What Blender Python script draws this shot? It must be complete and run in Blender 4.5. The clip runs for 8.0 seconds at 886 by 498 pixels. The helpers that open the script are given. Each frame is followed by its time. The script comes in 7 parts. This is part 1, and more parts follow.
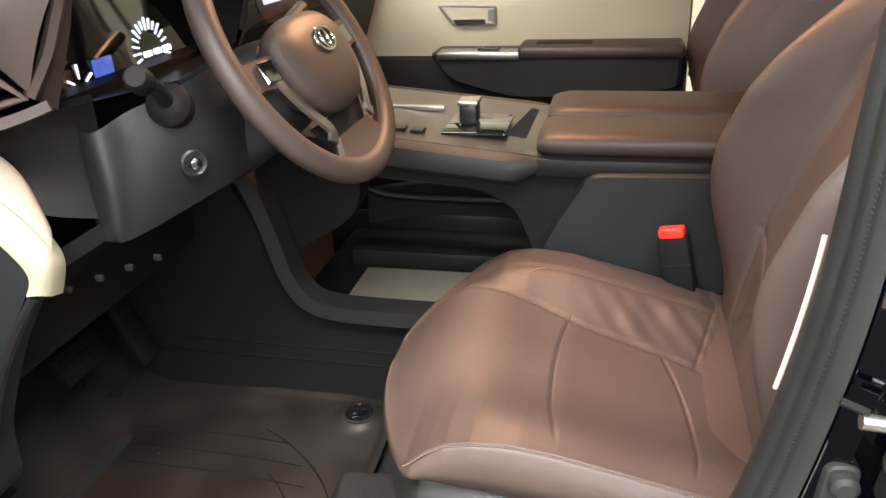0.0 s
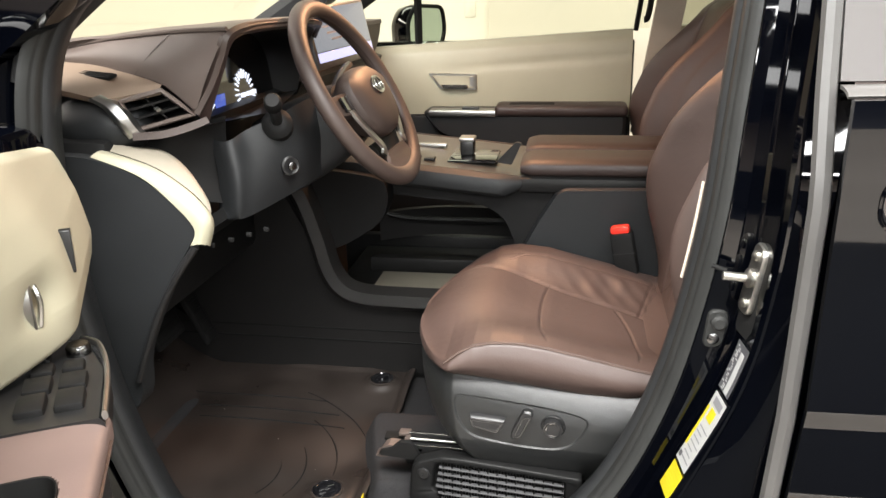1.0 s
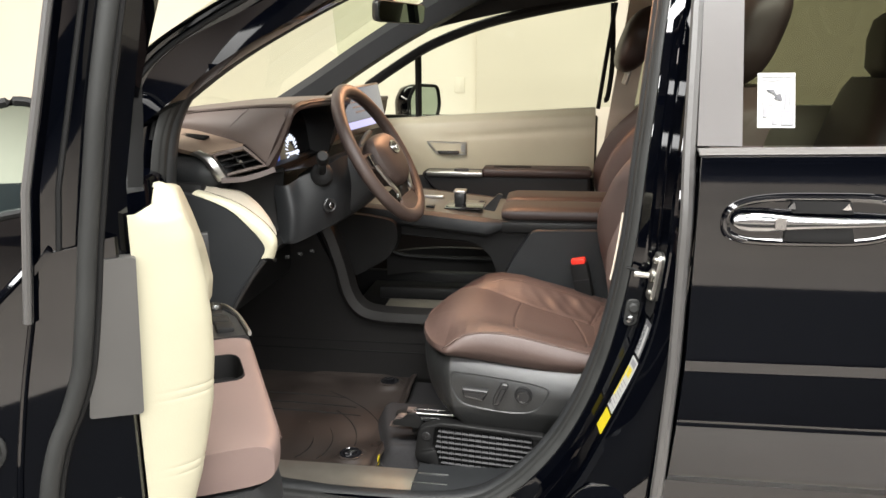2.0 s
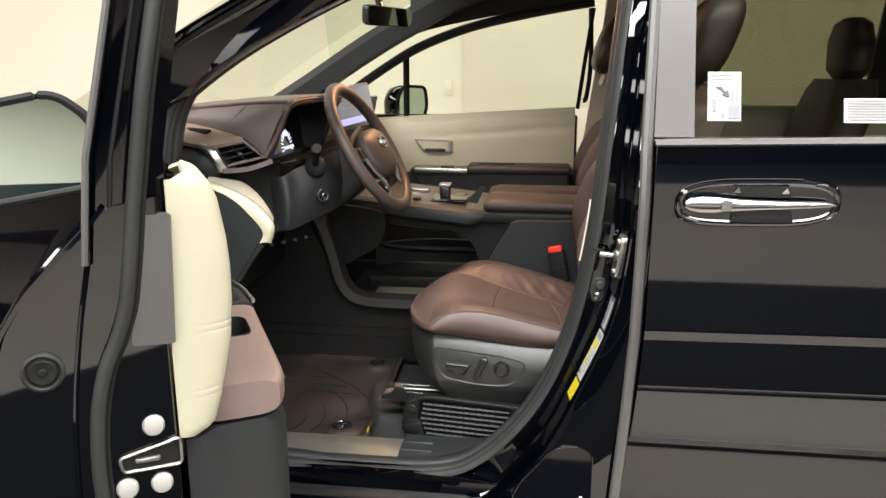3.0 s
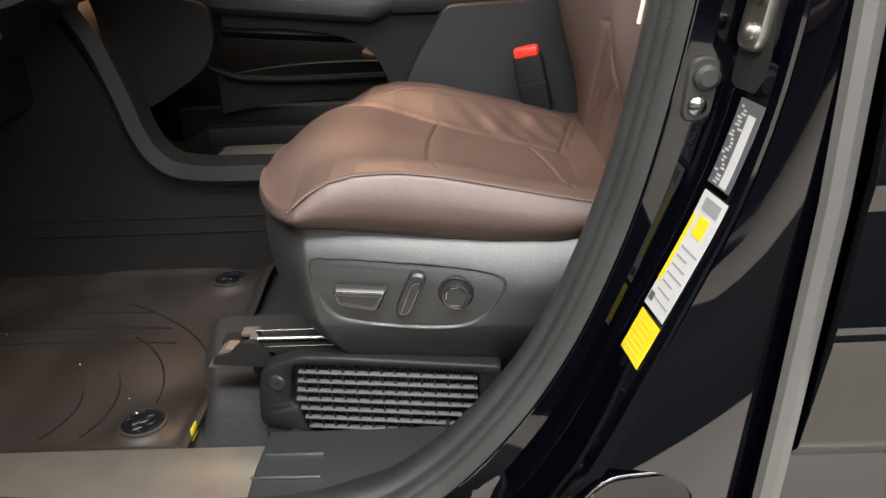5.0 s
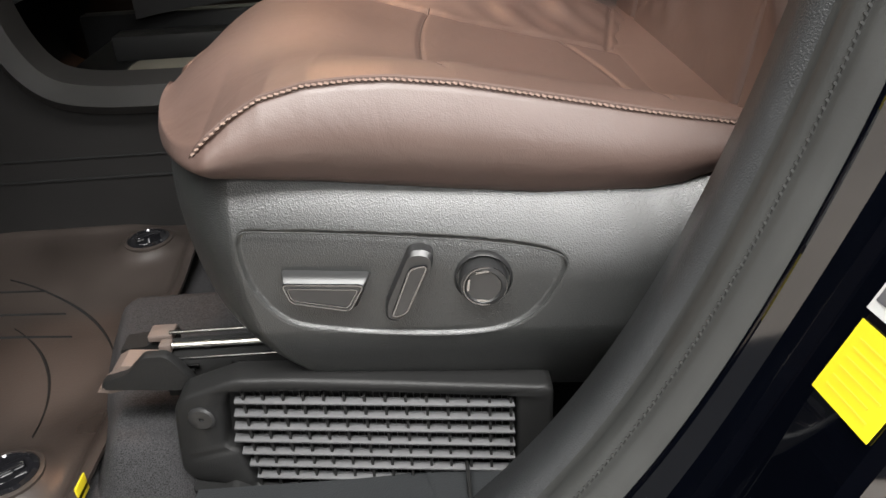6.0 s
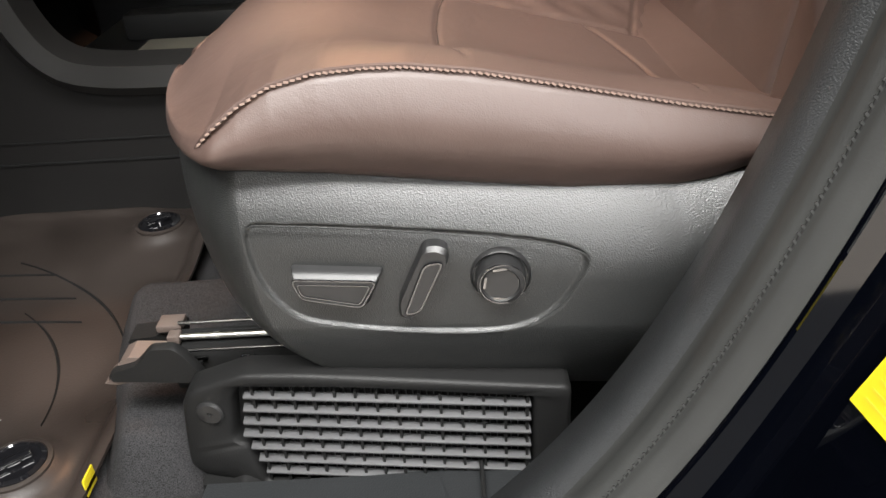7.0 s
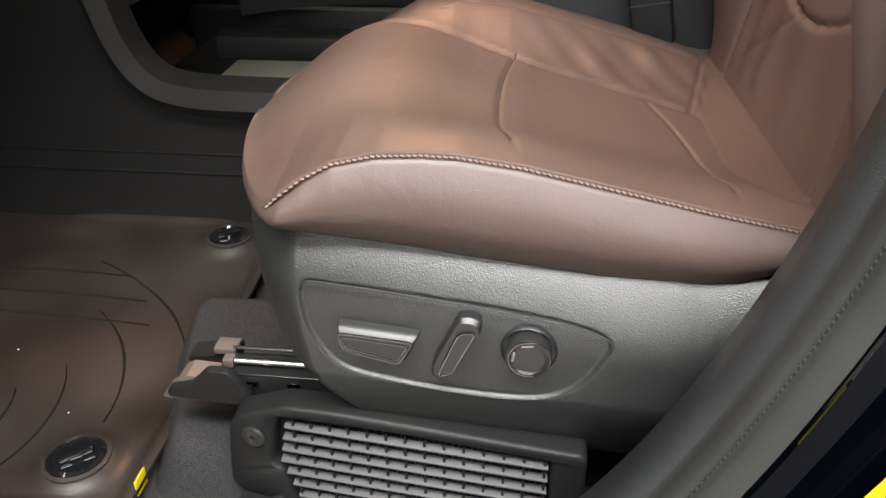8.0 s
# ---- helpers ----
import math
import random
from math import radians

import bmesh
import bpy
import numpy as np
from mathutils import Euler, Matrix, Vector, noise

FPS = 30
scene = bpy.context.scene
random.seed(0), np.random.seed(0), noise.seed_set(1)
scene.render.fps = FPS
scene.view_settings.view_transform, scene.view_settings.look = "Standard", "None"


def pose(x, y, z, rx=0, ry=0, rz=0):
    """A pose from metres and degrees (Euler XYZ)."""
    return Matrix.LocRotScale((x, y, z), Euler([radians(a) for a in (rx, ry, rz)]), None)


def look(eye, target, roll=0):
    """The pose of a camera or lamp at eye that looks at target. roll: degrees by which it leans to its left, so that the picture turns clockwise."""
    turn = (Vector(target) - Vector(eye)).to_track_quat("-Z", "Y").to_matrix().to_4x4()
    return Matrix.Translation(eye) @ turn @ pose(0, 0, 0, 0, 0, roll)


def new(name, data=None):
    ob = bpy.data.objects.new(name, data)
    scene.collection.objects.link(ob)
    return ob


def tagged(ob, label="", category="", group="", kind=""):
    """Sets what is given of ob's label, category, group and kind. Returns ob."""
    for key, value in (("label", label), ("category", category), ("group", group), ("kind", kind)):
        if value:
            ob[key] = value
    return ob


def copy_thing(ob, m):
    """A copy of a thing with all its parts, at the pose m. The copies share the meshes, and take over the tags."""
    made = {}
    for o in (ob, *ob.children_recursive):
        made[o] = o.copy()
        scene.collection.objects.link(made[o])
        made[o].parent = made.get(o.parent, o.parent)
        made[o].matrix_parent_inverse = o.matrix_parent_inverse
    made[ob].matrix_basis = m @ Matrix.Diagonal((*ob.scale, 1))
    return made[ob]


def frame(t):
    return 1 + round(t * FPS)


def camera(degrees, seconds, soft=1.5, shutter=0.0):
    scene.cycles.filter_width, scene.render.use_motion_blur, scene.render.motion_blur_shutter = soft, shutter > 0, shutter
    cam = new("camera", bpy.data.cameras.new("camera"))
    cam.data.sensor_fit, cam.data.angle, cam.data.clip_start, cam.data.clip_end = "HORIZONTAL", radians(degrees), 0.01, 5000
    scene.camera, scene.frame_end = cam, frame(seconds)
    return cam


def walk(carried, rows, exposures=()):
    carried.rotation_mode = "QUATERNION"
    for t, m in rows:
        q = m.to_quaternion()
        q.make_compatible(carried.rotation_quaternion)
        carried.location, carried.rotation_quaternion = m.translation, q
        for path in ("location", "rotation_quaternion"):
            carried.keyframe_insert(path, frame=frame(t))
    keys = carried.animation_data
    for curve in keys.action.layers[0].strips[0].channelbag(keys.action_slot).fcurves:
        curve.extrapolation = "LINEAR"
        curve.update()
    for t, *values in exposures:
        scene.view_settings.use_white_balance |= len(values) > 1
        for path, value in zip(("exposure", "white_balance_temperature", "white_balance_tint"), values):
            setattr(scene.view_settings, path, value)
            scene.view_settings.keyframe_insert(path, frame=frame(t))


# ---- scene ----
cam = camera(59.8, 8.0)
PATH = [
    (0, (0.394, -0.369, 1.251), (-0.044, 1.4, 0.427), -2.9),
    (0.5, (0.393, -0.565, 1.286), (0.04, 1.261, 0.549), -1.9),
    (1, (0.375, -0.815, 1.263), (0.048, 1.05, 0.619), -1.4),
    (1.5, (0.387, -1.107, 1.298), (0.083, 0.793, 0.753), -0.7),
    (1.7, (0.399, -1.178, 1.301), (0.1, 0.736, 0.8), -0.5),
    (2.8, (0.457, -1.425, 1.295), (0.174, 0.501, 0.837), -0.2),
    (3, (0.454, -1.415, 1.292), (0.184, 0.512, 0.827), -0.2),
    (3.5, (0.425, -1.281, 1.259), (0.187, 0.637, 0.742), -0.5),
    (4, (0.378, -1.072, 1.2), (0.199, 0.829, 0.607), -1.1),
    (4.5, (0.379, -0.767, 1.082), (0.252, 1.104, 0.388), -1.9),
    (4.7, (0.378, -0.65, 1.04), (0.276, 1.208, 0.309), -2.3),
    (5.8, (0.33, -0.222, 0.881), (0.355, 1.539, -0.066), -3.2),
    (6, (0.327, -0.188, 0.874), (0.347, 1.561, -0.097), -3.5),
    (6.5, (0.326, -0.164, 0.863), (0.327, 1.565, -0.143), -3.9),
    (7, (0.327, -0.165, 0.874), (0.306, 1.556, -0.145), -3.6),
    (7.5, (0.335, -0.176, 0.894), (0.259, 1.543, -0.126), -2.4),
    (8, (0.344, -0.175, 0.93), (0.16, 1.545, -0.075), -0.4),
]
EXPOSURES = [(0, 0.75), (0.5, 0.7), (1.5, 0.50), (3, 0.18), (3.5, 0.14), (4.5, 0.34), (6, 0.74), (8, 0.70)]
walk(cam, [(t, look(eye, target, roll)) for t, eye, target, roll in PATH], EXPOSURES)

# ---- light ----
world = bpy.data.worlds.new("world")
scene.world = world
world.use_nodes = True
world.node_tree.nodes["Background"].inputs[0].default_value = (0.9, 0.95, 1.0, 1)
world.node_tree.nodes["Background"].inputs[1].default_value = 0.006


def area_lamp(name, eye, target, sx, sy, power, colour):
    d = bpy.data.lights.new(name, "AREA")
    d.shape, d.size, d.size_y, d.energy, d.color = "RECTANGLE", sx, sy, power, colour
    ob = new(name, d)
    ob.matrix_world = look(eye, target)
    return ob


area_lamp("ceiling_panel_light", (0.3, -1.35, 3.55), (0.3, -1.3, 0), 4.5, 0.9, 450, (1.0, 0.99, 0.965))
area_lamp("ceiling_panel_light", (0.8, -5.2, 3.55), (0.8, -5.2, 0), 7.0, 0.9, 590, (0.98, 0.98, 0.97))
area_lamp("ceiling_panel_light", (1.5, -9.5, 3.55), (1.5, -9.5, 0), 9.0, 1.2, 1000, (0.98, 0.98, 0.97))
area_lamp("ceiling_panel_light", (0.3, 3.4, 3.55), (0.3, 3.4, 0), 6.0, 0.9, 74, (0.98, 1.0, 0.87))
area_lamp("ceiling_panel_light", (-4.3, 0.6, 3.55), (-4.3, 0.6, 0), 0.9, 5.0, 215, (1.0, 0.92, 0.86))
# no panel known here; added to brighten the east wall for the far mirror
area_lamp("ceiling_panel_light", (6.5, -2.5, 3.55), (6.5, -2.5, 0), 0.9, 7.0, 300, (1.0, 0.97, 0.93))
# added warm source, none known; gives the orange cast on wheel and seat
area_lamp("added_warm_light", (0.17, 1.10, 1.575), (0.05, 0.60, 0.7), 0.10, 0.07, 9.5, (1.0, 0.50, 0.26))


# ---- materials ----
def material(name, base, rough=0.5, metal=0.0, coat=0.0, bump=0.0, scale=200.0, vary=0.0, vscale=8.0, kind="noise", spec=0.5, rvary=0.0, wrinkle=0.0):
    m = bpy.data.materials.new(name)
    m.use_nodes = True
    nt = m.node_tree
    b = nt.nodes["Principled BSDF"]
    b.inputs["Base Color"].default_value = (*base, 1)
    b.inputs["Roughness"].default_value = rough
    b.inputs["Metallic"].default_value = metal
    b.inputs["Coat Weight"].default_value = coat
    b.inputs["Coat Roughness"].default_value = 0.03
    b.inputs["Specular IOR Level"].default_value = spec
    co = nt.nodes.new("ShaderNodeTexCoord").outputs["Object"]
    if vary or rvary:
        n = nt.nodes.new("ShaderNodeTexNoise")
        n.inputs["Scale"].default_value = vscale
        n.inputs["Detail"].default_value = 6
        nt.links.new(co, n.inputs["Vector"])
        if vary:
            r = nt.nodes.new("ShaderNodeValToRGB")
            r.color_ramp.elements[0].position, r.color_ramp.elements[1].position = 0.3, 0.7
            r.color_ramp.elements[0].color = (*[c * (1 - vary) for c in base], 1)
            r.color_ramp.elements[1].color = (*[min(1, c * (1 + vary)) for c in base], 1)
            nt.links.new(n.outputs["Fac"], r.inputs["Fac"])
            nt.links.new(r.outputs["Color"], b.inputs["Base Color"])
        if rvary:
            q = nt.nodes.new("ShaderNodeMapRange")
            q.inputs["To Min"].default_value, q.inputs["To Max"].default_value = rough - rvary, rough + rvary
            q.inputs["From Min"].default_value, q.inputs["From Max"].default_value = 0.3, 0.7
            nt.links.new(n.outputs["Fac"], q.inputs["Value"])
            nt.links.new(q.outputs["Result"], b.inputs["Roughness"])
    if bump:
        if kind == "grain":
            t = nt.nodes.new("ShaderNodeTexVoronoi")
            t.feature = "SMOOTH_F1"
            out = t.outputs["Distance"]
        else:
            t = nt.nodes.new("ShaderNodeTexNoise")
            t.inputs["Detail"].default_value = 4
            out = t.outputs["Fac"]
        t.inputs["Scale"].default_value = scale
        nt.links.new(co, t.inputs["Vector"])
        u = nt.nodes.new("ShaderNodeBump")
        u.inputs["Strength"].default_value = bump
        u.inputs["Distance"].default_value = 0.4 / scale
        nt.links.new(out, u.inputs["Height"])
        if wrinkle:
            w = nt.nodes.new("ShaderNodeTexNoise")
            w.inputs["Scale"].default_value, w.inputs["Detail"].default_value, w.inputs["Distortion"].default_value = 28.0, 5.0, 1.2
            nt.links.new(co, w.inputs["Vector"])
            v = nt.nodes.new("ShaderNodeBump")
            v.inputs["Strength"].default_value, v.inputs["Distance"].default_value = wrinkle, 0.004
            nt.links.new(w.outputs["Fac"], v.inputs["Height"])
            nt.links.new(v.outputs["Normal"], u.inputs["Normal"])
        nt.links.new(u.outputs["Normal"], b.inputs["Normal"])
    return m


def glow(name, colour, strength):
    m = material(name, (0.02, 0.02, 0.02), 0.2)
    b = m.node_tree.nodes["Principled BSDF"]
    b.inputs["Emission Color"].default_value = (*colour, 1)
    b.inputs["Emission Strength"].default_value = strength
    return m


def pane_material(name, tint, rough=0.0):
    m = bpy.data.materials.new(name)
    m.use_nodes = True
    nt = m.node_tree
    nt.nodes.clear()
    tr = nt.nodes.new("ShaderNodeBsdfTransparent")
    tr.inputs[0].default_value = (*tint, 1)
    gl = nt.nodes.new("ShaderNodeBsdfGlossy")
    gl.inputs["Roughness"].default_value = rough
    lw = nt.nodes.new("ShaderNodeLayerWeight")
    po = nt.nodes.new("ShaderNodeMath")
    po.operation = "POWER"
    po.inputs[1].default_value = 4.0
    fr = nt.nodes.new("ShaderNodeMath")
    fr.operation = "MULTIPLY_ADD"
    fr.inputs[1].default_value, fr.inputs[2].default_value = 0.5, 0.04
    nt.links.new(lw.outputs["Facing"], po.inputs[0])
    nt.links.new(po.outputs[0], fr.inputs[0])
    mx = nt.nodes.new("ShaderNodeMixShader")
    o = nt.nodes.new("ShaderNodeOutputMaterial")
    nt.links.new(fr.outputs[0], mx.inputs[0])
    nt.links.new(tr.outputs[0], mx.inputs[1])
    nt.links.new(gl.outputs[0], mx.inputs[2])
    nt.links.new(mx.outputs[0], o.inputs[0])
    return m


PAINT = material("black_paint", (0.0006, 0.0008, 0.0016), 0.25, coat=1.0, vary=0.2, vscale=3, spec=0.0)
PAINT.node_tree.nodes["Principled BSDF"].inputs["Coat IOR"].default_value = 1.52
RUBBER = material("grey_rubber_seal", (0.0180, 0.0185, 0.0178), 0.60, spec=0.28, bump=0.2, scale=700, vary=0.15, vscale=20)
RUBBER_DARK = material("dark_rubber", (0.010, 0.010, 0.010), 0.6, spec=0.12, bump=0.1, scale=400)
SHIELD = material("grained_grey_plastic", (0.0165, 0.0172, 0.0170), 0.37, spec=0.60, bump=0.95, scale=1250, kind="grain", vary=0.10, vscale=14)
PLASTIC = material("grained_black_plastic", (0.0085, 0.0085, 0.0085), 0.48, spec=0.2, bump=0.25, scale=900, kind="grain", vary=0.12, vscale=10)
PLASTIC_SMOOTH = material("smooth_black_plastic", (0.013, 0.013, 0.0133), 0.36, spec=0.42, bump=0.08, scale=900, vary=0.1, vscale=30)
PLASTIC_BROWN = material("brown_black_plastic", (0.0115, 0.0110, 0.0108), 0.47, spec=0.24, bump=0.25, scale=1300, kind="grain", vary=0.10, vscale=10)
TRIM_GREY = material("slate_grey_plastic", (0.0152, 0.0163, 0.0173), 0.52, spec=0.30, bump=0.6, scale=950, kind="grain", vary=0.08, vscale=12)
TRIM_GRAIN = material("leather_grained_trim", (0.0145, 0.0154, 0.0162), 0.50, spec=0.33, bump=0.90, scale=1150, kind="grain", vary=0.10, vscale=30)
LEATHER = material("brown_leather", (0.0590, 0.0380, 0.0318), 0.49, wrinkle=0.16, bump=0.32, scale=1300, kind="grain", vary=0.10, vscale=9, rvary=0.04)
LEATHER_DARK = material("dark_brown_leather", (0.029, 0.0180, 0.0155), 0.50, wrinkle=0.14, bump=0.22, scale=900, kind="grain", vary=0.10, vscale=9)
LEATHER_WHEEL = material("wheel_leather", (0.044, 0.0305, 0.0255), 0.52, bump=0.15, scale=1200, kind="grain", vary=0.08, vscale=14)
DASH_TOP = material("dash_brown_vinyl", (0.084, 0.064, 0.055), 0.5, bump=0.2, scale=900, kind="grain", vary=0.08, vscale=10)
PAD = material("mauve_brown_vinyl", (0.150, 0.106, 0.094), 0.5, bump=0.2, scale=900, kind="grain", vary=0.08, vscale=10)
CREAM = material("cream_vinyl", (0.35, 0.330, 0.242), 0.5, bump=0.12, scale=900, kind="grain", vary=0.04, vscale=8)
THREAD = material("pale_thread", (0.20, 0.140, 0.115), 0.7, bump=0.3, scale=900)
CARPET = material("charcoal_carpet", (0.022, 0.0215, 0.0222), 0.95, bump=1.0, scale=1300, vary=0.75, vscale=1100, spec=0.1)
MAT = material("brown_black_rubber_mat", (0.0215, 0.0170, 0.0148), 0.36, spec=0.45, bump=0.2, scale=420, vary=0.35, vscale=7, rvary=0.10)
SLAT = material("satin_grey_slat", (0.058, 0.058, 0.060), 0.5, vary=0.06, vscale=30)
CHROME = material("chrome", (0.50, 0.50, 0.495), 0.2, 1.0, vary=0.04, vscale=30)
SATIN = material("satin_silver", (0.46, 0.46, 0.445), 0.34, 1.0, vary=0.06, vscale=40)
STEEL = material("zinc_steel", (0.42, 0.41, 0.38), 0.35, 1.0, bump=0.2, scale=300, vary=0.2, vscale=60)
GUNMETAL = material("dark_chrome", (0.16, 0.16, 0.16), 0.2, 1.0)
PIANO = material("piano_black", (0.006, 0.006, 0.007), 0.06, coat=1.0)
TAUPE = material("taupe_console_film", (0.052, 0.047, 0.040), 0.3, vary=0.1, vscale=30)
HANDLE = material("tinted_chrome", (0.26, 0.26, 0.262), 0.2, 1.0, vary=0.05, vscale=30)
FRAME_WARM = material("warm_grey_plastic", (0.0150, 0.0142, 0.0136), 0.40, spec=0.40, bump=0.35, scale=950, kind="grain", vary=0.08, vscale=12)
# on the door edges this grey stands for reflections in black paint
EDGE_GREY = material("satin_grey_edge", (0.060, 0.058, 0.056), 0.4, vary=0.08, vscale=15)
TAUPE_VINYL = material("taupe_vinyl", (0.24, 0.215, 0.17), 0.55, bump=0.2, scale=900, kind="grain", vary=0.06, vscale=10)
BEIGE_MAT = material("beige_tray_liner", (0.16, 0.145, 0.115), 0.6, bump=0.2, scale=300, vary=0.1, vscale=15)
RED = material("red_plastic", (0.75, 0.035, 0.02), 0.35)
YELLOW = material("yellow_label", (0.46, 0.375, 0.01), 0.45, vary=0.04, vscale=40)
WHITE = material("white_label", (0.33, 0.33, 0.325), 0.5, vary=0.04, vscale=60)
YELLOW_INK = material("ochre_print", (0.45, 0.36, 0.02), 0.5)
INK = material("dark_ink", (0.05, 0.05, 0.055), 0.6)
INK_PALE = material("pale_ink", (0.16, 0.16, 0.17), 0.6)
IVORY = material("ivory_cap", (0.30, 0.29, 0.27), 0.4)
WALL = material("cream_painted_wall", (0.80, 0.745, 0.63), 0.7, bump=0.1, scale=60, vary=0.03, vscale=1.2)
WALL_PINK = material("blush_painted_wall", (0.72, 0.62, 0.55), 0.7, bump=0.1, scale=60, vary=0.03, vscale=1.2)
WALL_DARK = material("dark_navy_wall", (0.010, 0.012, 0.020), 0.5, vary=0.2, vscale=1.0)
FLOOR = material("polished_grey_floor", (0.47, 0.42, 0.37), 0.25, vary=0.08, vscale=1.3, bump=0.03, scale=40)
CEILING = material("dark_ceiling", (0.06, 0.06, 0.063), 0.8, vary=0.03, vscale=1.0)
HEADLINER = material("beige_headliner", (0.50, 0.44, 0.36), 0.9, bump=0.3, scale=500, vary=0.05, vscale=10)
GLASS = pane_material("green_tinted_glass", (0.86, 0.90, 0.82))
GLASS_CLEAR = pane_material("clear_glass", (0.86, 0.90, 0.79))
GLASS_DARK = pane_material("privacy_glass", (0.42, 0.43, 0.35))
MIRROR = material("mirror_glass", (0.58, 0.72, 0.64), 0.01, 1.0)
SCREEN = glow("lit_screen", (0.60, 0.63, 0.68), 0.34)
GAUGE = glow("gauge_glow", (0.78, 0.84, 1.0), 1.1)
GAUGE_BLUE = glow("gauge_blue", (0.15, 0.25, 1.0), 0.35)
# glow for the lens that goes with the added warm light
WARM_ADDED = glow("added_warm_glow", (1.0, 0.62, 0.32), 6.0)


# ---- mesh helpers ----
FRAMES = {}


def thing(name, label, category, m=None, group="", kind=""):
    ob = new(name)
    ob.empty_display_size = 0.05
    m = m or Matrix()
    ob.matrix_basis = m
    FRAMES[ob.name] = m
    return tagged(ob, label, category, group, kind)


def finish(bm, smooth=True):
    bmesh.ops.remove_doubles(bm, verts=bm.verts, dist=1e-6)
    bmesh.ops.recalc_face_normals(bm, faces=bm.faces)
    for f in bm.faces:
        f.smooth = smooth
    return bm


def part(name, bm, mat, parent, label="", local=False, sharp=35):
    """One mesh under a thing or a part; bm is in world coordinates unless local."""
    m = FRAMES[parent.name]
    finish(bm)
    for e in bm.edges:
        if len(e.link_faces) == 2 and e.calc_face_angle(0) > radians(sharp):
            e.smooth = False
    if not local:
        bm.transform(m.inverted())
    me = bpy.data.meshes.new(name)
    bm.to_mesh(me)
    bm.free()
    me.materials.append(mat)
    ob = new(name, me)
    ob.parent = parent
    FRAMES[ob.name] = m
    if label:
        ob["label"] = label
    return ob


def lone(name, bm, mat, label, category, kind="", group=""):
    """A thing that is one mesh."""
    finish(bm)
    for e in bm.edges:
        if len(e.link_faces) == 2 and e.calc_face_angle(0) > radians(35):
            e.smooth = False
    me = bpy.data.meshes.new(name)
    bm.to_mesh(me)
    bm.free()
    me.materials.append(mat)
    ob = new(name, me)
    FRAMES[ob.name] = Matrix()
    return tagged(ob, label, category, group, kind)


def box(x0, x1, y0, y1, z0, z1, bevel=0.0, seg=2, m=None):
    bm = bmesh.new()
    bmesh.ops.create_cube(bm, size=1)
    bm.transform(Matrix.Translation(((x0 + x1) / 2, (y0 + y1) / 2, (z0 + z1) / 2)) @ Matrix.Diagonal((abs(x1 - x0), abs(y1 - y0), abs(z1 - z0), 1)))
    if bevel:
        bmesh.ops.bevel(bm, geom=bm.edges[:], offset=bevel, segments=seg, profile=0.5, affect="EDGES")
    if m is not None:
        bm.transform(m)
    return bm


def join(*bms):
    out = bms[0]
    for b in bms[1:]:
        me = bpy.data.meshes.new("tmp")
        b.to_mesh(me)
        b.free()
        out.from_mesh(me)
        bpy.data.meshes.remove(me)
    return out


def smooth_path(pts, n=8, closed=False):
    """A Catmull-Rom curve through a few control points."""
    p = [Vector(a) for a in pts]
    k = len(p)
    out = []
    for i in range(k if closed else k - 1):
        if closed:
            a, b, c, d = p[i - 1], p[i], p[(i + 1) % k], p[(i + 2) % k]
        else:
            a, b, c, d = p[max(i - 1, 0)], p[i], p[i + 1], p[min(i + 2, k - 1)]
        for j in range(n):
            t = j / n
            out.append(0.5 * ((2 * b) + (c - a) * t + (2 * a - 5 * b + 4 * c - d) * t * t + (3 * b - a - 3 * c + d) * t ** 3))
    if not closed:
        out.append(p[-1])
    return out


def skin_rows(rows, closed_rows=True, cap=True):
    """A skin over rows of points, all rows equally long."""
    bm = bmesh.new()
    vs = [[bm.verts.new(p) for p in r] for r in rows]
    n = len(rows[0])
    for a, b in zip(vs[:-1], vs[1:]):
        for j in range(n if closed_rows else n - 1):
            k = (j + 1) % n
            bm.faces.new((a[j], a[k], b[k], b[j]))
    if cap and closed_rows:
        bm.faces.new(vs[0][::-1])
        bm.faces.new(vs[-1])
    return bm


def sweep(path, profile, up=(0, 1, 0), closed=False, cap=True):
    """A profile [(a, b)] carried along a path: a across, b along the up direction."""
    path = [Vector(p) for p in path]
    up = Vector(up)
    rows = []
    k = len(path)
    for i, p in enumerate(path):
        t = (path[(i + 1) % k] - path[i - 1]) if closed else (path[min(i + 1, k - 1)] - path[max(i - 1, 0)])
        t.normalize()
        side = t.cross(up).normalized()
        u = side.cross(t).normalized()
        rows.append([p + side * a + u * b for a, b in profile])
    if closed:
        rows.append(rows[0])
        return skin_rows(rows, cap=False)
    return skin_rows(rows, cap=cap)


def ring(r, n=10, squash=1.0):
    return [(r * math.cos(2 * math.pi * i / n), squash * r * math.sin(2 * math.pi * i / n)) for i in range(n)]


def tube(path, r, n=8, up=(0, 1, 0.01), closed=False, squash=1.0):
    return sweep(path, ring(r, n, squash), up, closed)


def sheet(f, nu, nv, thick=0.0):
    """The surface f(u, v), u and v from 0 to 1, made thick along its normals."""
    bm = bmesh.new()
    vs = [[bm.verts.new(f(i / nu, j / nv)) for j in range(nv + 1)] for i in range(nu + 1)]
    for i in range(nu):
        for j in range(nv):
            bm.faces.new((vs[i][j], vs[i + 1][j], vs[i + 1][j + 1], vs[i][j + 1]))
    if thick:
        bm.normal_update()
        bmesh.ops.solidify(bm, geom=bm.faces[:], thickness=thick)
    return bm


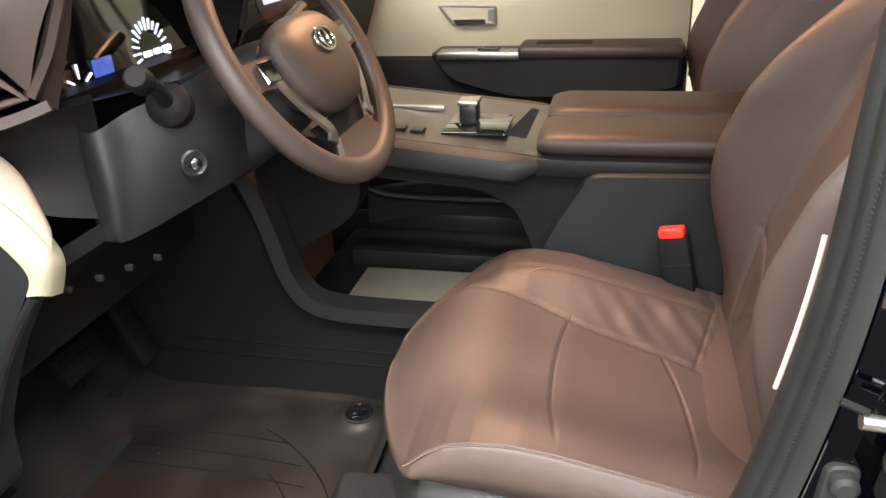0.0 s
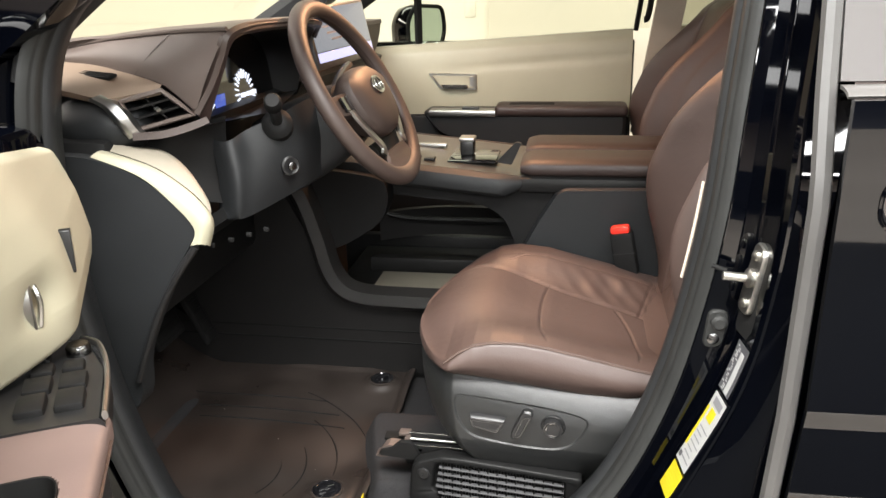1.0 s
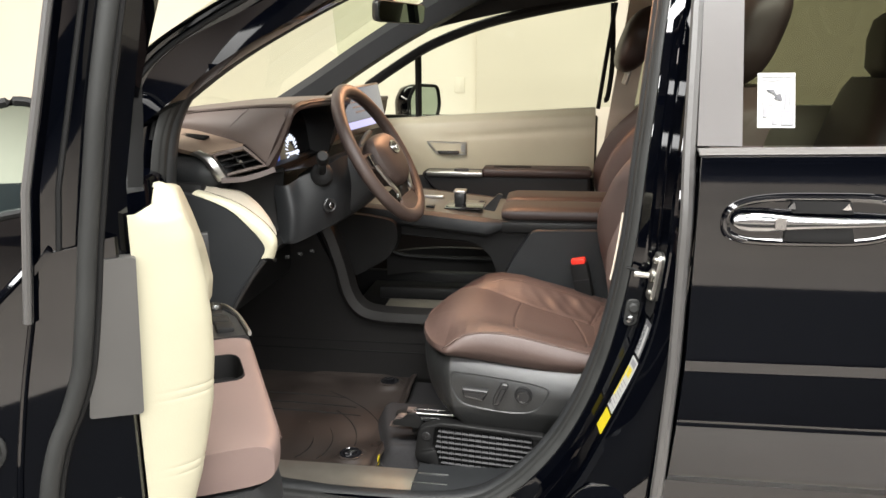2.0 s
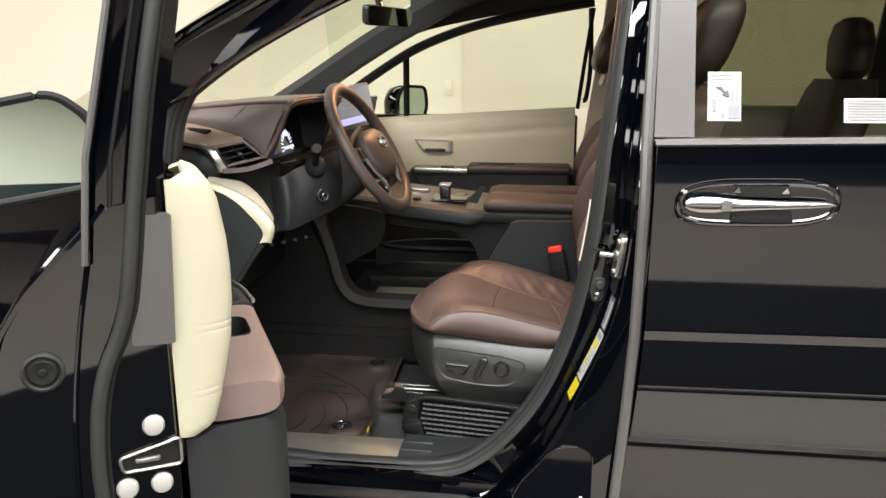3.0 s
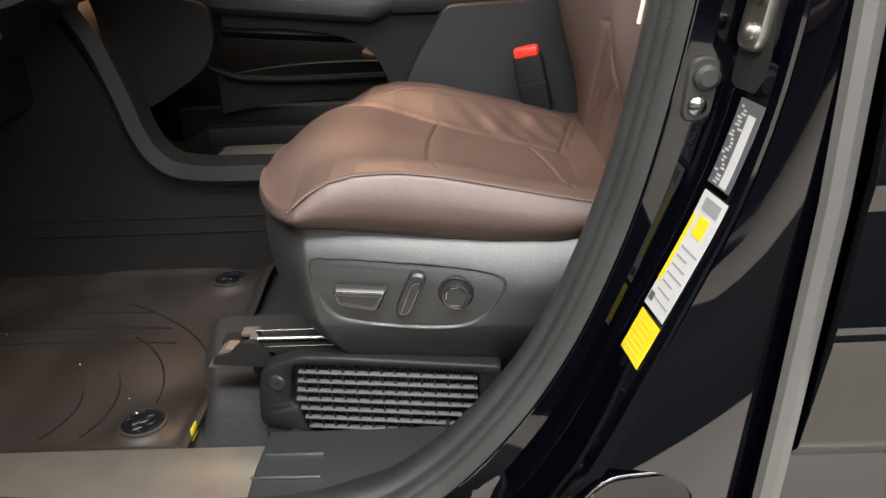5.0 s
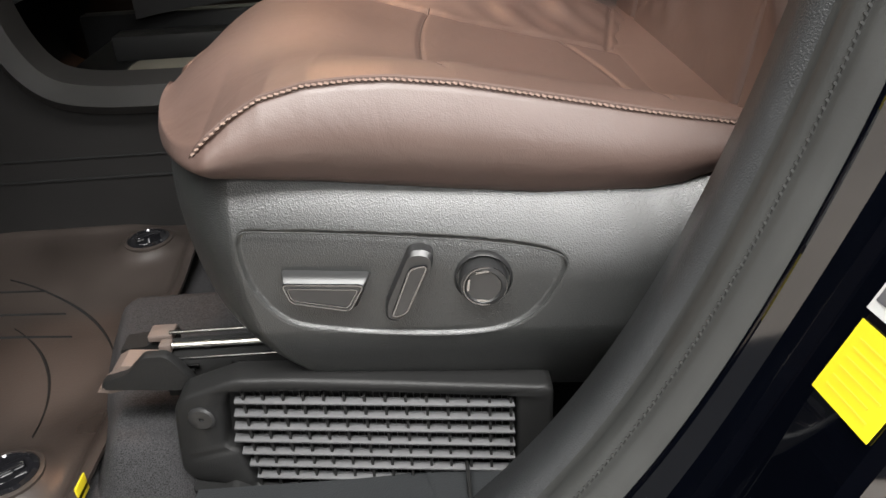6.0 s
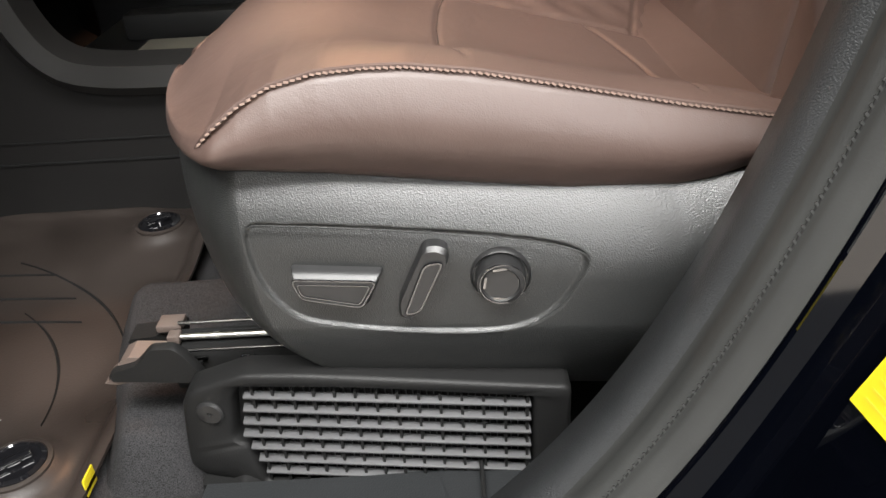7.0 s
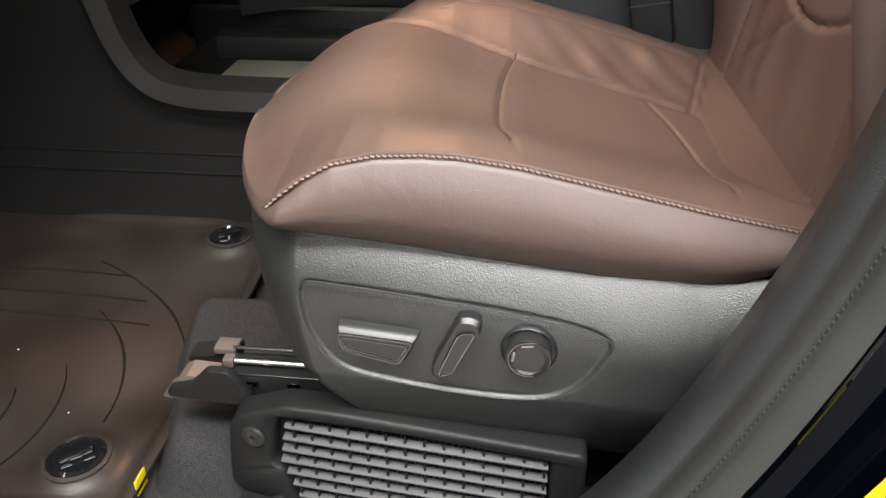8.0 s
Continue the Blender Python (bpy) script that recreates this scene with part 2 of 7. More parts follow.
def rounded(pts, r, n=5):
    """A closed outline in the plane with its corners rounded."""
    out = []
    k = len(pts)
    for i in range(k):
        a, b, c = Vector(pts[i - 1]), Vector(pts[i]), Vector(pts[(i + 1) % k])
        d1, d2 = (a - b), (c - b)
        q = min(r, d1.length * 0.45, d2.length * 0.45)
        s, e = b + d1.normalized() * q, b + d2.normalized() * q
        for j in range(n + 1):
            t = j / n
            out.append((1 - t) ** 2 * s + 2 * t * (1 - t) * b + t * t * e)
    return out


def plate(outline, y0, y1, bevel=0.0, m=None):
    """An outline in x, z made solid from y0 (the face towards the street) to y1."""
    rows = []
    c = sum((Vector(p) for p in outline), Vector((0, 0))) / len(outline)
    if bevel:
        size = max((Vector(p) - c).length for p in outline)
        k = 1 - bevel / size
        rows.append([(c.x + (p[0] - c.x) * k, y0, c.y + (p[1] - c.y) * k) for p in outline])
        rows.append([(p[0], y0 + (bevel if y1 > y0 else -bevel), p[1]) for p in outline])
    else:
        rows.append([(p[0], y0, p[1]) for p in outline])
    rows.append([(p[0], y1, p[1]) for p in outline])
    bm = skin_rows([[Vector(q) for q in r] for r in rows])
    if m is not None:
        bm.transform(m)
    return bm


def lathe(profile, centre, axis, n=24):
    """A turned shape: profile [(radius, height)] about an axis from centre."""
    axis = Vector(axis).normalized()
    q = Vector((0, 0, 1)).rotation_difference(axis)
    rows = []
    for r, h in profile:
        rows.append([Vector(centre) + q @ Vector((r * math.cos(2 * math.pi * i / n), r * math.sin(2 * math.pi * i / n), h)) for i in range(n)])
    return skin_rows(rows)


def smoothstep(a, b, x):
    t = min(1, max(0, (x - a) / (b - a)))
    return t * t * (3 - 2 * t)


def curve(x, pts):
    """A piecewise-linear function, eased at its knots."""
    if x <= pts[0][0]:
        return pts[0][1]
    for (a, p), (b, q) in zip(pts[:-1], pts[1:]):
        if x <= b:
            return p + (q - p) * (x - a) / (b - a)
    return pts[-1][1]

# ---- the room ----
lone("floor", box(-9, 12, -14, 6, -0.12, 0.0), FLOOR, "polished grey showroom floor", "floor", "structure")
lone("wall_north", box(-9, 12, 5.0, 5.2, 0, 3.8), WALL, "cream painted showroom wall", "wall", "structure")
lone("wall_west", box(-9.2, -9, -14, 5.2, 0, 3.8), WALL_PINK, "pale blush painted wall", "wall", "structure")
lone("wall_east", box(12, 12.2, -14, 5.2, 0, 3.8), WALL, "cream painted wall", "wall", "structure")
lone("wall_south", box(-9, 12, -13.8, -13.6, 1.7, 3.8), WALL_PINK, "pale upper wall facing the car", "wall", "structure")
lone("wall_dado", box(-9, 12, -13.8, -13.58, 0, 1.7), WALL_DARK, "dark navy lower wall facing the car", "wall", "structure")
# unseen strip, added so the door skin mirrors a dark band
lone("added_dark_strip", box(-8, 11, -3.30, -1.00, 0.0, 0.006, 0.002), RUBBER_DARK, "unseen dark strip added to the floor to darken the door's reflection", "floor runner", "structure")
# unseen far area, added dark to lower the bright floor's edge in the paint
lone("added_dark_floor", box(-9, 12, -13.57, -8.3, 0.0, 0.006, 0.002), WALL_DARK, "unseen dark floor area added to darken the door's upper reflection", "carpet", "structure")
lone("ceiling", box(-9.2, 12.2, -14.2, 5.2, 3.8, 3.95), CEILING, "dark showroom ceiling", "ceiling", "structure")
lone("pilaster", box(-0.25, 6.5, 4.86, 4.998, 0, 3.79, 0.004), material("beige_painted_pilaster", (0.70, 0.64, 0.52), 0.7, bump=0.1, scale=60, vary=0.03, vscale=1.2), "shallow cream wall pilaster", "wall", "structure")
sw = thing("light_switch", "small white switch plate on the cream wall", "light switch")
part("cover", box(-0.44, -0.36, 4.990, 4.999, 1.05, 1.17, 0.004), WALL, sw)
part("rocker", box(-0.415, -0.385, 4.986, 4.992, 1.08, 1.14, 0.002), WALL, sw)


# ---- the body shell ----
# the line of the door opening: up the front pillar, along the roof, down the rear pillar, along the sill
OPENING = [(-0.20, 0.12, 0.455), (-0.262, 0.125, 0.56), (-0.315, 0.13, 0.75), (-0.340, 0.135, 0.98), (-0.334, 0.14, 1.112), (-0.314, 0.155, 1.200),
           (-0.262, 0.175, 1.265), (-0.112, 0.20, 1.352), (0.02, 0.225, 1.42), (0.20, 0.255, 1.50), (0.42, 0.285, 1.565), (0.53, 0.29, 1.56),
           (0.580, 0.27, 1.48), (0.566, 0.209, 1.30), (0.548, 0.175, 1.12), (0.536, 0.160, 0.99), (0.516, 0.160, 0.86), (0.488, 0.160, 0.742),
           (0.443, 0.155, 0.630), (0.387, 0.145, 0.545), (0.315, 0.135, 0.475), (0.24, 0.125, 0.442), (0.10, 0.12, 0.433), (-0.08, 0.12, 0.436)]
OPEN_LINE = smooth_path(OPENING, 8, True)
CENTRE = Vector((0.14, 0.15, 0.95))


def offset_line(out, dy):
    """The opening's line, moved away from its middle by out and inwards by dy."""
    res = []
    k = len(OPEN_LINE)
    for i, p in enumerate(OPEN_LINE):
        t = (OPEN_LINE[(i + 1) % k] - OPEN_LINE[i - 1]).normalized()
        nrm = t.cross(Vector((0, 1, 0))).normalized()
        if nrm.dot(p - CENTRE) < 0:
            nrm = -nrm
        res.append(p + nrm * out + Vector((0, dy, 0)))
    return res


def opening_band(stations):
    """A ring of surface round the opening through (out, dy) stations."""
    rows = [offset_line(o, d) for o, d in stations]
    k = len(OPEN_LINE)
    bm = skin_rows(rows, closed_rows=True, cap=False)
    return bm


body = thing("minivan_body", "glossy black minivan body with an open driver's doorway", "minivan")

# grained trim inside, a two-ridged rubber seal, then the painted jamb
SEAL = [(0.0060, -0.0060)]
for k in range(13):
    a = k / 12
    lift = 0.0062 * math.sin(math.pi * a) ** 0.55 - 0.0022 * math.exp(-((a - 0.47) / 0.07) ** 2)
    SEAL.append((0.0080 + 0.0160 * a - 0.87 * lift, -0.0100 - 0.0290 * a - 0.5 * lift))
SEAL.append((0.0250, -0.0340))
part("opening_seal", opening_band(SEAL), RUBBER, body, "grey rubber door opening seal", sharp=50)
teeth = bmesh.new()
ol_in = offset_line(0.0080 + 0.0160 * 0.47 - 0.87 * 0.0042, -0.0100 - 0.0290 * 0.47 - 0.5 * 0.0042)
ol_up = offset_line(0.0080 + 0.0160 * 0.42 - 0.87 * 0.0056, -0.0100 - 0.0290 * 0.42 - 0.5 * 0.0056)
for i in range(len(ol_in) - 1):
    a, b, c = ol_in[i], ol_in[i + 1], ol_up[i]
    if a.x > 0.25 and a.z < 1.1:
        n = max(1, int((b - a).length / 0.0036))
        t = (b - a).normalized()
        w = (c - a).normalized()
        turn = Matrix((t, w, t.cross(w))).transposed().to_4x4()
        for j in range(n):
            bmesh.ops.create_cube(teeth, size=1, matrix=Matrix.Translation(a.lerp(b, j / n)) @ turn @ Matrix.Rotation(0.5, 4, "Z") @ Matrix.Diagonal((0.0013, 0.0034, 0.0013, 1)))
part("seal_groove", tube([p for p in ol_in if p.x > 0.25 and p.z < 1.1], 0.0007, 5), RUBBER_DARK, body, "dark groove along the seal")
tagged(part("seal_knurl", teeth, RUBBER, body, "fine toothed line along the seal"), kind="stuff")


def pillar_face(z):
    """Where the rear jamb's side face stands, by height."""
    return sum(curve(z + k * 0.014, PILLAR) for k in (-2, -1, 0, 1, 2)) / 5


PILLAR = [(0.30, 0.25), (0.40, 0.345), (0.45, 0.392), (0.50, 0.433), (0.56, 0.470), (0.631, 0.503), (0.670, 0.521), (0.77, 0.563), (0.85, 0.584), (0.96, 0.598), (1.1, 0.606), (1.3, 0.622), (1.58, 0.648), (1.70, 0.660)]


JAMB_FRONT = [(0.016, 0.010), (0.024, -0.010), (0.030, -0.018), (0.034, -0.026), (0.056, -0.054), (0.074, -0.074), (0.078, -0.074), (0.086, -0.084), (0.088, -0.105)]


def jamb_rows():
    spots = []
    for i, p in enumerate(OPEN_LINE):
        t = (OPEN_LINE[(i + 1) % len(OPEN_LINE)] - OPEN_LINE[i - 1]).normalized()
        nrm = t.cross(Vector((0, 1, 0))).normalized()
        if nrm.dot(p - CENTRE) < 0:
            nrm = -nrm
        reach = 0.05
        for _ in range(30):
            q = p + nrm * reach
            reach += 0.7 * (pillar_face(q.z) - q.x) / max(0.3, nrm.x) if nrm.x > 0.2 else 0
        spots.append([p, nrm, min(0.11, max(0.03, reach))])
    k = len(spots)
    # an even sweep up the pillar above the labels
    for _ in range(12):
        means = [(spots[i - 1][1] + spots[i][1] * 2 + spots[(i + 1) % k][1]).normalized() for i in range(k)]
        reaches = [(spots[i - 1][2] + 2 * spots[i][2] + spots[(i + 1) % k][2]) / 4 for i in range(k)]
        for i in range(k):
            if spots[i][0].z > 0.98:
                spots[i][1], spots[i][2] = means[i], reaches[i]
    rows = []
    for p, nrm, reach in spots:
        rear = [(0.016, 0.010), (0.0225, -0.034), (0.0255, -0.0405), (0.5 * reach + 0.010, -0.0455), (reach - 0.005, -0.0440), (reach, -0.0500), (reach + 0.006, -0.104), (reach + 0.010, -0.111), (reach + 0.022, -0.113)]
        w = smoothstep(0.26, 0.36, p.x) * smoothstep(1.50, 1.36, p.z)
        rows.append([p + nrm * (o0 + (o1 - o0) * w) + Vector((0, d0 + (d1 - d0) * w, 0)) for (o0, d0), (o1, d1) in zip(JAMB_FRONT, rear)])
    return rows


JROWS = jamb_rows()
part("jamb", skin_rows(JROWS + [JROWS[0]], closed_rows=False), PAINT, body, "black painted door jamb with stepped flanges", sharp=20)
for st in (2, 5):
    part("flange_edge", tube([r[st] for r in JROWS], 0.0011, 6, closed=True), PAINT, body, "glossy folded flange edge")
for st, r in ((3, 0.0050), (4, 0.0034), (5, 0.0050)):
    part("pillar_strip", tube([row[st] for row in JROWS if row[0].z > 1.15 and row[0].x < 0.50], r, 8), RUBBER_DARK, body, "dark rubber strip along the windscreen pillar")
part("pillar_trim", opening_band([(0.0064, -0.0070), (0.0036, -0.0042), (0.0010, 0.0000), (0.0000, 0.0080), (0.0020, 0.0150), (0.010, 0.040), (0.050, 0.080)]), TRIM_GRAIN, body, "slate grey grained inner pillar trim")

# pale upper pillar trim showing beyond the seal
ol_b = [p for p in offset_line(-0.001, 0.017) if p.x > 0.3 and 0.885 < p.z < 1.03]
part("upper_pillar_trim", tube(ol_b, 0.0021, 10), HEADLINER, body, "cream upper pillar trim edge")

# sill: painted rocker below the seal
SILL = [(0.118, 0.428), (0.095, 0.424), (0.074, 0.4165), (0.066, 0.392), (0.040, 0.386), (0.012, 0.380), (0.000, 0.365), (-0.012, 0.30), (-0.004, 0.22), (0.04, 0.17), (0.12, 0.17)]
part("sill", skin_rows([[Vector((x, y, z)) for y, z in SILL] for x in (-0.9, -0.3, 0.0, 0.3, 0.62, 0.9, 2.6)], closed_rows=True), PAINT, body, "glossy black rocker sill", sharp=12)
part("sill_moulding", box(-0.25, 0.42, 0.030, 0.072, 0.384, 0.392, 0.003), PLASTIC_SMOOTH, body, "black sill strip")

# lower rear corner of the doorway: the quarter between seal and sliding door
def quarter(u, v):
    z = 0.38 + u * 1.20
    x0 = pillar_face(z) + 0.016
    x = x0 + v * (0.665 - x0)
    return Vector((x, 0.049 + max(0, z - 1.05) * 0.33 - 0.014 * v - 0.010 * math.sin(math.pi * v) * (z < 1.0), z))


part("rear_pillar_skin", sheet(quarter, 40, 10, 0.004), PAINT, body, "glossy black pillar skin")

# raised cover at the foot of the pillar, with a bright edge
hatch = rounded([(0.385, 0.40), (0.405, 0.455), (0.480, 0.535), (0.545, 0.540), (0.556, 0.52), (0.552, 0.40)], 0.02)
FLARE = Matrix(((1, 0, 0, 0), (0, 1, 0.30, -0.141), (0, 0, 1, 0), (0, 0, 0, 1)))
hp = part("foot_cover", plate(hatch, 0.012, 0.05, 0.004, m=FLARE), PAINT, body, "black cover plate at the pillar foot")
part("cover_edge", tube([FLARE @ Vector((p[0], 0.014, p[1])) for p in hatch], 0.0011, 6, closed=True), GUNMETAL, hp, "thin bright edge")
part("cover_screw", lathe([(0.007, 0.0), (0.007, 0.004), (0.004, 0.006)], FLARE @ Vector((0.534, 0.013, 0.438)), (0, -1, 0.3), 12), GUNMETAL, hp)

# front pillar
A_LINE = smooth_path([(-0.62, 0.10, 1.05), (-0.42, 0.13, 1.20), (-0.27, 0.155, 1.315), (-0.14, 0.185, 1.395), (0.02, 0.215, 1.475), (0.22, 0.25, 1.55), (0.5, 0.285, 1.62)], 6)
part("front_pillar", sweep(A_LINE, [(-0.045, -0.04), (-0.05, 0.0), (-0.04, 0.05), (0.02, 0.06), (0.045, 0.03), (0.048, -0.02), (0.03, -0.045)]), PAINT, body, "glossy black windscreen pillar")
part("pillar_cover", sweep([p + Vector((-0.005, 0.075, -0.005)) for p in A_LINE], [(-0.03, -0.02), (-0.035, 0.02), (0.0, 0.035), (0.03, 0.02), (0.03, -0.02)]), TRIM_GREY, body, "slate grey inner windscreen pillar trim")
FAR_A = smooth_path([(-0.72, 1.66, 1.08), (-0.50, 1.63, 1.205), (-0.28, 1.61, 1.34), (-0.11, 1.60, 1.435), (0.12, 1.585, 1.545), (0.4, 1.57, 1.62)], 6)
part("front_pillar", sweep(FAR_A, [(-0.04, -0.06), (-0.045, 0.0), (-0.03, 0.05), (0.02, 0.06), (0.045, 0.04), (0.05, -0.04), (0.02, -0.07)]), TRIM_GREY, body, "slate grey far windscreen pillar trim")

# hinge pillar behind the dash end
part("hinge_pillar", box(-0.75, -0.345, 0.05, 0.17, 0.38, 1.10, 0.015), PAINT, body, "black hinge pillar")
part("far_hinge_pillar", box(-1.80, -0.50, 1.74, 1.86, 0.20, 1.05, 0.01), PLASTIC, body)
part("front_wing", sheet(lambda u, v: Vector((-1.9 + 1.44 * u, -0.005 + 0.03 * v * v + 0.10 * (1 - u) ** 2, 0.40 + 0.68 * v)), 12, 10, 0.006), PAINT, body, "black front wing")
part("bonnet", sheet(lambda u, v: Vector((-1.9 + 1.0 * u, 0.06 + 1.84 * v, 0.90 + 0.13 * u - 0.06 * (2 * v - 1) ** 2)), 10, 12, 0.006), PAINT, body, "black bonnet")

# roof and headliner
part("roof", sheet(lambda u, v: Vector((0.0 + 2.8 * u, 0.28 + 1.40 * v, 1.63 + 0.08 * math.sin(math.pi * min(1, u + 0.12)) + 0.04 * math.sin(math.pi * v))), 20, 14, 0.012), PAINT, body, "black roof")
part("headliner", sheet(lambda u, v: Vector((0.04 + 2.7 * u, 0.30 + 1.36 * v, 1.60 + 0.03 * math.sin(math.pi * v))), 10, 10, 0.006), HEADLINER, body, "pale headliner")
part("windscreen", sheet(lambda u, v: Vector((-0.80 + 0.86 * u - 0.12 * math.sin(math.pi * v) * (1 - u), 0.20 + 0.09 * u + (1.58 - 0.20 * u) * v, 1.10 + 0.53 * u)), 16, 24), GLASS_CLEAR, body, "clear windscreen").visible_shadow = False

# floor pan
part("floor_carpet", sheet(lambda u, v: Vector((-0.75 + 3.3 * u, 0.13 + 1.70 * v, 0.402 + 0.30 * smoothstep(0.10, 0.0, u) ** 1.5)), 60, 30, 0.006), CARPET, body, "charcoal carpet floor")
part("underbody", box(-1.8, 2.7, 0.10, 1.86, 0.20, 0.385, 0.02), RUBBER_DARK, body)
part("firewall", sheet(lambda u, v: Vector((-0.62 - 0.16 * u, 0.14 + 1.7 * v, 0.60 + 0.55 * u)), 4, 4, 0.01), CARPET, body, "dark footwell bulkhead")

# carpeted mount under the seat rail
def mount(u, v):
    y = 0.262 + 0.300 * v
    xl = curve(y, [(0.26, 0.033), (0.335, 0.012), (0.455, -0.022), (0.51, -0.034), (0.535, -0.020), (0.550, 0.010), (0.562, 0.060)])
    x = xl + (0.46 - xl) * u ** 1.5
    clear = max(smoothstep(0.330, 0.352, y), smoothstep(0.150, 0.128, x))
    return Vector((x, y, 0.396 + 0.050 * clear * smoothstep(0.0, 0.035, x - xl) * smoothstep(1.0, 0.86, v) * smoothstep(0.0, 0.12, v)))


part("seat_mount", sheet(mount, 60, 50, 0.005), CARPET, body, "charcoal carpet over the seat mount", sharp=70)

# scuff plate and step trim
part("scuff_plate", sheet(lambda u, v: Vector((-0.25 + 0.38 * u, 0.142 + 0.085 * v, 0.430 + 0.004 * math.sin(math.pi * v))), 10, 8, 0.008), material("satin_scuff_plate", (0.26, 0.235, 0.20), 0.32, metal=0.75, vary=0.1, vscale=20), body, "satin dark metal scuff plate")
def step_trim(u, v):
    x = 0.131 + 0.33 * u
    rise = 0.30 * max(0, x - 0.24) ** 1.6
    return Vector((x - 0.03 * v * (u > 0.6), 0.138 + 0.115 * v, 0.430 + 0.004 * math.sin(math.pi * v) + rise * (1 - 0.35 * v)))


st = part("step_trim", sheet(step_trim, 40, 10, 0.008), TRIM_GREY, body, "slate grey step trim")
for yy, xa, xb in ((0.205, 0.135, 0.201), (0.166, 0.128, 0.204)):
    part("stripe", box(xa, xb, yy - 0.0012, yy + 0.0012, 0.4335, 0.4360, 0.0005), SATIN, st, "thin silver line")
part("trim_seam", box(0.339, 0.342, 0.14, 0.262, 0.436, 0.4475, 0.001), RUBBER_DARK, st)


# hardware on the rear pillar jamb
striker = thing("door_striker", "zinc plated door striker on the black jamb", "striker")
SFX = Matrix.Translation((pillar_face(0.930) + 0.0015, 0.092, 0.925)) @ Matrix.Rotation(radians(-80), 4, "Z") @ Matrix.Rotation(radians(-8), 4, "X")
part("recess", plate(rounded([(-0.026, -0.075), (0.026, -0.075), (0.030, 0.05), (-0.022, 0.065)], 0.014), -0.001, 0.004, m=SFX), RUBBER_DARK, striker, "dark recess behind the striker")
part("base_plate", plate(rounded([(-0.019, -0.046), (0.012, -0.046), (0.019, 0.040), (-0.010, 0.046)], 0.012), -0.008, -0.001, 0.002, m=SFX), STEEL, striker, "bright plate with rounded ends")
part("pin", tube([SFX @ Vector((0.0, -0.004, 0.0)), SFX @ Vector((-0.002, -0.020, -0.001)), SFX @ Vector((-0.005, -0.040, -0.002))], 0.0056, 12, up=(0, 0, 1)), STEEL, striker, "bright striker pin")
part("pin_flange", lathe([(0.012, 0), (0.012, 0.004), (0.007, 0.007)], SFX @ Vector((0.0, -0.008, 0.0)), SFX.to_3x3() @ Vector((0, -1, 0)), 16), STEEL, striker)
part("rod", tube([SFX @ Vector((-0.006, -0.036, 0.004)), SFX @ Vector((-0.014, -0.052, 0.006))], 0.0030, 8, up=(0, 0, 1)), RUBBER_DARK, striker)
for z in (0.028, -0.032):
    part("screw", lathe([(0.0065, 0), (0.0065, 0.003), (0.003, 0.005)], SFX @ Vector((0, -0.008, z)), SFX.to_3x3() @ Vector((0, -1, 0)), 12), STEEL, striker)

tie = thing("door_switch", "grey door switch on the black jamb", "switch")
part("base", plate(rounded([(0.543, 0.822), (0.566, 0.824), (0.572, 0.874), (0.548, 0.874)], 0.011), 0.110, 0.125, 0.002), RUBBER, tie)
part("plunger", lathe([(0.0105, 0), (0.010, 0.007), (0.0065, 0.010)], (0.560, 0.111, 0.859), (0, -1, 0), 16), RUBBER, tie)
part("screw", lathe([(0.0075, 0), (0.0075, 0.003), (0.003, 0.005)], (0.555, 0.111, 0.836), (0, -1, 0), 12), GUNMETAL, tie)


def pillar_label(name, lab, z0, z1, y0, y1, mat, bend=0.0):
    """A sticker on the jamb's side face, between two heights and two depths; returns a point maker too."""
    ob = thing(name, lab, "label")

    def at(u, v, up=0.0016):
        z = z0 + (z1 - z0) * v
        t = Vector((pillar_face(z + 0.004) - pillar_face(z - 0.004), 0, 0.008)).normalized()
        return Vector((pillar_face(z) + 0.0005 + 0.11 * (0.108 - y0 - (y1 - y0) * u), y0 + (y1 - y0) * u - bend * v, z)) + Vector((-t.z, 0, t.x)) * up

    def patch(u0, u1, v0, v1, up, thick=0.0006):
        n = max(1, int(8 * (v1 - v0)))
        rows = []
        for i in range(n + 1):
            v = v0 + (v1 - v0) * i / n
            rows.append([at(u0, v, up), at(u1, v, up), at(u1, v, up + thick), at(u0, v, up + thick)])
        return skin_rows(rows)

    part("sheet", patch(0, 1, 0, 1, 0.0010), mat, ob)
    return ob, patch


lab1, p1 = pillar_label("yellow_sticker", "bright yellow sticker with faint ruled lines", 0.6285, 0.6655, 0.0955, 0.0545, YELLOW)
for i in range(6):
    part("print_line", p1(0.14, 0.86 - 0.1 * (i % 2), 0.14 + 0.13 * i, 0.17 + 0.13 * i, 0.0017, 0.0003), YELLOW_INK, lab1)
lab2, p2 = pillar_label("tyre_sticker", "white specification sticker with a yellow corner and dark bars", 0.670, 0.772, 0.0975, 0.0560, WHITE, 0.004)
part("yellow_field", p2(0.30, 0.72, 0.66, 0.82, 0.0017, 0.0004), YELLOW, lab2)
part("yellow_edge", p2(0.02, 0.14, 0.22, 0.80, 0.0017, 0.0004), YELLOW, lab2)
part("print_mark", p2(0.05, 0.24, 0.05, 0.12, 0.0017, 0.0004), INK, lab2)
part("heading_bar", p2(0.20, 0.86, 0.86, 0.96, 0.0017, 0.0004), INK_PALE, lab2)
for i in range(7):
    part("print_line", p2(0.22, 0.92 - 0.12 * (i % 3), 0.09 + 0.075 * i, 0.105 + 0.075 * i, 0.0017, 0.0003), INK_PALE, lab2)
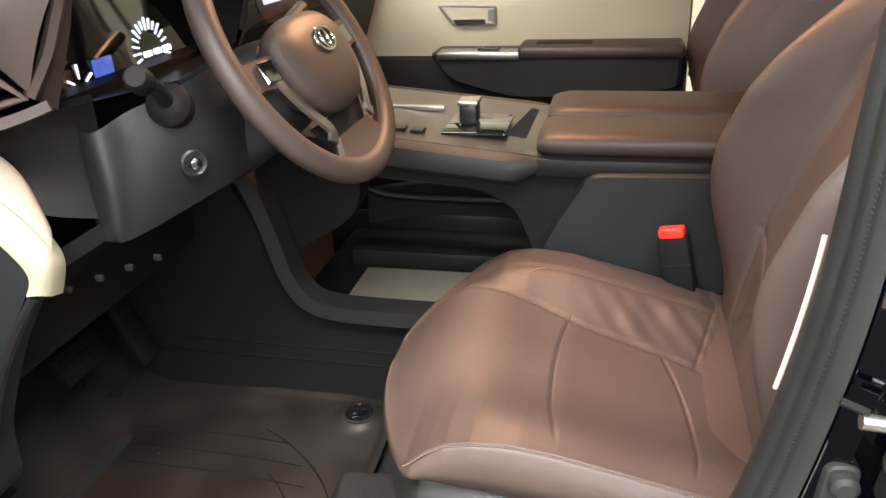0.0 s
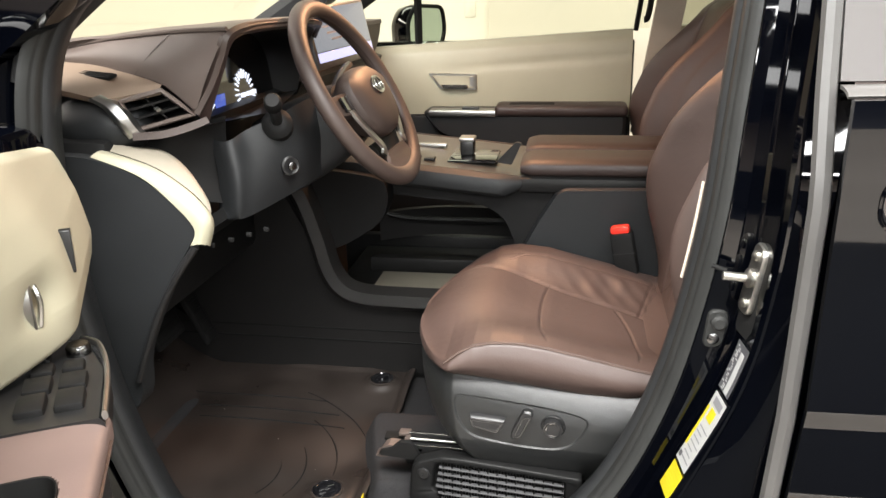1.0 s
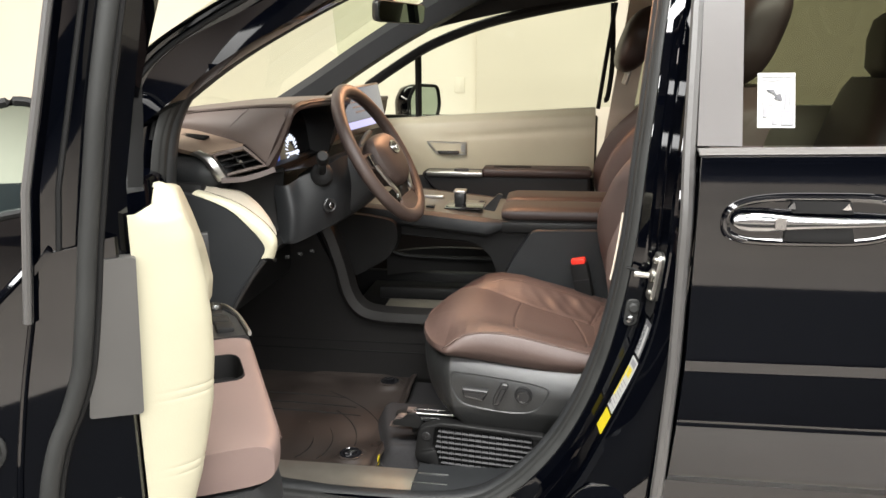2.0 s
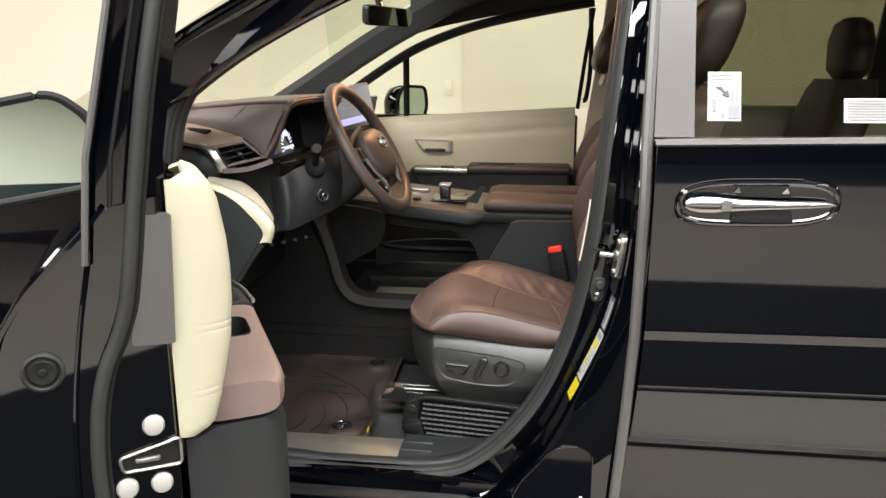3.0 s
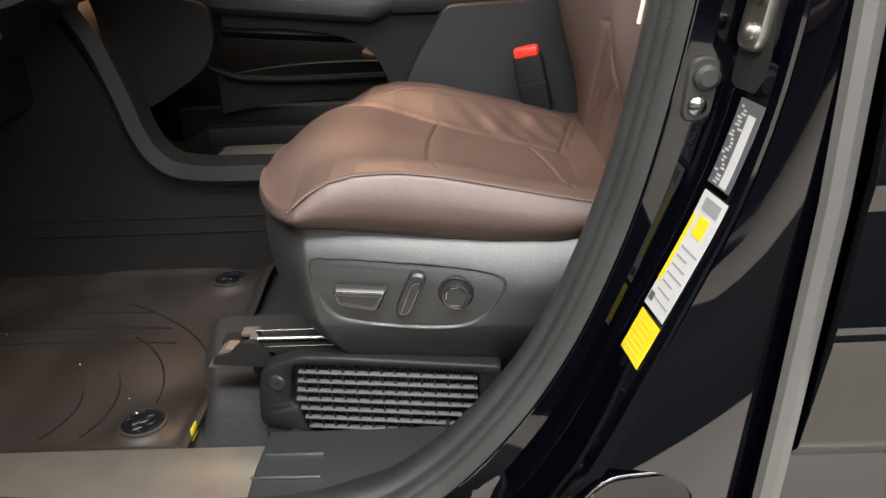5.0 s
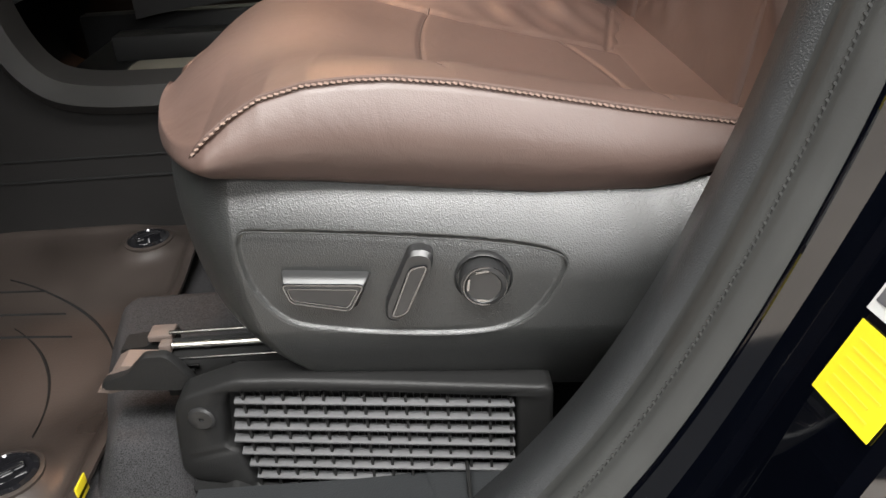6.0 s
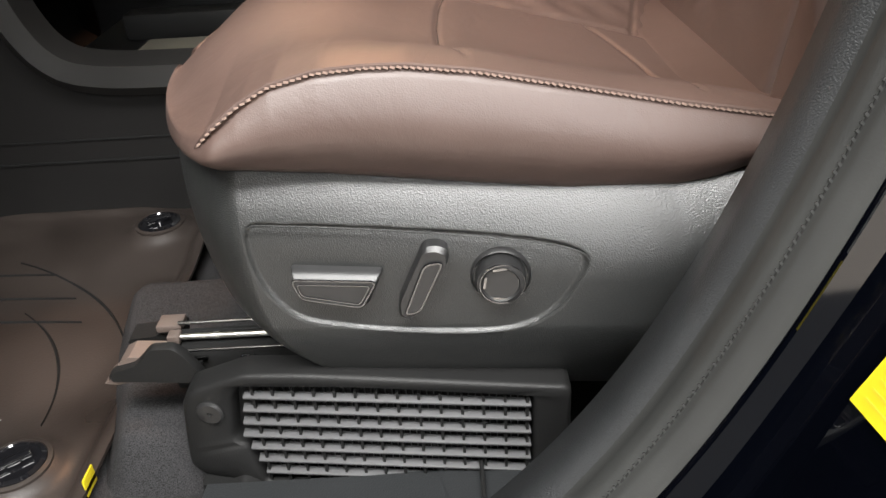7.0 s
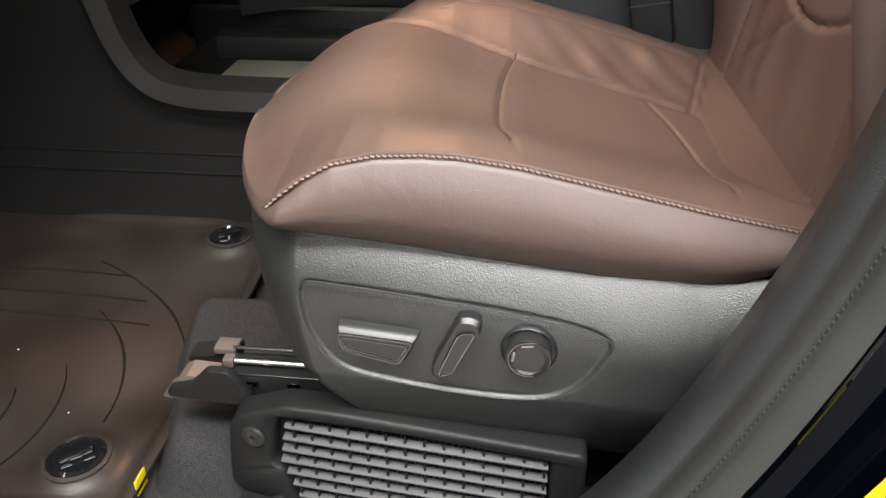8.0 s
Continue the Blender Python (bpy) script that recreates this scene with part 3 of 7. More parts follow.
lab3, p3 = pillar_label("certification_sticker", "black certification sticker with a white bar and rows of pale print", 0.778, 0.846, 0.0960, 0.0590, INK, 0.006)
part("white_bar", p3(0.52, 0.82, 0.02, 0.86, 0.0017, 0.0004), WHITE, lab3, "white bar")
rng3 = random.Random(5)
for i in range(22):
    a = rng3.uniform(0.06, 0.30)
    part("print_line", p3(a, a + rng3.uniform(0.08, 0.20), 0.03 + 0.042 * i, 0.052 + 0.042 * i, 0.0017, 0.0003), WHITE, lab3)


# ---- sliding door ----
slide = thing("sliding_door", "glossy black sliding rear door, closed", "car door")
SIDE = [(1.150, -0.0046), (1.12, -0.0052), (1.07, -0.0056), (1.00, -0.006), (0.90, -0.0060), (0.812, -0.0060), (0.811, -0.0058), (0.790, -0.0016), (0.789, -0.0015),
        (0.70, -0.0018), (0.694, -0.0008), (0.690, -0.0016), (0.592, 0.0102), (0.590, 0.0112), (0.570, 0.028), (0.568, 0.0285), (0.45, 0.030), (0.36, 0.055)]


def side_skin(u, v):
    z = 1.150 - 0.79 * v
    x0 = curve(z, [(0.36, 0.612), (0.45, 0.614), (0.62, 0.626), (0.79, 0.637), (1.15, 0.640)])
    y = curve(-z, [(-a, b) for a, b in SIDE])
    dz = 0.024 * u if z > 0.60 else 0.0
    return Vector((x0 + (1.95 - x0) * u, y, z + dz * (0.3 + 0.7 * (z - 0.36) / 0.79)))


part("skin", sheet(side_skin, 16, 330, 0.010), PAINT, slide, "glossy black door skin with a crease")
# grey here paints the floor's reflection onto the curved black edge
part("edge_reflection", tube([Vector((curve(z, [(0.36, 0.596), (0.45, 0.600), (0.62, 0.612), (0.79, 0.622), (1.15, 0.628), (1.55, 0.645)]), 0.004 + max(0, z - 1.05) * 0.33, z)) for z in np.linspace(0.36, 1.56, 40)], 0.011, 8, squash=0.8), EDGE_GREY, slide, "leading edge of the door, the mirrored floor painted in as grey")


part("leading_edge", sheet(lambda u, v: Vector((curve(0.36 + 1.20 * u, [(0.36, 0.598), (0.45, 0.602), (0.62, 0.614), (0.79, 0.625), (1.15, 0.631), (1.56, 0.648)]) + 0.004 * math.sin(math.pi * v), 0.000 + 0.048 * v + max(0, 0.36 + 1.20 * u - 1.05) * 0.33, 0.36 + 1.20 * u)), 40, 4, 0.003), EDGE_GREY, slide, "front edge of the door, its reflection painted in as grey")


def glass_y(z):
    return 0.034 + (z - 1.15) * 0.33


part("belt_moulding", sheet(lambda u, v: Vector((0.640 + 1.3 * u, 0.006 + 0.030 * v ** 1.5, 1.1515 + 0.024 * u + 0.008 * math.sin(1.6 * v))), 10, 6, 0.004), material("grey_moulding", (0.10, 0.095, 0.09), 0.35), slide, "satin dark belt moulding")
part("pillar_applique", sheet(lambda u, v: Vector((0.640 + 0.012 * v + (0.070 - 0.010 * v) * u, glass_y(1.163 + 0.42 * v) - 0.002, 1.163 + 0.42 * v)), 6, 10, 0.006), material("smoky_grey_applique", (0.058, 0.053, 0.051), 0.35, coat=0.15, vary=0.05, vscale=10), slide, "smoky grey pillar cover")
gl = part("window_glass", sheet(lambda u, v: Vector((0.712 + 1.2 * u, glass_y(1.163 + 0.42 * v) + 0.004, 1.163 + 0.024 * u + 0.40 * v)), 6, 6), GLASS_DARK, slide, "dark privacy glass")
gl.visible_shadow = False
part("window_header", box(0.64, 1.95, 0.17, 0.20, 1.565, 1.60, 0.005), PAINT, slide)

# handle: cup, surround and chrome bar
hz = 1.0530
cup = [Vector((0.815 + 0.138 * math.copysign(abs(math.cos(a)) ** 0.55, math.cos(a)), hz + 0.006 * math.cos(a) + 0.042 * math.copysign(abs(math.sin(a)) ** 0.7, math.sin(a)))) for a in np.linspace(0, 2 * math.pi, 65)[:-1]]


def cup_ring(k, q, y):
    return [Vector((0.815 + (p[0] - 0.815) * k, y, hz + (p[1] - hz) * q)) for p in cup]


hnd = part("handle_cup", skin_rows([cup_ring(1.0, 1.0, -0.004), cup_ring(1.0, 1.0, -0.012), cup_ring(0.985, 0.95, -0.0185), cup_ring(0.955, 0.86, -0.0200), cup_ring(0.925, 0.76, -0.0175), cup_ring(0.88, 0.62, -0.0110), cup_ring(0.70, 0.30, -0.0090), cup_ring(0.10, 0.05, -0.0085)]), PIANO, slide, "piano black handle cup", sharp=50)
part("cup_rim", tube(cup_ring(0.995, 0.985, -0.0150), 0.0030, 8, closed=True), PAINT, hnd)
part("grip_slot", plate(rounded([(0.782, hz + 0.012), (0.779, hz + 0.0315), (0.866, hz + 0.0315), (0.872, hz + 0.012)], 0.003), -0.0190, -0.010), PLASTIC, hnd, "dark grip slot above the bar")
part("grip_slot", plate(rounded([(0.772, hz - 0.0335), (0.774, hz - 0.010), (0.872, hz - 0.010), (0.878, hz - 0.0335)], 0.003), -0.0205, -0.010), PLASTIC, hnd, "dark grip slot below the bar")
part("slot_notch", plate([(0.853, hz + 0.0185), (0.868, hz + 0.0185), (0.863, hz + 0.0300)], -0.0215, -0.0185, 0.001), CHROME, hnd, "small bright wedge")
part("slot_notch", plate([(0.774, hz + 0.0185), (0.786, hz + 0.0185), (0.782, hz + 0.0300)], -0.0215, -0.0185, 0.001), EDGE_GREY, hnd)
bar = [(0.690, 0.008), (0.698, 0.016), (0.715, 0.0185), (0.74, 0.018), (0.78, 0.0135), (0.85, 0.0100), (0.90, 0.0085), (0.928, 0.007), (0.938, 0.003)]
rows = []
for x, r in bar:
    yy = -0.037 - 0.010 * math.sin(math.pi * (x - 0.69) / 0.25)
    rows.append([Vector((x, yy + 0.007 * math.cos(2 * math.pi * i / 14), hz + 0.004 * (x - 0.69) / 0.25 + 0.80 * r * math.sin(2 * math.pi * i / 14))) for i in range(14)])
part("handle_bar", skin_rows(rows), HANDLE, hnd, "chrome pull bar")
part("handle_sensor", plate(rounded([(0.748, hz - 0.009), (0.766, hz - 0.009), (0.766, hz + 0.010), (0.748, hz + 0.010)], 0.004), -0.0526, -0.043, 0.001), HANDLE, hnd, "small square sensor")

def window_sticker(name, lab, x0, x1, z0, z1, bars):
    ob = thing(name, lab, "sticker")
    part("sheet", sheet(lambda u, v: Vector((x0 + (x1 - x0) * u, glass_y(z0 + (z1 - z0) * v) - 0.0015, z0 + (z1 - z0) * v)), 1, 1, 0.001), WHITE, ob)
    for a, b, c, d, mt in bars:
        xa, xb, za, zb = x0 + (x1 - x0) * a, x0 + (x1 - x0) * b, z0 + (z1 - z0) * c, z0 + (z1 - z0) * d
        part("print_mark", sheet(lambda u, v: Vector((xa + (xb - xa) * u, glass_y(za + (zb - za) * v) - 0.0035, za + (zb - za) * v)), 1, 1, 0.0008), mt, ob)
    return ob


qs = window_sticker("window_sticker", "white window sticker with a black arrow, words and outlines", 0.733, 0.791, 1.192, 1.278,
               [(0.10, 0.9, 0.86, 0.87, INK_PALE), (0.05, 0.95, 0.93, 0.94, INK_PALE), (0.14, 0.26, 0.20, 0.38, INK_PALE), (0.38, 0.52, 0.06, 0.16, INK_PALE), (0.62, 0.95, 0.05, 0.32, INK_PALE), (0.70, 0.76, 0.34, 0.62, INK_PALE), (0.84, 0.90, 0.38, 0.70, INK_PALE)])
def on_glass(x, z):
    return Vector((x, glass_y(z) - 0.0040, z))


arrow = [(0.745, 1.252), (0.757, 1.252), (0.762, 1.244), (0.768, 1.246), (0.771, 1.234), (0.757, 1.238), (0.761, 1.241), (0.756, 1.246)]
bm = skin_rows([[on_glass(x, z) for x, z in arrow], [on_glass(x, z) + Vector((0, 0.001, 0)) for x, z in arrow]])
part("arrow", bm, INK, qs, "black arrow")
for word, wz in (("QUICK", 1.2315), ("RAPIDE", 1.2262)):
    cu = bpy.data.curves.new("lettering", "FONT")
    cu.body, cu.size, cu.extrude = word, 0.0062, 0.0002
    tmp = new("lettering_source", cu)
    me = bpy.data.meshes.new_from_object(tmp.evaluated_get(bpy.context.evaluated_depsgraph_get()))
    bpy.data.objects.remove(tmp)
    tb = bmesh.new()
    tb.from_mesh(me)
    bpy.data.meshes.remove(me)
    tb.transform(Matrix.Translation(on_glass(0.738, wz)) @ Euler((radians(90 - 18), 0, 0)).to_matrix().to_4x4())
    part("lettering", tb, INK_PALE, qs, "the word " + word)
window_sticker("window_label", "white window label with rows of fine print", 0.966, 1.07, 1.190, 1.232, [(0.06, 0.94, 0.12 + 0.11 * i, 0.15 + 0.11 * i, INK_PALE) for i in range(8)])

# wheels that carry the body
for wx in (-1.16, 1.95):
    for wy, sgn in ((0.035, -1), (1.925, 1)):
        wl = part("wheel", lathe([(0.20, 0.0), (0.235, 0.012), (0.240, 0.020), (0.238, 0.045), (0.225, 0.055), (0.205, 0.040), (0.06, 0.030), (0.05, 0.045), (0.0, 0.047)], (wx, wy - sgn * 0.06, 0.34), (0, sgn, 0), 40), GUNMETAL, body, "dark alloy wheel")
        part("tyre", lathe([(0.235, 0.0), (0.320, -0.005), (0.338, 0.020), (0.340, 0.110), (0.338, 0.190), (0.320, 0.215), (0.26, 0.222), (0.232, 0.210)], (wx, wy - sgn * 0.21, 0.34), (0, sgn, 0), 48), RUBBER_DARK, wl, "black rubber tyre")

# far side of the cabin behind the front door
part("far_side", box(0.62, 2.6, 1.76, 1.80, 0.40, 1.135, 0.01), CREAM, body, "cream far side trim")
part("far_side_rail", box(0.60, 2.6, 1.64, 1.72, 1.56, 1.62, 0.01), HEADLINER, body)
part("far_side_pillar", sheet(lambda u, v: Vector((0.555 + 0.085 * u + 0.10 * v, 1.745 - 0.16 * v, 0.80 + 0.80 * v)), 4, 6, 0.02), HEADLINER, body, "pale inner centre pillar trim")
part("far_side_pillar", sheet(lambda u, v: Vector((1.62 + 0.10 * u, 1.75 - 0.14 * v, 1.13 + 0.45 * v)), 3, 4, 0.02), PLASTIC, body, "dark rear pillar trim")
w2 = part("rear_side_glass", sheet(lambda u, v: Vector((0.64 + 1.9 * u, 1.77 - 0.14 * v, 1.135 + 0.43 * v)), 2, 2), GLASS_DARK, body, "dark privacy glass")
w2.visible_shadow = False
part("tailgate", box(2.6, 2.66, 0.1, 1.86, 0.3, 1.70, 0.02), PAINT, body)


# ---- front seats ----
def pipe_z(x):
    """The height of the stitched side seam."""
    return curve(x, [(0.105, 0.690), (0.135, 0.697), (0.165, 0.703), (0.185, 0.709), (0.195, 0.7165), (0.21, 0.7275), (0.23, 0.738), (0.257, 0.7445), (0.285, 0.746), (0.307, 0.7455), (0.347, 0.740), (0.396, 0.7295), (0.462, 0.715), (0.524, 0.703), (0.62, 0.690)])


def seam_z(x):
    """The side seam drops steeply round the front corner."""
    return curve(x, [(0.179, 0.697), (0.185, 0.7065), (0.195, 0.7165), (0.21, 0.7275), (0.211, pipe_z(0.211))]) if x < 0.211 else pipe_z(x)


def shield_top(x):
    """The line where the cushion meets the side shield."""
    return curve(x, [(0.10, 0.686), (0.14, 0.689), (0.17, 0.693), (0.18, 0.6940), (0.21, 0.6920), (0.262, 0.687), (0.329, 0.678), (0.396, 0.670), (0.465, 0.666), (0.484, 0.6685), (0.498, 0.6730), (0.512, 0.678), (0.62, 0.690)])


def mid_z(x):
    if x < 0.225:
        return 0.735 - 0.050 * ((0.225 - x) / 0.120) ** 2.4
    return 0.735 - 0.215 * (x - 0.225) * smoothstep(0.20, 0.30, x)


def half_width(x):
    if x >= 0.195:
        return 0.2475
    return 0.0275 + 0.22 * max(0.0, 1 - min(1.0, (0.195 - x) / 0.09) ** 1.5) ** (2 / 3)


SEAT_Y = 0.4985


def groove(d, depth, width):
    return -depth * math.exp(-(d / width) ** 2)


def inner_seam(x):
    """The seam along the far bolster, across the seat as s."""
    return curve(x, [(0.10, 0.53), (0.19, 0.50), (0.288, 0.41), (0.358, 0.29), (0.433, 0.225), (0.474, 0.19), (0.505, 0.145), (0.62, 0.08)])


def far_z(x):
    """The height of the cushion's far edge."""
    return curve(x, [(0.10, 0.688), (0.165, 0.703), (0.195, 0.7165), (0.23, 0.736), (0.27, 0.742), (0.329, 0.736), (0.428, 0.711), (0.499, 0.692), (0.57, 0.670), (0.62, 0.655)])


def top_z(x, s):
    a = abs(s)
    b = smoothstep(0.30, 0.97, a) if s < 0 else smoothstep(inner_seam(x) - 0.04, 0.72, s)
    z = mid_z(x) * (1 - b) + (pipe_z(x) if s < 0 else far_z(x)) * b
    z += (0.006 * smoothstep(0.40, 0.66, a) * (1 - smoothstep(0.74, 1.0, a)) if s > 0 else 0.003 * smoothstep(0.5, 0.78, a) * (1 - smoothstep(0.82, 1.0, a))) * smoothstep(0.14, 0.22, x)
    y = SEAT_Y + s * half_width(x)
    q = inner_seam(x)
    # seams of the cover
    if -0.99 < s < q:
        fade = smoothstep(-0.92, -0.80, s) * smoothstep(q, q - 0.03, s)
        z += fade * groove(x - (0.325 + 0.60 * (y - 0.45) ** 2), 0.0026, 0.0019)
        z += fade * 0.0008 * math.exp(-((x - (0.341 + 0.60 * (y - 0.45) ** 2)) / 0.012) ** 2)
        z += fade * groove(x - (0.490 - 0.90 * (y - 0.36) ** 2), 0.0028, 0.0020) * smoothstep(0.56, 0.53, y)
    z += groove((s - q) * 0.25, 0.0045, 0.0030) * smoothstep(0.12, 0.17, x)
    z += groove((s - 0.70) * 0.25, 0.0025, 0.003) * smoothstep(0.22, 0.27, x)
    # a short seam across the bolster, and soft gathers towards its back
    if s > q:
        z += groove(x - 0.502 - 0.06 * (s - q), 0.0026, 0.0022)
        z += 0.0020 * (math.sin(70 * x + 9 * s) + 0.6 * math.sin(113 * x - 6 * s + 1)) * smoothstep(0.36, 0.44, x) * smoothstep(0.50, 0.47, x) * smoothstep(q, q + 0.10, s) * (1 - smoothstep(0.56, 0.68, s))
        z += 0.0008 * math.sin(160 * x + 25 * s) * smoothstep(0.30, 0.42, x) * (1 - smoothstep(0.6, 0.7, s))
    # rolls down into the crease before the backrest
    z -= 0.004 * smoothstep(0.515, 0.548, x) + 0.060 * smoothstep(0.545, 0.565, x)
    return z


def cushion():
    rows = []
    for x in [0.1050, 0.1054, 0.1062, 0.1075, 0.1095, 0.112, 0.115, 0.119, 0.123, 0.127, 0.132] + list(np.linspace(0.137, 0.62, 290)):
        hw = half_width(x)
        pz = pipe_z(x)
        low = min(pz - 0.004, shield_top(x) - 0.004)
        fz = min(far_z(x), top_z(x, 1.0))
        side = []
        for k in range(12):
            t = k / 12
            side.append((1.0 + (0.056 * math.sin(math.pi * (0.02 + 0.98 * t)) - 0.010 * (1 - t)) * smoothstep(0.12, 0.2, x), low + (pz - low) * t))
        row = [Vector((x, SEAT_Y - hw * w, z)) for w, z in side]
        for s in np.linspace(-1, 1, 97):
            row.append(Vector((x, SEAT_Y + s * hw, top_z(x, s))))
        row += [Vector((x, SEAT_Y + hw * w, min(z, low + (fz - low) * (z - low) / (pz - low)))) for w, z in side[::-1]]
        near = smoothstep(0.20, 0.10, x)
        for p in row:
            p.x += near * 0.006 * smoothstep(0.676, 0.704, p.z)
        rows.append(row)
    return skin_rows(rows)


def back_x(z):
    return 0.554 + 0.32 * (z - 0.68) - 0.012 * math.sin(math.pi * min(1, max(0, (z - 0.68) / 0.35)))


def backrest():
    rows = []
    for z in list(np.linspace(0.60, 0.90, 90)) + list(np.linspace(0.908, 1.245, 40)):
        k = (z - 0.60) / 0.645
        hw = 0.245 - 0.055 * k ** 3 - 0.05 * smoothstep(0.93, 1.0, k)
        row = []
        bol = 0.105 * smoothstep(0.66, 0.95, z) * (1 - smoothstep(1.0, 1.22, z))
        for s in np.linspace(-1, 1, 121):
            a = abs(s)
            x = back_x(z) - bol * smoothstep(0.50, 0.90, a) + 0.075 * smoothstep(0.86, 1.0, a) ** 2 + 0.04 * smoothstep(0.9, 1.0, k)
            x += 0.0045 * math.exp(-((a - 0.60) * 0.245 / 0.0035) ** 2)
            # lower edge of the centre pad, and the seams running down to it from both bolsters
            x += 0.0045 * math.exp(-((z - 0.772 - 0.06 * (s / 0.6) ** 2) / 0.003) ** 2) * (a < 0.62)
            x += 0.0035 * math.exp(-((z - 0.690 - 0.17 * (0.57 - s)) / 0.0022) ** 2) * (0.06 < s < 0.60)
            x += 0.003 * math.exp(-((a - 0.90) * 0.245 / 0.003) ** 2)
            # soft gathered folds below the pad
            low = smoothstep(0.688, 0.715, z) * smoothstep(0.775, 0.735, z)
            x += (0.0030 * math.sin(27 * s + 20 * (z - 0.7)) * smoothstep(0.0, 0.2, s) * smoothstep(0.62, 0.45, s) + 0.0016 * math.sin(15 * s + 1.0) * smoothstep(0.7, 0.4, a)) * low
            row.append(Vector((x, SEAT_Y + s * hw, z)))
        for s in np.linspace(1, -1, 15)[0:]:
            row.append(Vector((back_x(z) + 0.125 - 0.02 * s * s, SEAT_Y + s * hw * 0.97, z)))
        rows.append(row)
    return skin_rows(rows)


def headrest():
    rows = []
    for t in np.linspace(-1, 1, 22):
        r = max(0.02, (1 - abs(t) ** 3.0)) ** 0.5
        z = 1.345 + 0.105 * t
        rows.append([Vector((0.785 + 0.34 * (z - 1.3) + 0.055 * r * math.copysign(abs(math.cos(a)) ** 0.6, math.cos(a)), SEAT_Y + 0.135 * (0.35 + 0.65 * r) * math.copysign(abs(math.sin(a)) ** 0.5, math.sin(a)), z)) for a in np.linspace(0, 2 * math.pi, 33)[:-1]])
    return skin_rows(rows)


def front_seat(label):
    ob = thing("front_seat", label, "car seat", Matrix.Translation((0.36, SEAT_Y, 0.41)), group="front seats")
    cu = part("cushion", cushion(), LEATHER, ob, "brown leather seat cushion", sharp=85)
    pipe = [Vector((x, SEAT_Y - half_width(x) * (1 + 0.018 * smoothstep(0.23, 0.19, x)) - 0.0005, seam_z(x) + 0.0012)) for x in list(np.linspace(0.179, 0.24, 40)) + list(np.linspace(0.244, 0.60, 60))]
    part("piping", tube(pipe, 0.0015, 6), LEATHER, cu, "narrow folded edge")
    st = bmesh.new()
    n = 104
    for i in range(n):
        x = 0.182 + 0.385 * i / n
        c = Vector((x, SEAT_Y - half_width(x) * (1 + 0.018 * smoothstep(0.23, 0.19, x)) - 0.0020, seam_z(x) + 0.0004))
        q = Matrix.Translation(c) @ Matrix.Rotation(-math.atan2(seam_z(x + 0.004) - seam_z(x), 0.004), 4, "Y")
        bmesh.ops.create_cube(st, size=1, matrix=q @ Matrix.Rotation(0.35, 4, "Y") @ Matrix.Diagonal((0.0027, 0.0013, 0.0011, 1)))
    part("stitching", st, THREAD, cu, "pale contrast stitching")
    # sewn lines across and along the cover
    def on_top(x, y, up):
        return Vector((x, y, top_z(x, (y - SEAT_Y) / half_width(x)) + up))

    part("panel_seam", tube([on_top(0.325 + 0.60 * (y - 0.45) ** 2, y, 0.0006) for y in np.linspace(0.300, 0.588, 30)], 0.0008, 5), LEATHER_DARK, cu, "dark sewn seam")
    part("panel_seam", tube([on_top(0.490 - 0.90 * (y - 0.36) ** 2, y, 0.0004) for y in np.linspace(0.296, 0.545, 30)], 0.0008, 5), LEATHER_DARK, cu, "dark sewn seam")
    bs = bmesh.new()
    for i in range(86):
        x = 0.255 + 0.286 * i / 86
        k = 0.70 - 0.10 * smoothstep(0.30, 0.255, x)
        q = Matrix.Translation(on_top(x, SEAT_Y + k * half_width(x), 0.0008)) @ Matrix.Rotation(-math.atan2(top_z(x + 0.004, k) - top_z(x, k), 0.004), 4, "Y")
        bmesh.ops.create_cube(bs, size=1, matrix=q @ Matrix.Diagonal((0.0024, 0.0011, 0.0010, 1)))
    part("bolster_stitching", bs, THREAD, cu, "pale stitching along the bolster")
    part("backrest", backrest(), LEATHER, ob, "brown leather backrest", sharp=60)
    hd = part("headrest", headrest(), LEATHER_DARK, ob, "dark brown headrest")
    for dy in (-0.05, 0.05):
        part("post", tube([(0.765, SEAT_Y + dy, 1.20), (0.79, SEAT_Y + dy, 1.28)], 0.006, 8, up=(0, 1, 0)), SATIN, hd)
    return ob


driver = front_seat("brown leather driver's seat with pale stitching and grey side shield")
passenger = copy_thing(driver, Matrix.Translation((0.385, SEAT_Y + 0.965, 0.41)))
for o in passenger.children:
    if o.name.startswith("headrest"):
        o.location = (-0.165, 0, 0.02)
passenger["label"] = "brown leather passenger seat beyond the console"

# side shield of the driver's seat
RECESS = [Vector(p) for p in ((0.2025, 0.6515), (0.225, 0.6535), (0.293, 0.6490), (0.362, 0.6420), (0.398, 0.6350), (0.4095, 0.6270), (0.4065, 0.6150), (0.3935, 0.5925), (0.372, 0.5775), (0.342, 0.5725), (0.294, 0.5735), (0.250, 0.5785), (0.225, 0.5855), (0.209, 0.6040), (0.2015, 0.6260))]


RECESS = [Vector((p.x, p.y)) for p in smooth_path([(q.x, q.y, 0) for q in RECESS], 3, True)]


def inside(x, z):
    """Signed distance to the recess outline, negative inside."""
    p = Vector((x, z))
    best, sign, k = 9.0, 1, len(RECESS)
    for i in range(k):
        a, b = RECESS[i], RECESS[(i + 1) % k]
        d = b - a
        t = min(1, max(0, (p - a).dot(d) / d.dot(d)))
        best = min(best, (p - a - d * t).length)
        if (a.y > z) != (b.y > z) and x < (b.x - a.x) * (z - a.y) / (b.y - a.y) + a.x:
            sign = -sign
    return best * sign


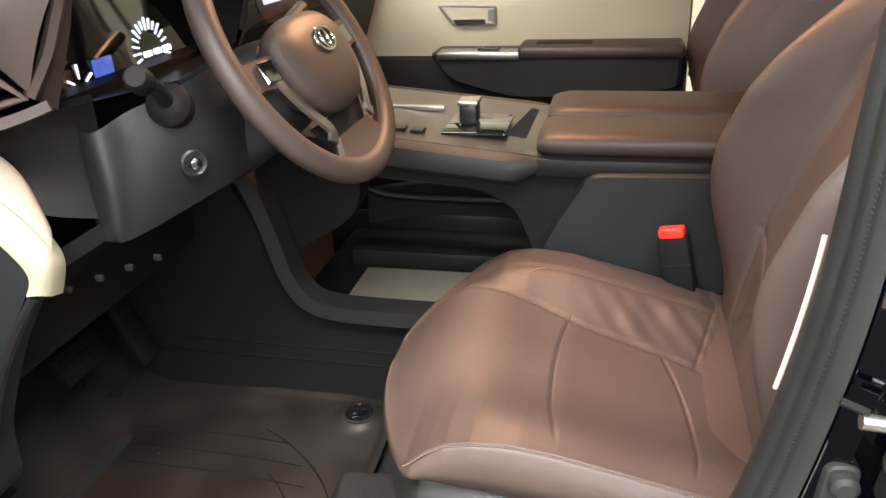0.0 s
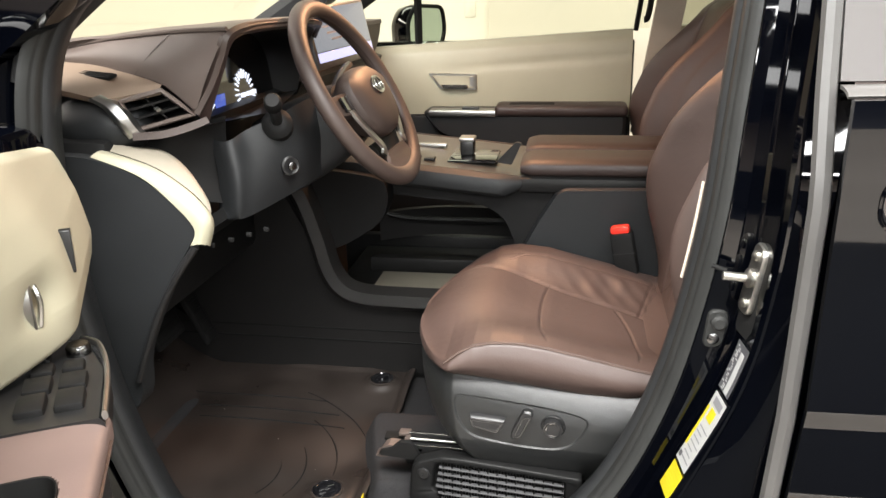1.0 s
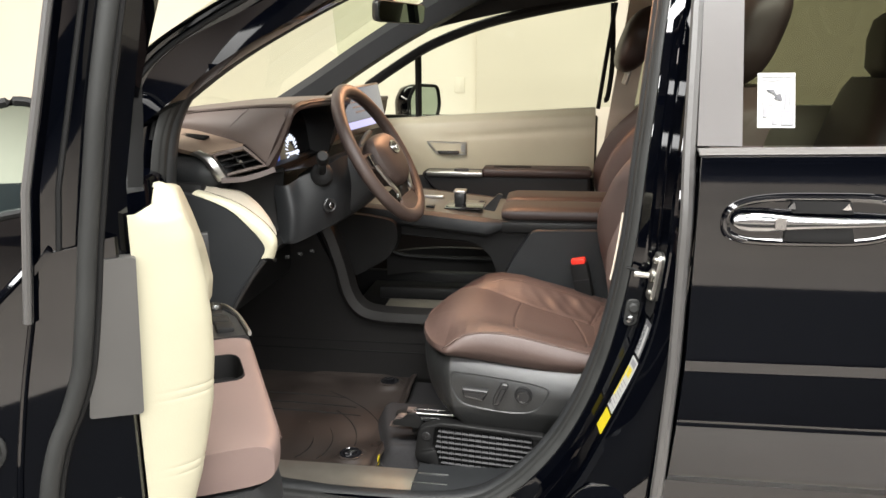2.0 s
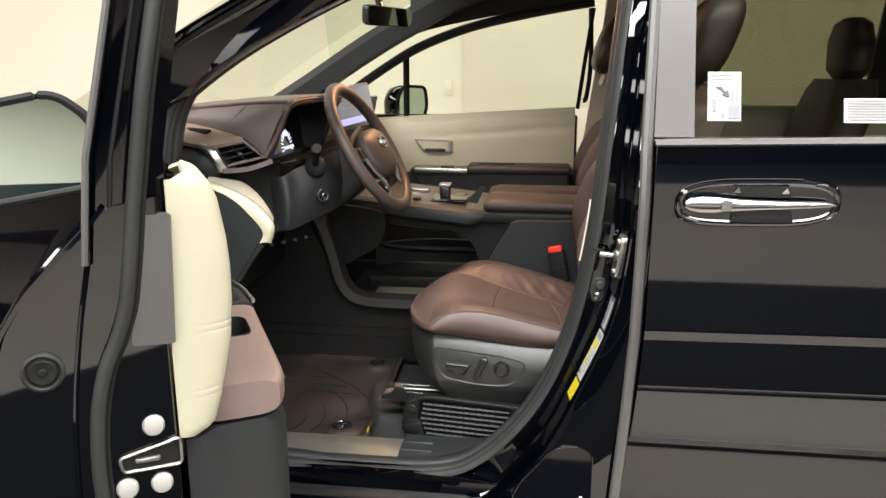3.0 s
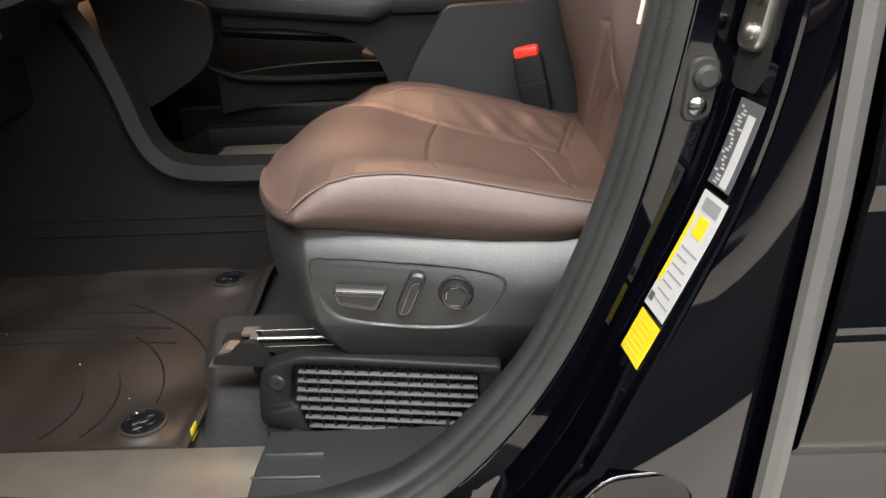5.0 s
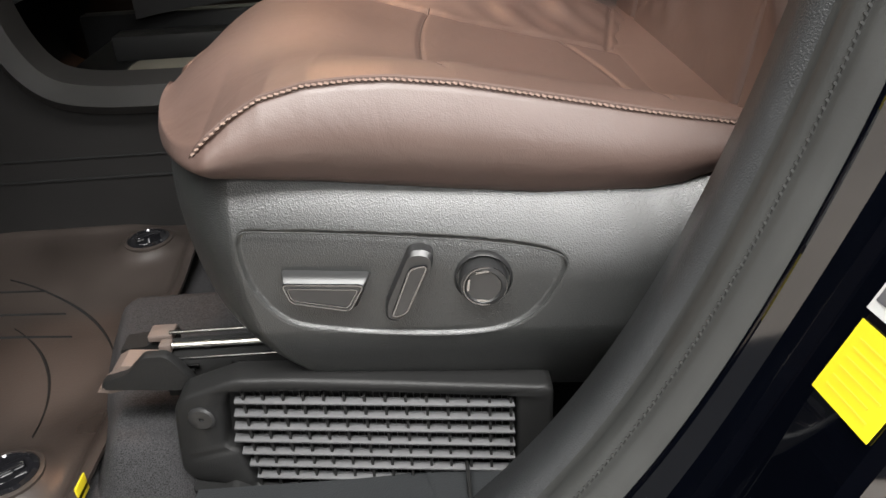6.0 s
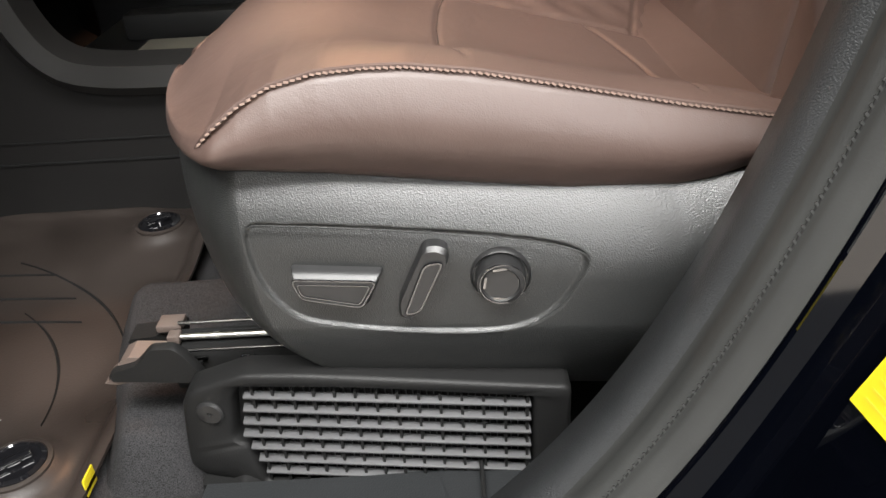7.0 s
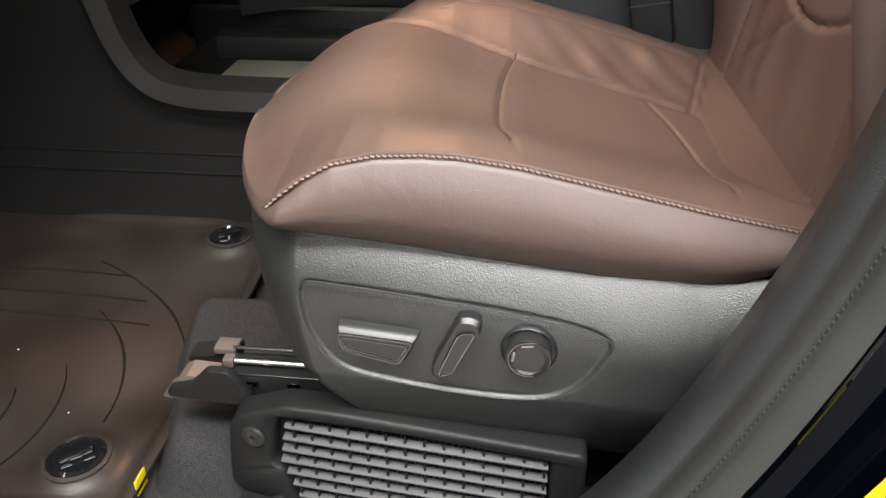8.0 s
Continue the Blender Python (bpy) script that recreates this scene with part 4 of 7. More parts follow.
def lean(x):
    """The shield stands a little further out towards the rear."""
    return -0.08 * (x - 0.30)


def shield(u, v):
    xt = 0.109 + 0.09 * (1 - math.cos(0.5 * math.pi * u / 0.30) ** (4 / 3)) if u < 0.30 else 0.199 + 0.421 * (u - 0.30) / 0.70
    top = shield_top(xt) + 0.004
    low = curve(u, [(0, 0.512), (0.10, 0.504), (0.25, 0.502), (0.45, 0.500), (0.75, 0.497), (1, 0.497)])
    z = low + (top - low) * v
    xf = 0.109 + 0.042 * max(0, (0.668 - z) / 0.15) ** 3.0
    d = top - z
    yb = 0.2385 + 0.030 * (max(0.0, 0.062 - d) / 0.062) ** 2.0 + 0.040 * (max(0.0, 0.578 - z) / 0.08) ** 1.35
    # plan: round the front corner, then straight back
    if u < 0.30:
        a = 0.5 * math.pi * u / 0.30
        x = xf + 0.09 * (1 - math.cos(a) ** (4 / 3))
        y = yb + 0.22 * (1 - math.sin(a) ** (4 / 3))
    else:
        x, y = xf + 0.09 + (0.62 - xf - 0.09) * (u - 0.30) / 0.70, yb
    y += lean(max(x, 0.19))
    if v > 0.97:
        y += 0.05 * (v - 0.97) / 0.03 * (0.4 + 0.6 * smoothstep(0.3, 0.2, u))
        x += 0.03 * (v - 0.97) / 0.03 * smoothstep(0.3, 0.1, u)
    if 0.18 < x < 0.43 and y < 0.30:
        e = inside(x, z)
        y += 0.0034 * smoothstep(0.0006, -0.0020, e)
    return Vector((x, y, z))


sh = part("side_shield", sheet(shield, 460, 200, 0.003), SHIELD, driver, "grained grey plastic side shield with a recessed switch panel", sharp=60)
yr = 0.2435
LEAN = Matrix(((1, 0, 0, 0), (-0.08, 1, 0, 0.024), (0, 0, 1, 0), (0, 0, 0, 1)))


def bar_loop(outline, y, r, n=6):
    bm = tube([Vector((p[0], y, p[1])) for p in outline], r, n, closed=True)
    bm.transform(LEAN)
    return bm


# thin moulded lip round the switch panel
part("recess_lip", bar_loop([(p.x, p.y) for p in RECESS], 0.2391, 0.0006, 8), SHIELD, sh, "thin rolled lip round the switch panel")
# cushion switch: a sloping top over a framed face
k1 = part("slide_switch", skin_rows([[LEAN @ Vector((x, y, z)) for x, z in rounded([(a, zt), (b, zt - 0.003), (b - c, zl), (a + 0.004, zl + 0.006)], 0.003, 3)] for y, a, b, c, zt, zl in ((yr + 0.004, 0.2250, 0.2850, 0.012, 0.6250, 0.5945), (yr - 0.004, 0.2256, 0.2844, 0.012, 0.6245, 0.5955), (yr - 0.0085, 0.2262, 0.2825, 0.0115, 0.6225, 0.5975), (yr - 0.0112, 0.2272, 0.2800, 0.011, 0.6195, 0.5985))]), PLASTIC_SMOOTH, driver, "black seat slide switch", sharp=25)
FACE1 = rounded([(0.2270, 0.6195), (0.2798, 0.6175), (0.2690, 0.5985), (0.2312, 0.6055)], 0.004)
FACE0 = rounded([(0.2300, 0.6165), (0.2760, 0.6147), (0.2678, 0.6010), (0.2322, 0.6078)], 0.003)
part("switch_face", plate(FACE1, yr - 0.0125, yr - 0.008, 0.0012, m=LEAN), PLASTIC_SMOOTH, k1)
part("switch_edge", bar_loop(FACE1, yr - 0.0120, 0.0009), PIANO, k1, "glossy dark edge")
part("switch_edge", bar_loop(FACE0, yr - 0.0124, 0.0007), PIANO, k1, "glossy dark edge")
# backrest switch
o2 = rounded([(0.3100, 0.6395), (0.3190, 0.6405), (0.3255, 0.6370), (0.3250, 0.6300), (0.3055, 0.5915), (0.2985, 0.5865), (0.2920, 0.5885), (0.2920, 0.6000)], 0.005)
k2 = part("recline_switch", plate(o2, yr - 0.0110, yr + 0.004, 0.003, m=LEAN), PLASTIC_SMOOTH, driver, "black slanted recline switch")
o3 = rounded([(0.3105, 0.6290), (0.3215, 0.6310), (0.3055, 0.5955), (0.2960, 0.5925)], 0.004)
part("switch_face", plate(o3, yr - 0.0125, yr - 0.0095, 0.001, m=LEAN), PLASTIC_SMOOTH, k2)
part("switch_edge", bar_loop(o3, yr - 0.0120, 0.0010), PIANO, k2, "glossy dark edge")
# lumbar knob
KC = LEAN @ Vector((0.357, yr + 0.001, 0.6145))
k3 = part("lumbar_switch", lathe([(0.0195, 0.0), (0.0190, 0.003), (0.0178, 0.0045), (0.0172, 0.001), (0.0158, 0.001), (0.0155, 0.0105), (0.0145, 0.0130), (0.0120, 0.0136), (0.0110, 0.0122), (0.0, 0.0122)], KC, (-0.08, -1, 0), 40), PLASTIC_SMOOTH, driver, "round black lumbar switch")
part("knob_gap", tube([KC + Vector((0.0168 * math.cos(a), -0.0018 - 0.08 * 0.0168 * math.cos(a), 0.0168 * math.sin(a))) for a in np.linspace(0, 2 * math.pi, 41)[:-1]], 0.0009, 6, closed=True), RUBBER_DARK, k3, "dark gap round the knob")
part("knob_rim", tube([KC + Vector((0.0137 * math.cos(a), -0.0128, 0.0137 * math.sin(a))) for a in np.linspace(0, 2 * math.pi, 41)[:-1]], 0.0007, 6, closed=True), PIANO, k3, "glossy dark rim")
for a in (8, 98, 172, 262):
    part("rim_mark", box(-0.0042, 0.0042, -0.0006, 0.0006, -0.0008, 0.0008, m=Matrix.Translation((KC.x + 0.0106 * math.cos(radians(a)), KC.y - 0.0125, KC.z + 0.0106 * math.sin(radians(a)))) @ Matrix.Rotation(radians(-a + 90), 4, "Y")), GUNMETAL, k3)

# seat rail
rail = part("seat_rail", box(0.100, 0.60, 0.3190, 0.352, 0.470, 0.5065, 0.002), RUBBER_DARK, driver, "dark steel seat rail")
part("slide_rod", tube([(0.103, 0.345, 0.5165), (0.40, 0.345, 0.5160)], 0.0016, 10, up=(0, 1, 0)), CHROME, rail, "bright slide rod")
part("slide_rod", tube([(0.108, 0.332, 0.5122), (0.40, 0.332, 0.5100)], 0.0025, 12, up=(0, 1, 0)), STEEL, rail, "bright slide rod")
part("rod_collar", tube([(0.134, 0.332, 0.5120), (0.139, 0.332, 0.5120)], 0.0031, 12, up=(0, 1, 0)), STEEL, rail)
part("slide_rod", tube([(0.103, 0.3198, 0.5078), (0.40, 0.3198, 0.5070)], 0.0011, 10, up=(0, 1, 0)), CHROME, rail, "bright upper rail edge")
part("rail_channel", box(0.100, 0.40, 0.336, 0.3415, 0.500, 0.5135, 0.0008), RUBBER_DARK, rail, "black channel wall")
for x in (0.120, 0.157):
    part("rail_clip", box(x, x + 0.011, 0.3165, 0.320, 0.4985, 0.5025, 0.0008), GUNMETAL, rail)
    part("clip_tooth", box(x + 0.003, x + 0.006, 0.3160, 0.319, 0.4955, 0.4990, 0.0006), RUBBER_DARK, rail)
part("rail_cap", plate(rounded([(0.057, 0.4965), (0.060, 0.5055), (0.080, 0.5105), (0.090, 0.5200), (0.096, 0.5265), (0.114, 0.5265), (0.1215, 0.5180), (0.132, 0.4985), (0.121, 0.4910)], 0.004), 0.2985, 0.3065, 0.0025), PLASTIC, rail, "black rail end cap", sharp=40)
part("rail_bracket", skin_rows([[Vector((x, y, z)) for x, z in ((0.050, 0.4900), (0.056, 0.4940), (0.067, 0.5100), (0.075, 0.5140), (0.098, 0.5120), (0.098, 0.495), (0.06, 0.488))] for y in (0.306, 0.328)]), DASH_TOP, rail, "brown coated steel bracket", sharp=30)
part("bracket_hole", lathe([(0.0045, 0.0), (0.0045, 0.001), (0.0, 0.001)], (0.0845, 0.3058, 0.5075), (0, -1, 0), 12), RUBBER_DARK, rail)
part("rail_cap", plate(rounded([(0.054, 0.494), (0.056, 0.4990), (0.079, 0.5010), (0.084, 0.5040), (0.102, 0.5040), (0.100, 0.490)], 0.002), 0.350, 0.372, 0.002), PLASTIC, rail, "black rail end cap", sharp=40)
part("bracket_tab", box(0.083, 0.104, 0.346, 0.364, 0.5065, 0.5130, 0.0015), DASH_TOP, rail, "brown coated tab")
part("bracket_tab", box(0.098, 0.108, 0.327, 0.338, 0.5075, 0.5160, 0.0015), DASH_TOP, rail, "brown coated tab")
part("rail_foot", box(0.110, 0.60, 0.322, 0.360, 0.395, 0.471, 0.006, 3), CARPET, rail)

# ---- vent box under the seat ----
vent = thing("under_seat_vent", "black slatted vent housing under the seat", "vent")
SKEW = Matrix(((1, 0, 0, 0), (-0.12, 1, 0, 0.0144), (0, 0, 1, 0), (0, 0, 0, 1)))
face = rounded([(0.1150, 0.4350), (0.118, 0.467), (0.1221, 0.497), (0.1295, 0.5085), (0.1729, 0.5260), (0.2133, 0.5275), (0.404, 0.5235), (0.404, 0.392), (0.168, 0.386), (0.156, 0.402), (0.1467, 0.4225), (0.1225, 0.4255)], 0.005)
hole = rounded([(0.1690, 0.5130), (0.377, 0.5120), (0.377, 0.4190), (0.1745, 0.4190), (0.1670, 0.4560), (0.1570, 0.4620), (0.1620, 0.5000)], 0.004)


def vent_part(name, bm, mat, label="", sharp=35):
    bm.transform(SKEW)
    return part(name, bm, mat, vent, label, sharp=sharp)


def resample(loop, n):
    """A closed outline as n evenly spaced points, from its top left."""
    p = [Vector(q) for q in loop]
    seg = [(p[(i + 1) % len(p)] - p[i]).length for i in range(len(p))]
    total, out = sum(seg), []
    for j in range(n):
        d, i = total * j / n, 0
        while d > seg[i] and i < len(seg) - 1:
            d -= seg[i]
            i += 1
        out.append(p[i].lerp(p[(i + 1) % len(p)], d / max(seg[i], 1e-9)))
    k = min(range(n), key=lambda q: (out[q] - Vector((0.13, 0.52))).length)
    return out[k:] + out[:k]


fo, ho = resample(face, 144), resample(hole, 144)
if (fo[1] - fo[0]).cross(Vector((0.25, 0.45)) - fo[0]) * (ho[1] - ho[0]).cross(Vector((0.25, 0.45)) - ho[0]) < 0:
    ho = [ho[0]] + ho[1:][::-1]
mid = Vector((0.26, 0.455))
vent_part("housing", skin_rows([[Vector((p.x, 0.292, p.y)) for p in fo], [Vector((p.x, 0.2725, p.y)) for p in fo], [Vector((*(p + (mid - p).normalized() * 0.0012), 0)).xzy + Vector((0, 0.2695, 0)) for p in fo], [Vector((*(p + (mid - p).normalized() * 0.0040), 0)).xzy + Vector((0, 0.2680, 0)) for p in fo],
                                [Vector((*(q - (mid - q).normalized() * 0.0050), 0)).xzy + Vector((0, 0.2690, 0)) for q in ho], [Vector((*(q - (mid - q).normalized() * 0.0015), 0)).xzy + Vector((0, 0.2730, 0)) for q in ho], [Vector((p.x, 0.288, p.y)) for p in ho]], cap=False), PLASTIC, "black plastic vent housing", 60)
vent_part("backing", plate(ho, 0.287, 0.291), RUBBER_DARK)
vent_part("housing_screw", lathe([(0.0105, 0.0), (0.0105, 0.0015), (0.0085, 0.0028), (0.0020, 0.0024), (0.0018, 0.0005), (0.0, 0.0005)], (0.1430, 0.2685, 0.4905), (0, -1, 0), 24), PLASTIC_SMOOTH, "round black fixing")
vent_part("bottom_lip", tube([(0.176, 0.2665, 0.4135), (0.25, 0.2650, 0.4135), (0.38, 0.2650, 0.4135)], 0.0048, 10), PLASTIC, "rounded lower lip")
vent_part("housing_foot", skin_rows([[Vector((x, y, z)) for x, z in rounded([(0.1225 + k, 0.4255), (0.1467, 0.4225), (0.158, 0.4270 - k), (0.170, 0.4200 - k), (0.176, 0.390), (0.150, 0.384), (0.136, 0.402)], 0.004)] for y, k in ((0.285, 0.0), (0.262, 0.0), (0.258, 0.002))]), PLASTIC, "black foot of the housing")
for i in range(8):
    z = 0.5050 - 0.01255 * i
    x0 = 0.1700 - 0.0022 * i if i < 4 else 0.1634 + 0.0038 * (i - 3)
    bm = box(x0, 0.3765, 0.2690, 0.2765, z - 0.0010, z + 0.0010, 0.0004)
    bm.transform(Matrix.Translation((0, 0.274, z)) @ Matrix.Rotation(radians(9), 4, "X") @ Matrix.Translation((0, -0.274, -z)))
    vent_part("slat", bm, SLAT)
for i in range(14):
    x = 0.1770 + 0.01515 * i
    vent_part("rib", box(x - 0.0010, x + 0.0010, 0.2712, 0.288, 0.419, 0.511), RUBBER_DARK)
comb = bmesh.new()
for i in range(42):
    x = 0.1720 + 0.00505 * i
    bmesh.ops.create_cube(comb, size=1, matrix=Matrix.Translation((x, 0.2845, 0.465)) @ Matrix.Diagonal((0.0008, 0.004, 0.092, 1)))
tagged(vent_part("comb", comb, PLASTIC_SMOOTH, "fine upright blades behind the slats"), kind="stuff")

# ---- floor mat ----
fm = thing("floor_mat", "brown-black all-weather rubber floor mat with moulded grooves", "floor mat")


def mat_surface(u, v):
    x, y = -0.78 + 0.812 * u, 0.236 + 0.545 * v
    z = 0.409 + 0.26 * max(0, (-0.44 - x) / 0.30) ** 1.5
    lip = max(smoothstep(0.970, 0.992, u), smoothstep(0.965, 0.99, v), smoothstep(0.035, 0.012, v))
    z += 0.012 * lip
    z += 0.012 * smoothstep(0.58, 0.68, y)
    # inner ridge along the tunnel, and a shallow heel basin
    z += 0.006 * math.exp(-((y - 0.742 - 0.05 * smoothstep(-0.2, -0.45, x)) / 0.010) ** 2) * smoothstep(-0.02, -0.08, x)
    z -= 0.006 * smoothstep(0.26, 0.20, math.hypot((x + 0.25) * 0.9, y - 0.47))
    for cx, cy in ((-0.041, 0.296), (-0.035, 0.688)):
        d = math.hypot(x - cx, y - cy)
        z += 0.009 * math.exp(-(max(0, d - 0.026) / 0.012) ** 2)
    return Vector((x, y, z))


part("tray", sheet(mat_surface, 200, 140, 0.004), MAT, fm, "moulded rubber tray", sharp=60)
lines = []
for r, a0, a1 in ((0.125, -0.15, 0.75), (0.175, -0.10, 0.80), (0.235, 0.25, 1.10), (0.30, 0.55, 1.35)):
    lines.append([(-0.27 + (r + 0.05 * (a - 0.4)) * math.cos(a), 0.30 + (r + 0.05 * (a - 0.4)) * math.sin(a)) for a in np.linspace(a0, a1, 24)])
for y0, x0, x1 in ((0.520, -0.40, -0.075), (0.565, -0.42, -0.10), (0.610, -0.45, -0.14)):
    lines.append([(x, y0 - 0.10 * (x + 0.1) - 0.25 * (x + 0.1) ** 2) for x in np.linspace(x0, x1, 24)])
for ln in lines:
    n = len(ln) - 1
    bm = skin_rows([[mat_surface((x + 0.78) / 0.812, (y - 0.236) / 0.545) + Vector((dx * (0.15 + math.sin(math.pi * i / n)), dx * (0.15 + math.sin(math.pi * i / n)), 0.0018 + dz)) for dx, dz in ((-0.0011, -0.0015), (0.0, 0.0006), (0.0011, -0.0015), (0.0, -0.0025))] for i, (x, y) in enumerate(ln)])
    part("groove", bm, RUBBER_DARK, fm, "thin dark moulded groove")
part("tag", box(0.0305, 0.0320, 0.262, 0.281, 0.413, 0.430, 0.0006), YELLOW, fm, "small yellow tag on the edge")
for cx, cy, cz in ((-0.041, 0.296, 0.4175), (-0.035, 0.688, 0.4290)):
    cl = part("clip", lathe([(0.0255, 0.0), (0.0255, 0.003), (0.022, 0.005), (0.021, 0.003), (0.008, 0.003), (0.008, 0.006), (0.0, 0.006)], (cx, cy, cz), (0, 0.0, 1), 32), PIANO, fm, "round black mat clip")
    part("clip_arm", box(-0.015, 0.015, -0.0045, 0.0045, 0.004, 0.009, 0.0015, m=Matrix.Translation((cx, cy, cz)) @ Matrix.Rotation(radians(35), 4, "Z")), PIANO, cl)
    part("clip_rim", lathe([(0.030, -0.001), (0.030, 0.002), (0.0265, 0.0032), (0.0258, 0.001)], (cx, cy, cz), (0, 0, 1), 32), MAT, cl)

# ---- pedals ----
def pedal(name, x, y, z, w, h, lean, label):
    ob = thing(name, label, "pedal")
    m = Matrix.Translation((x, y, z)) @ Matrix.Rotation(radians(lean), 4, "Y")
    pd = part("pad", box(-0.008, 0.008, -w / 2, w / 2, -h / 2, h / 2, 0.005, m=m), RUBBER_DARK, ob)
    for i in range(4):
        part("rib", box(0.008, 0.0105, -w / 2 + 0.008, w / 2 - 0.008, -h / 2 + h * (i + 0.7) / 5, -h / 2 + h * (i + 1.0) / 5, 0.001, m=m), RUBBER_DARK, pd)
    part("arm", tube([m @ Vector((-0.008, 0, 0)), m @ Vector((-0.05, 0, 0.08)), m @ Vector((-0.08, 0, 0.26))], 0.008, 8), GUNMETAL, ob)
    return ob


pedal("brake_pedal", -0.47, 0.56, 0.585, 0.11, 0.055, -25, "black rubber brake pedal in the dark footwell")
pedal("accelerator_pedal", -0.47, 0.70, 0.56, 0.05, 0.14, -25, "black accelerator pedal in the dark footwell")
pedal("foot_rest", -0.50, 0.32, 0.56, 0.06, 0.18, -35, "black foot rest in the footwell")


# tiny pale lint on the tunnel and the mat
lint = bmesh.new()
rng = random.Random(7)
for i in range(10):
    if i < 5:
        c = Vector((rng.uniform(-0.30, 0.12), 0.7535, rng.uniform(0.42, 0.57)))
    else:
        c = Vector((rng.uniform(-0.45, 0.0), rng.uniform(0.28, 0.70), 0.4145))
    r = rng.uniform(0.0004, 0.0009)
    bmesh.ops.create_icosphere(lint, subdivisions=1, radius=r, matrix=Matrix.Translation(c) @ Matrix.Diagonal((1.6, 1, 1, 1)))
lone("lint", lint, WHITE, "tiny pale lint specks on the dark mat", "lint", "stuff")


# ---- dashboard ----
dash = thing("dashboard", "brown and black dashboard with vents and a hooded cluster", "dashboard")


def span(a, b, n=6, bulge=(0, 0, 0), back=(0, 0, 0)):
    """A padded surface between two edge curves of equal length, closed by a strip behind."""
    rows = []
    for k in range(n + 1):
        t = k / n
        rows.append([p.lerp(q, t) + Vector(bulge) * math.sin(math.pi * t) for p, q in zip(a, b)])
    if Vector(back).length:
        rows.append([q + Vector(back) for q in b])
    return skin_rows(rows, closed_rows=False)


# the fold above the side face, and the top pad's rear edge beyond it
FOLD = smooth_path([(-0.47, 0.395, 1.180), (-0.40, 0.385, 1.192), (-0.33, 0.370, 1.199), (-0.24, 0.352, 1.206), (-0.154, 0.337, 1.209)], 6)
REAR = smooth_path([(-0.154, 0.337, 1.209), (-0.141, 0.42, 1.217), (-0.124, 0.56, 1.216), (-0.130, 0.70, 1.216), (-0.17, 0.80, 1.203), (-0.225, 0.95, 1.178), (-0.24, 1.3, 1.172), (-0.25, 1.70, 1.170)], 6)
EDGE = FOLD + REAR[1:]
BACK = [Vector((-0.95, 0.20 + 1.54 * i / (len(EDGE) - 1), 1.115)) for i in range(len(EDGE))]
part("top_pad", span(BACK, EDGE, 10, (0, 0, 0.022), (0.002, 0, -0.012)), DASH_TOP, dash, "brown dash top pad", sharp=50)
LOWF = smooth_path([(-0.47, 0.375, 1.160), (-0.40, 0.362, 1.155), (-0.33, 0.342, 1.143), (-0.262, 0.318, 1.128), (-0.208, 0.311, 1.087)], 6)
part("side_face", span(FOLD, LOWF, 8, (0.0, -0.010, 0.0)), DASH_TOP, dash, "brown stitched side face", sharp=60)
part("face_seam", tube([FOLD[17].lerp(LOWF[13], t) + Vector((0, -0.0105 * math.sin(math.pi * t), 0)) for t in np.linspace(0, 1, 9)], 0.0010, 5), LEATHER_WHEEL, dash, "fine seam across the face")
part("fold_piping", tube([p + Vector((0, -0.002, 0.001)) for p in FOLD], 0.0035, 6), DASH_TOP, dash)
part("passenger_face", span(REAR[24:], [p + Vector((-0.05, 0, -0.15)) for p in REAR[24:]], 4, (0.01, 0, 0)), DASH_TOP, dash, "brown passenger side face")

# cluster hood: thick rim, dark lining
RIM = smooth_path([(-0.212, 0.316, 1.084), (-0.190, 0.328, 1.124), (-0.171, 0.334, 1.167), (-0.156, 0.340, 1.200), (-0.147, 0.42, 1.2105), (-0.130, 0.56, 1.2095), (-0.137, 0.72, 1.202), (-0.172, 0.79, 1.175), (-0.215, 0.80, 1.08)], 6)
part("hood_rim", sweep(RIM, [(-0.006, -0.005), (-0.007, 0.004), (0.0, 0.009), (0.007, 0.004), (0.006, -0.006)], up=(1, -0.25, 0.2)), LEATHER_WHEEL, dash, "brown leather hood rim")
INNER = smooth_path([(-0.207, 0.345, 1.062), (-0.192, 0.348, 1.100), (-0.172, 0.350, 1.146), (-0.152, 0.356, 1.192), (-0.142, 0.44, 1.200), (-0.132, 0.56, 1.199), (-0.142, 0.71, 1.191), (-0.185, 0.775, 1.150), (-0.215, 0.785, 1.06)], 6)
part("hood_flank", span(RIM, INNER, 2), LEATHER_DARK, dash, "dark brown inner hood edge")
part("hood_lining", span(INNER, [Vector((-0.300, 0.365 + (p.y - 0.345) * 0.90, p.z - 0.006)) for p in INNER], 4), PLASTIC_SMOOTH, dash, "black hood lining")
part("cluster_sill", span([INNER[0], INNER[0].lerp(INNER[-1], 0.5) + Vector((0.03, 0, -0.012)), INNER[-1]], [Vector((-0.30, 0.36, 1.045)), Vector((-0.30, 0.56, 1.040)), Vector((-0.30, 0.78, 1.045))], 3), PLASTIC_SMOOTH, dash)

cl = thing("instrument_cluster", "dark instrument cluster with white glowing dials", "gauge cluster")
part("lens_panel", sheet(lambda u, v: Vector((-0.262 - 0.020 * u, 0.365 + 0.40 * v, 1.030 + 0.160 * u)), 4, 4, 0.006), PIANO, cl, "glossy black dial panel")
part("dial_plate", sheet(lambda u, v: Vector((-0.258 - 0.006 * u, 0.560 + 0.085 * v, 1.030 + 0.020 * u * (1 - 0.5 * v))), 4, 4, 0.003), TAUPE, cl, "pale lit lower dial")


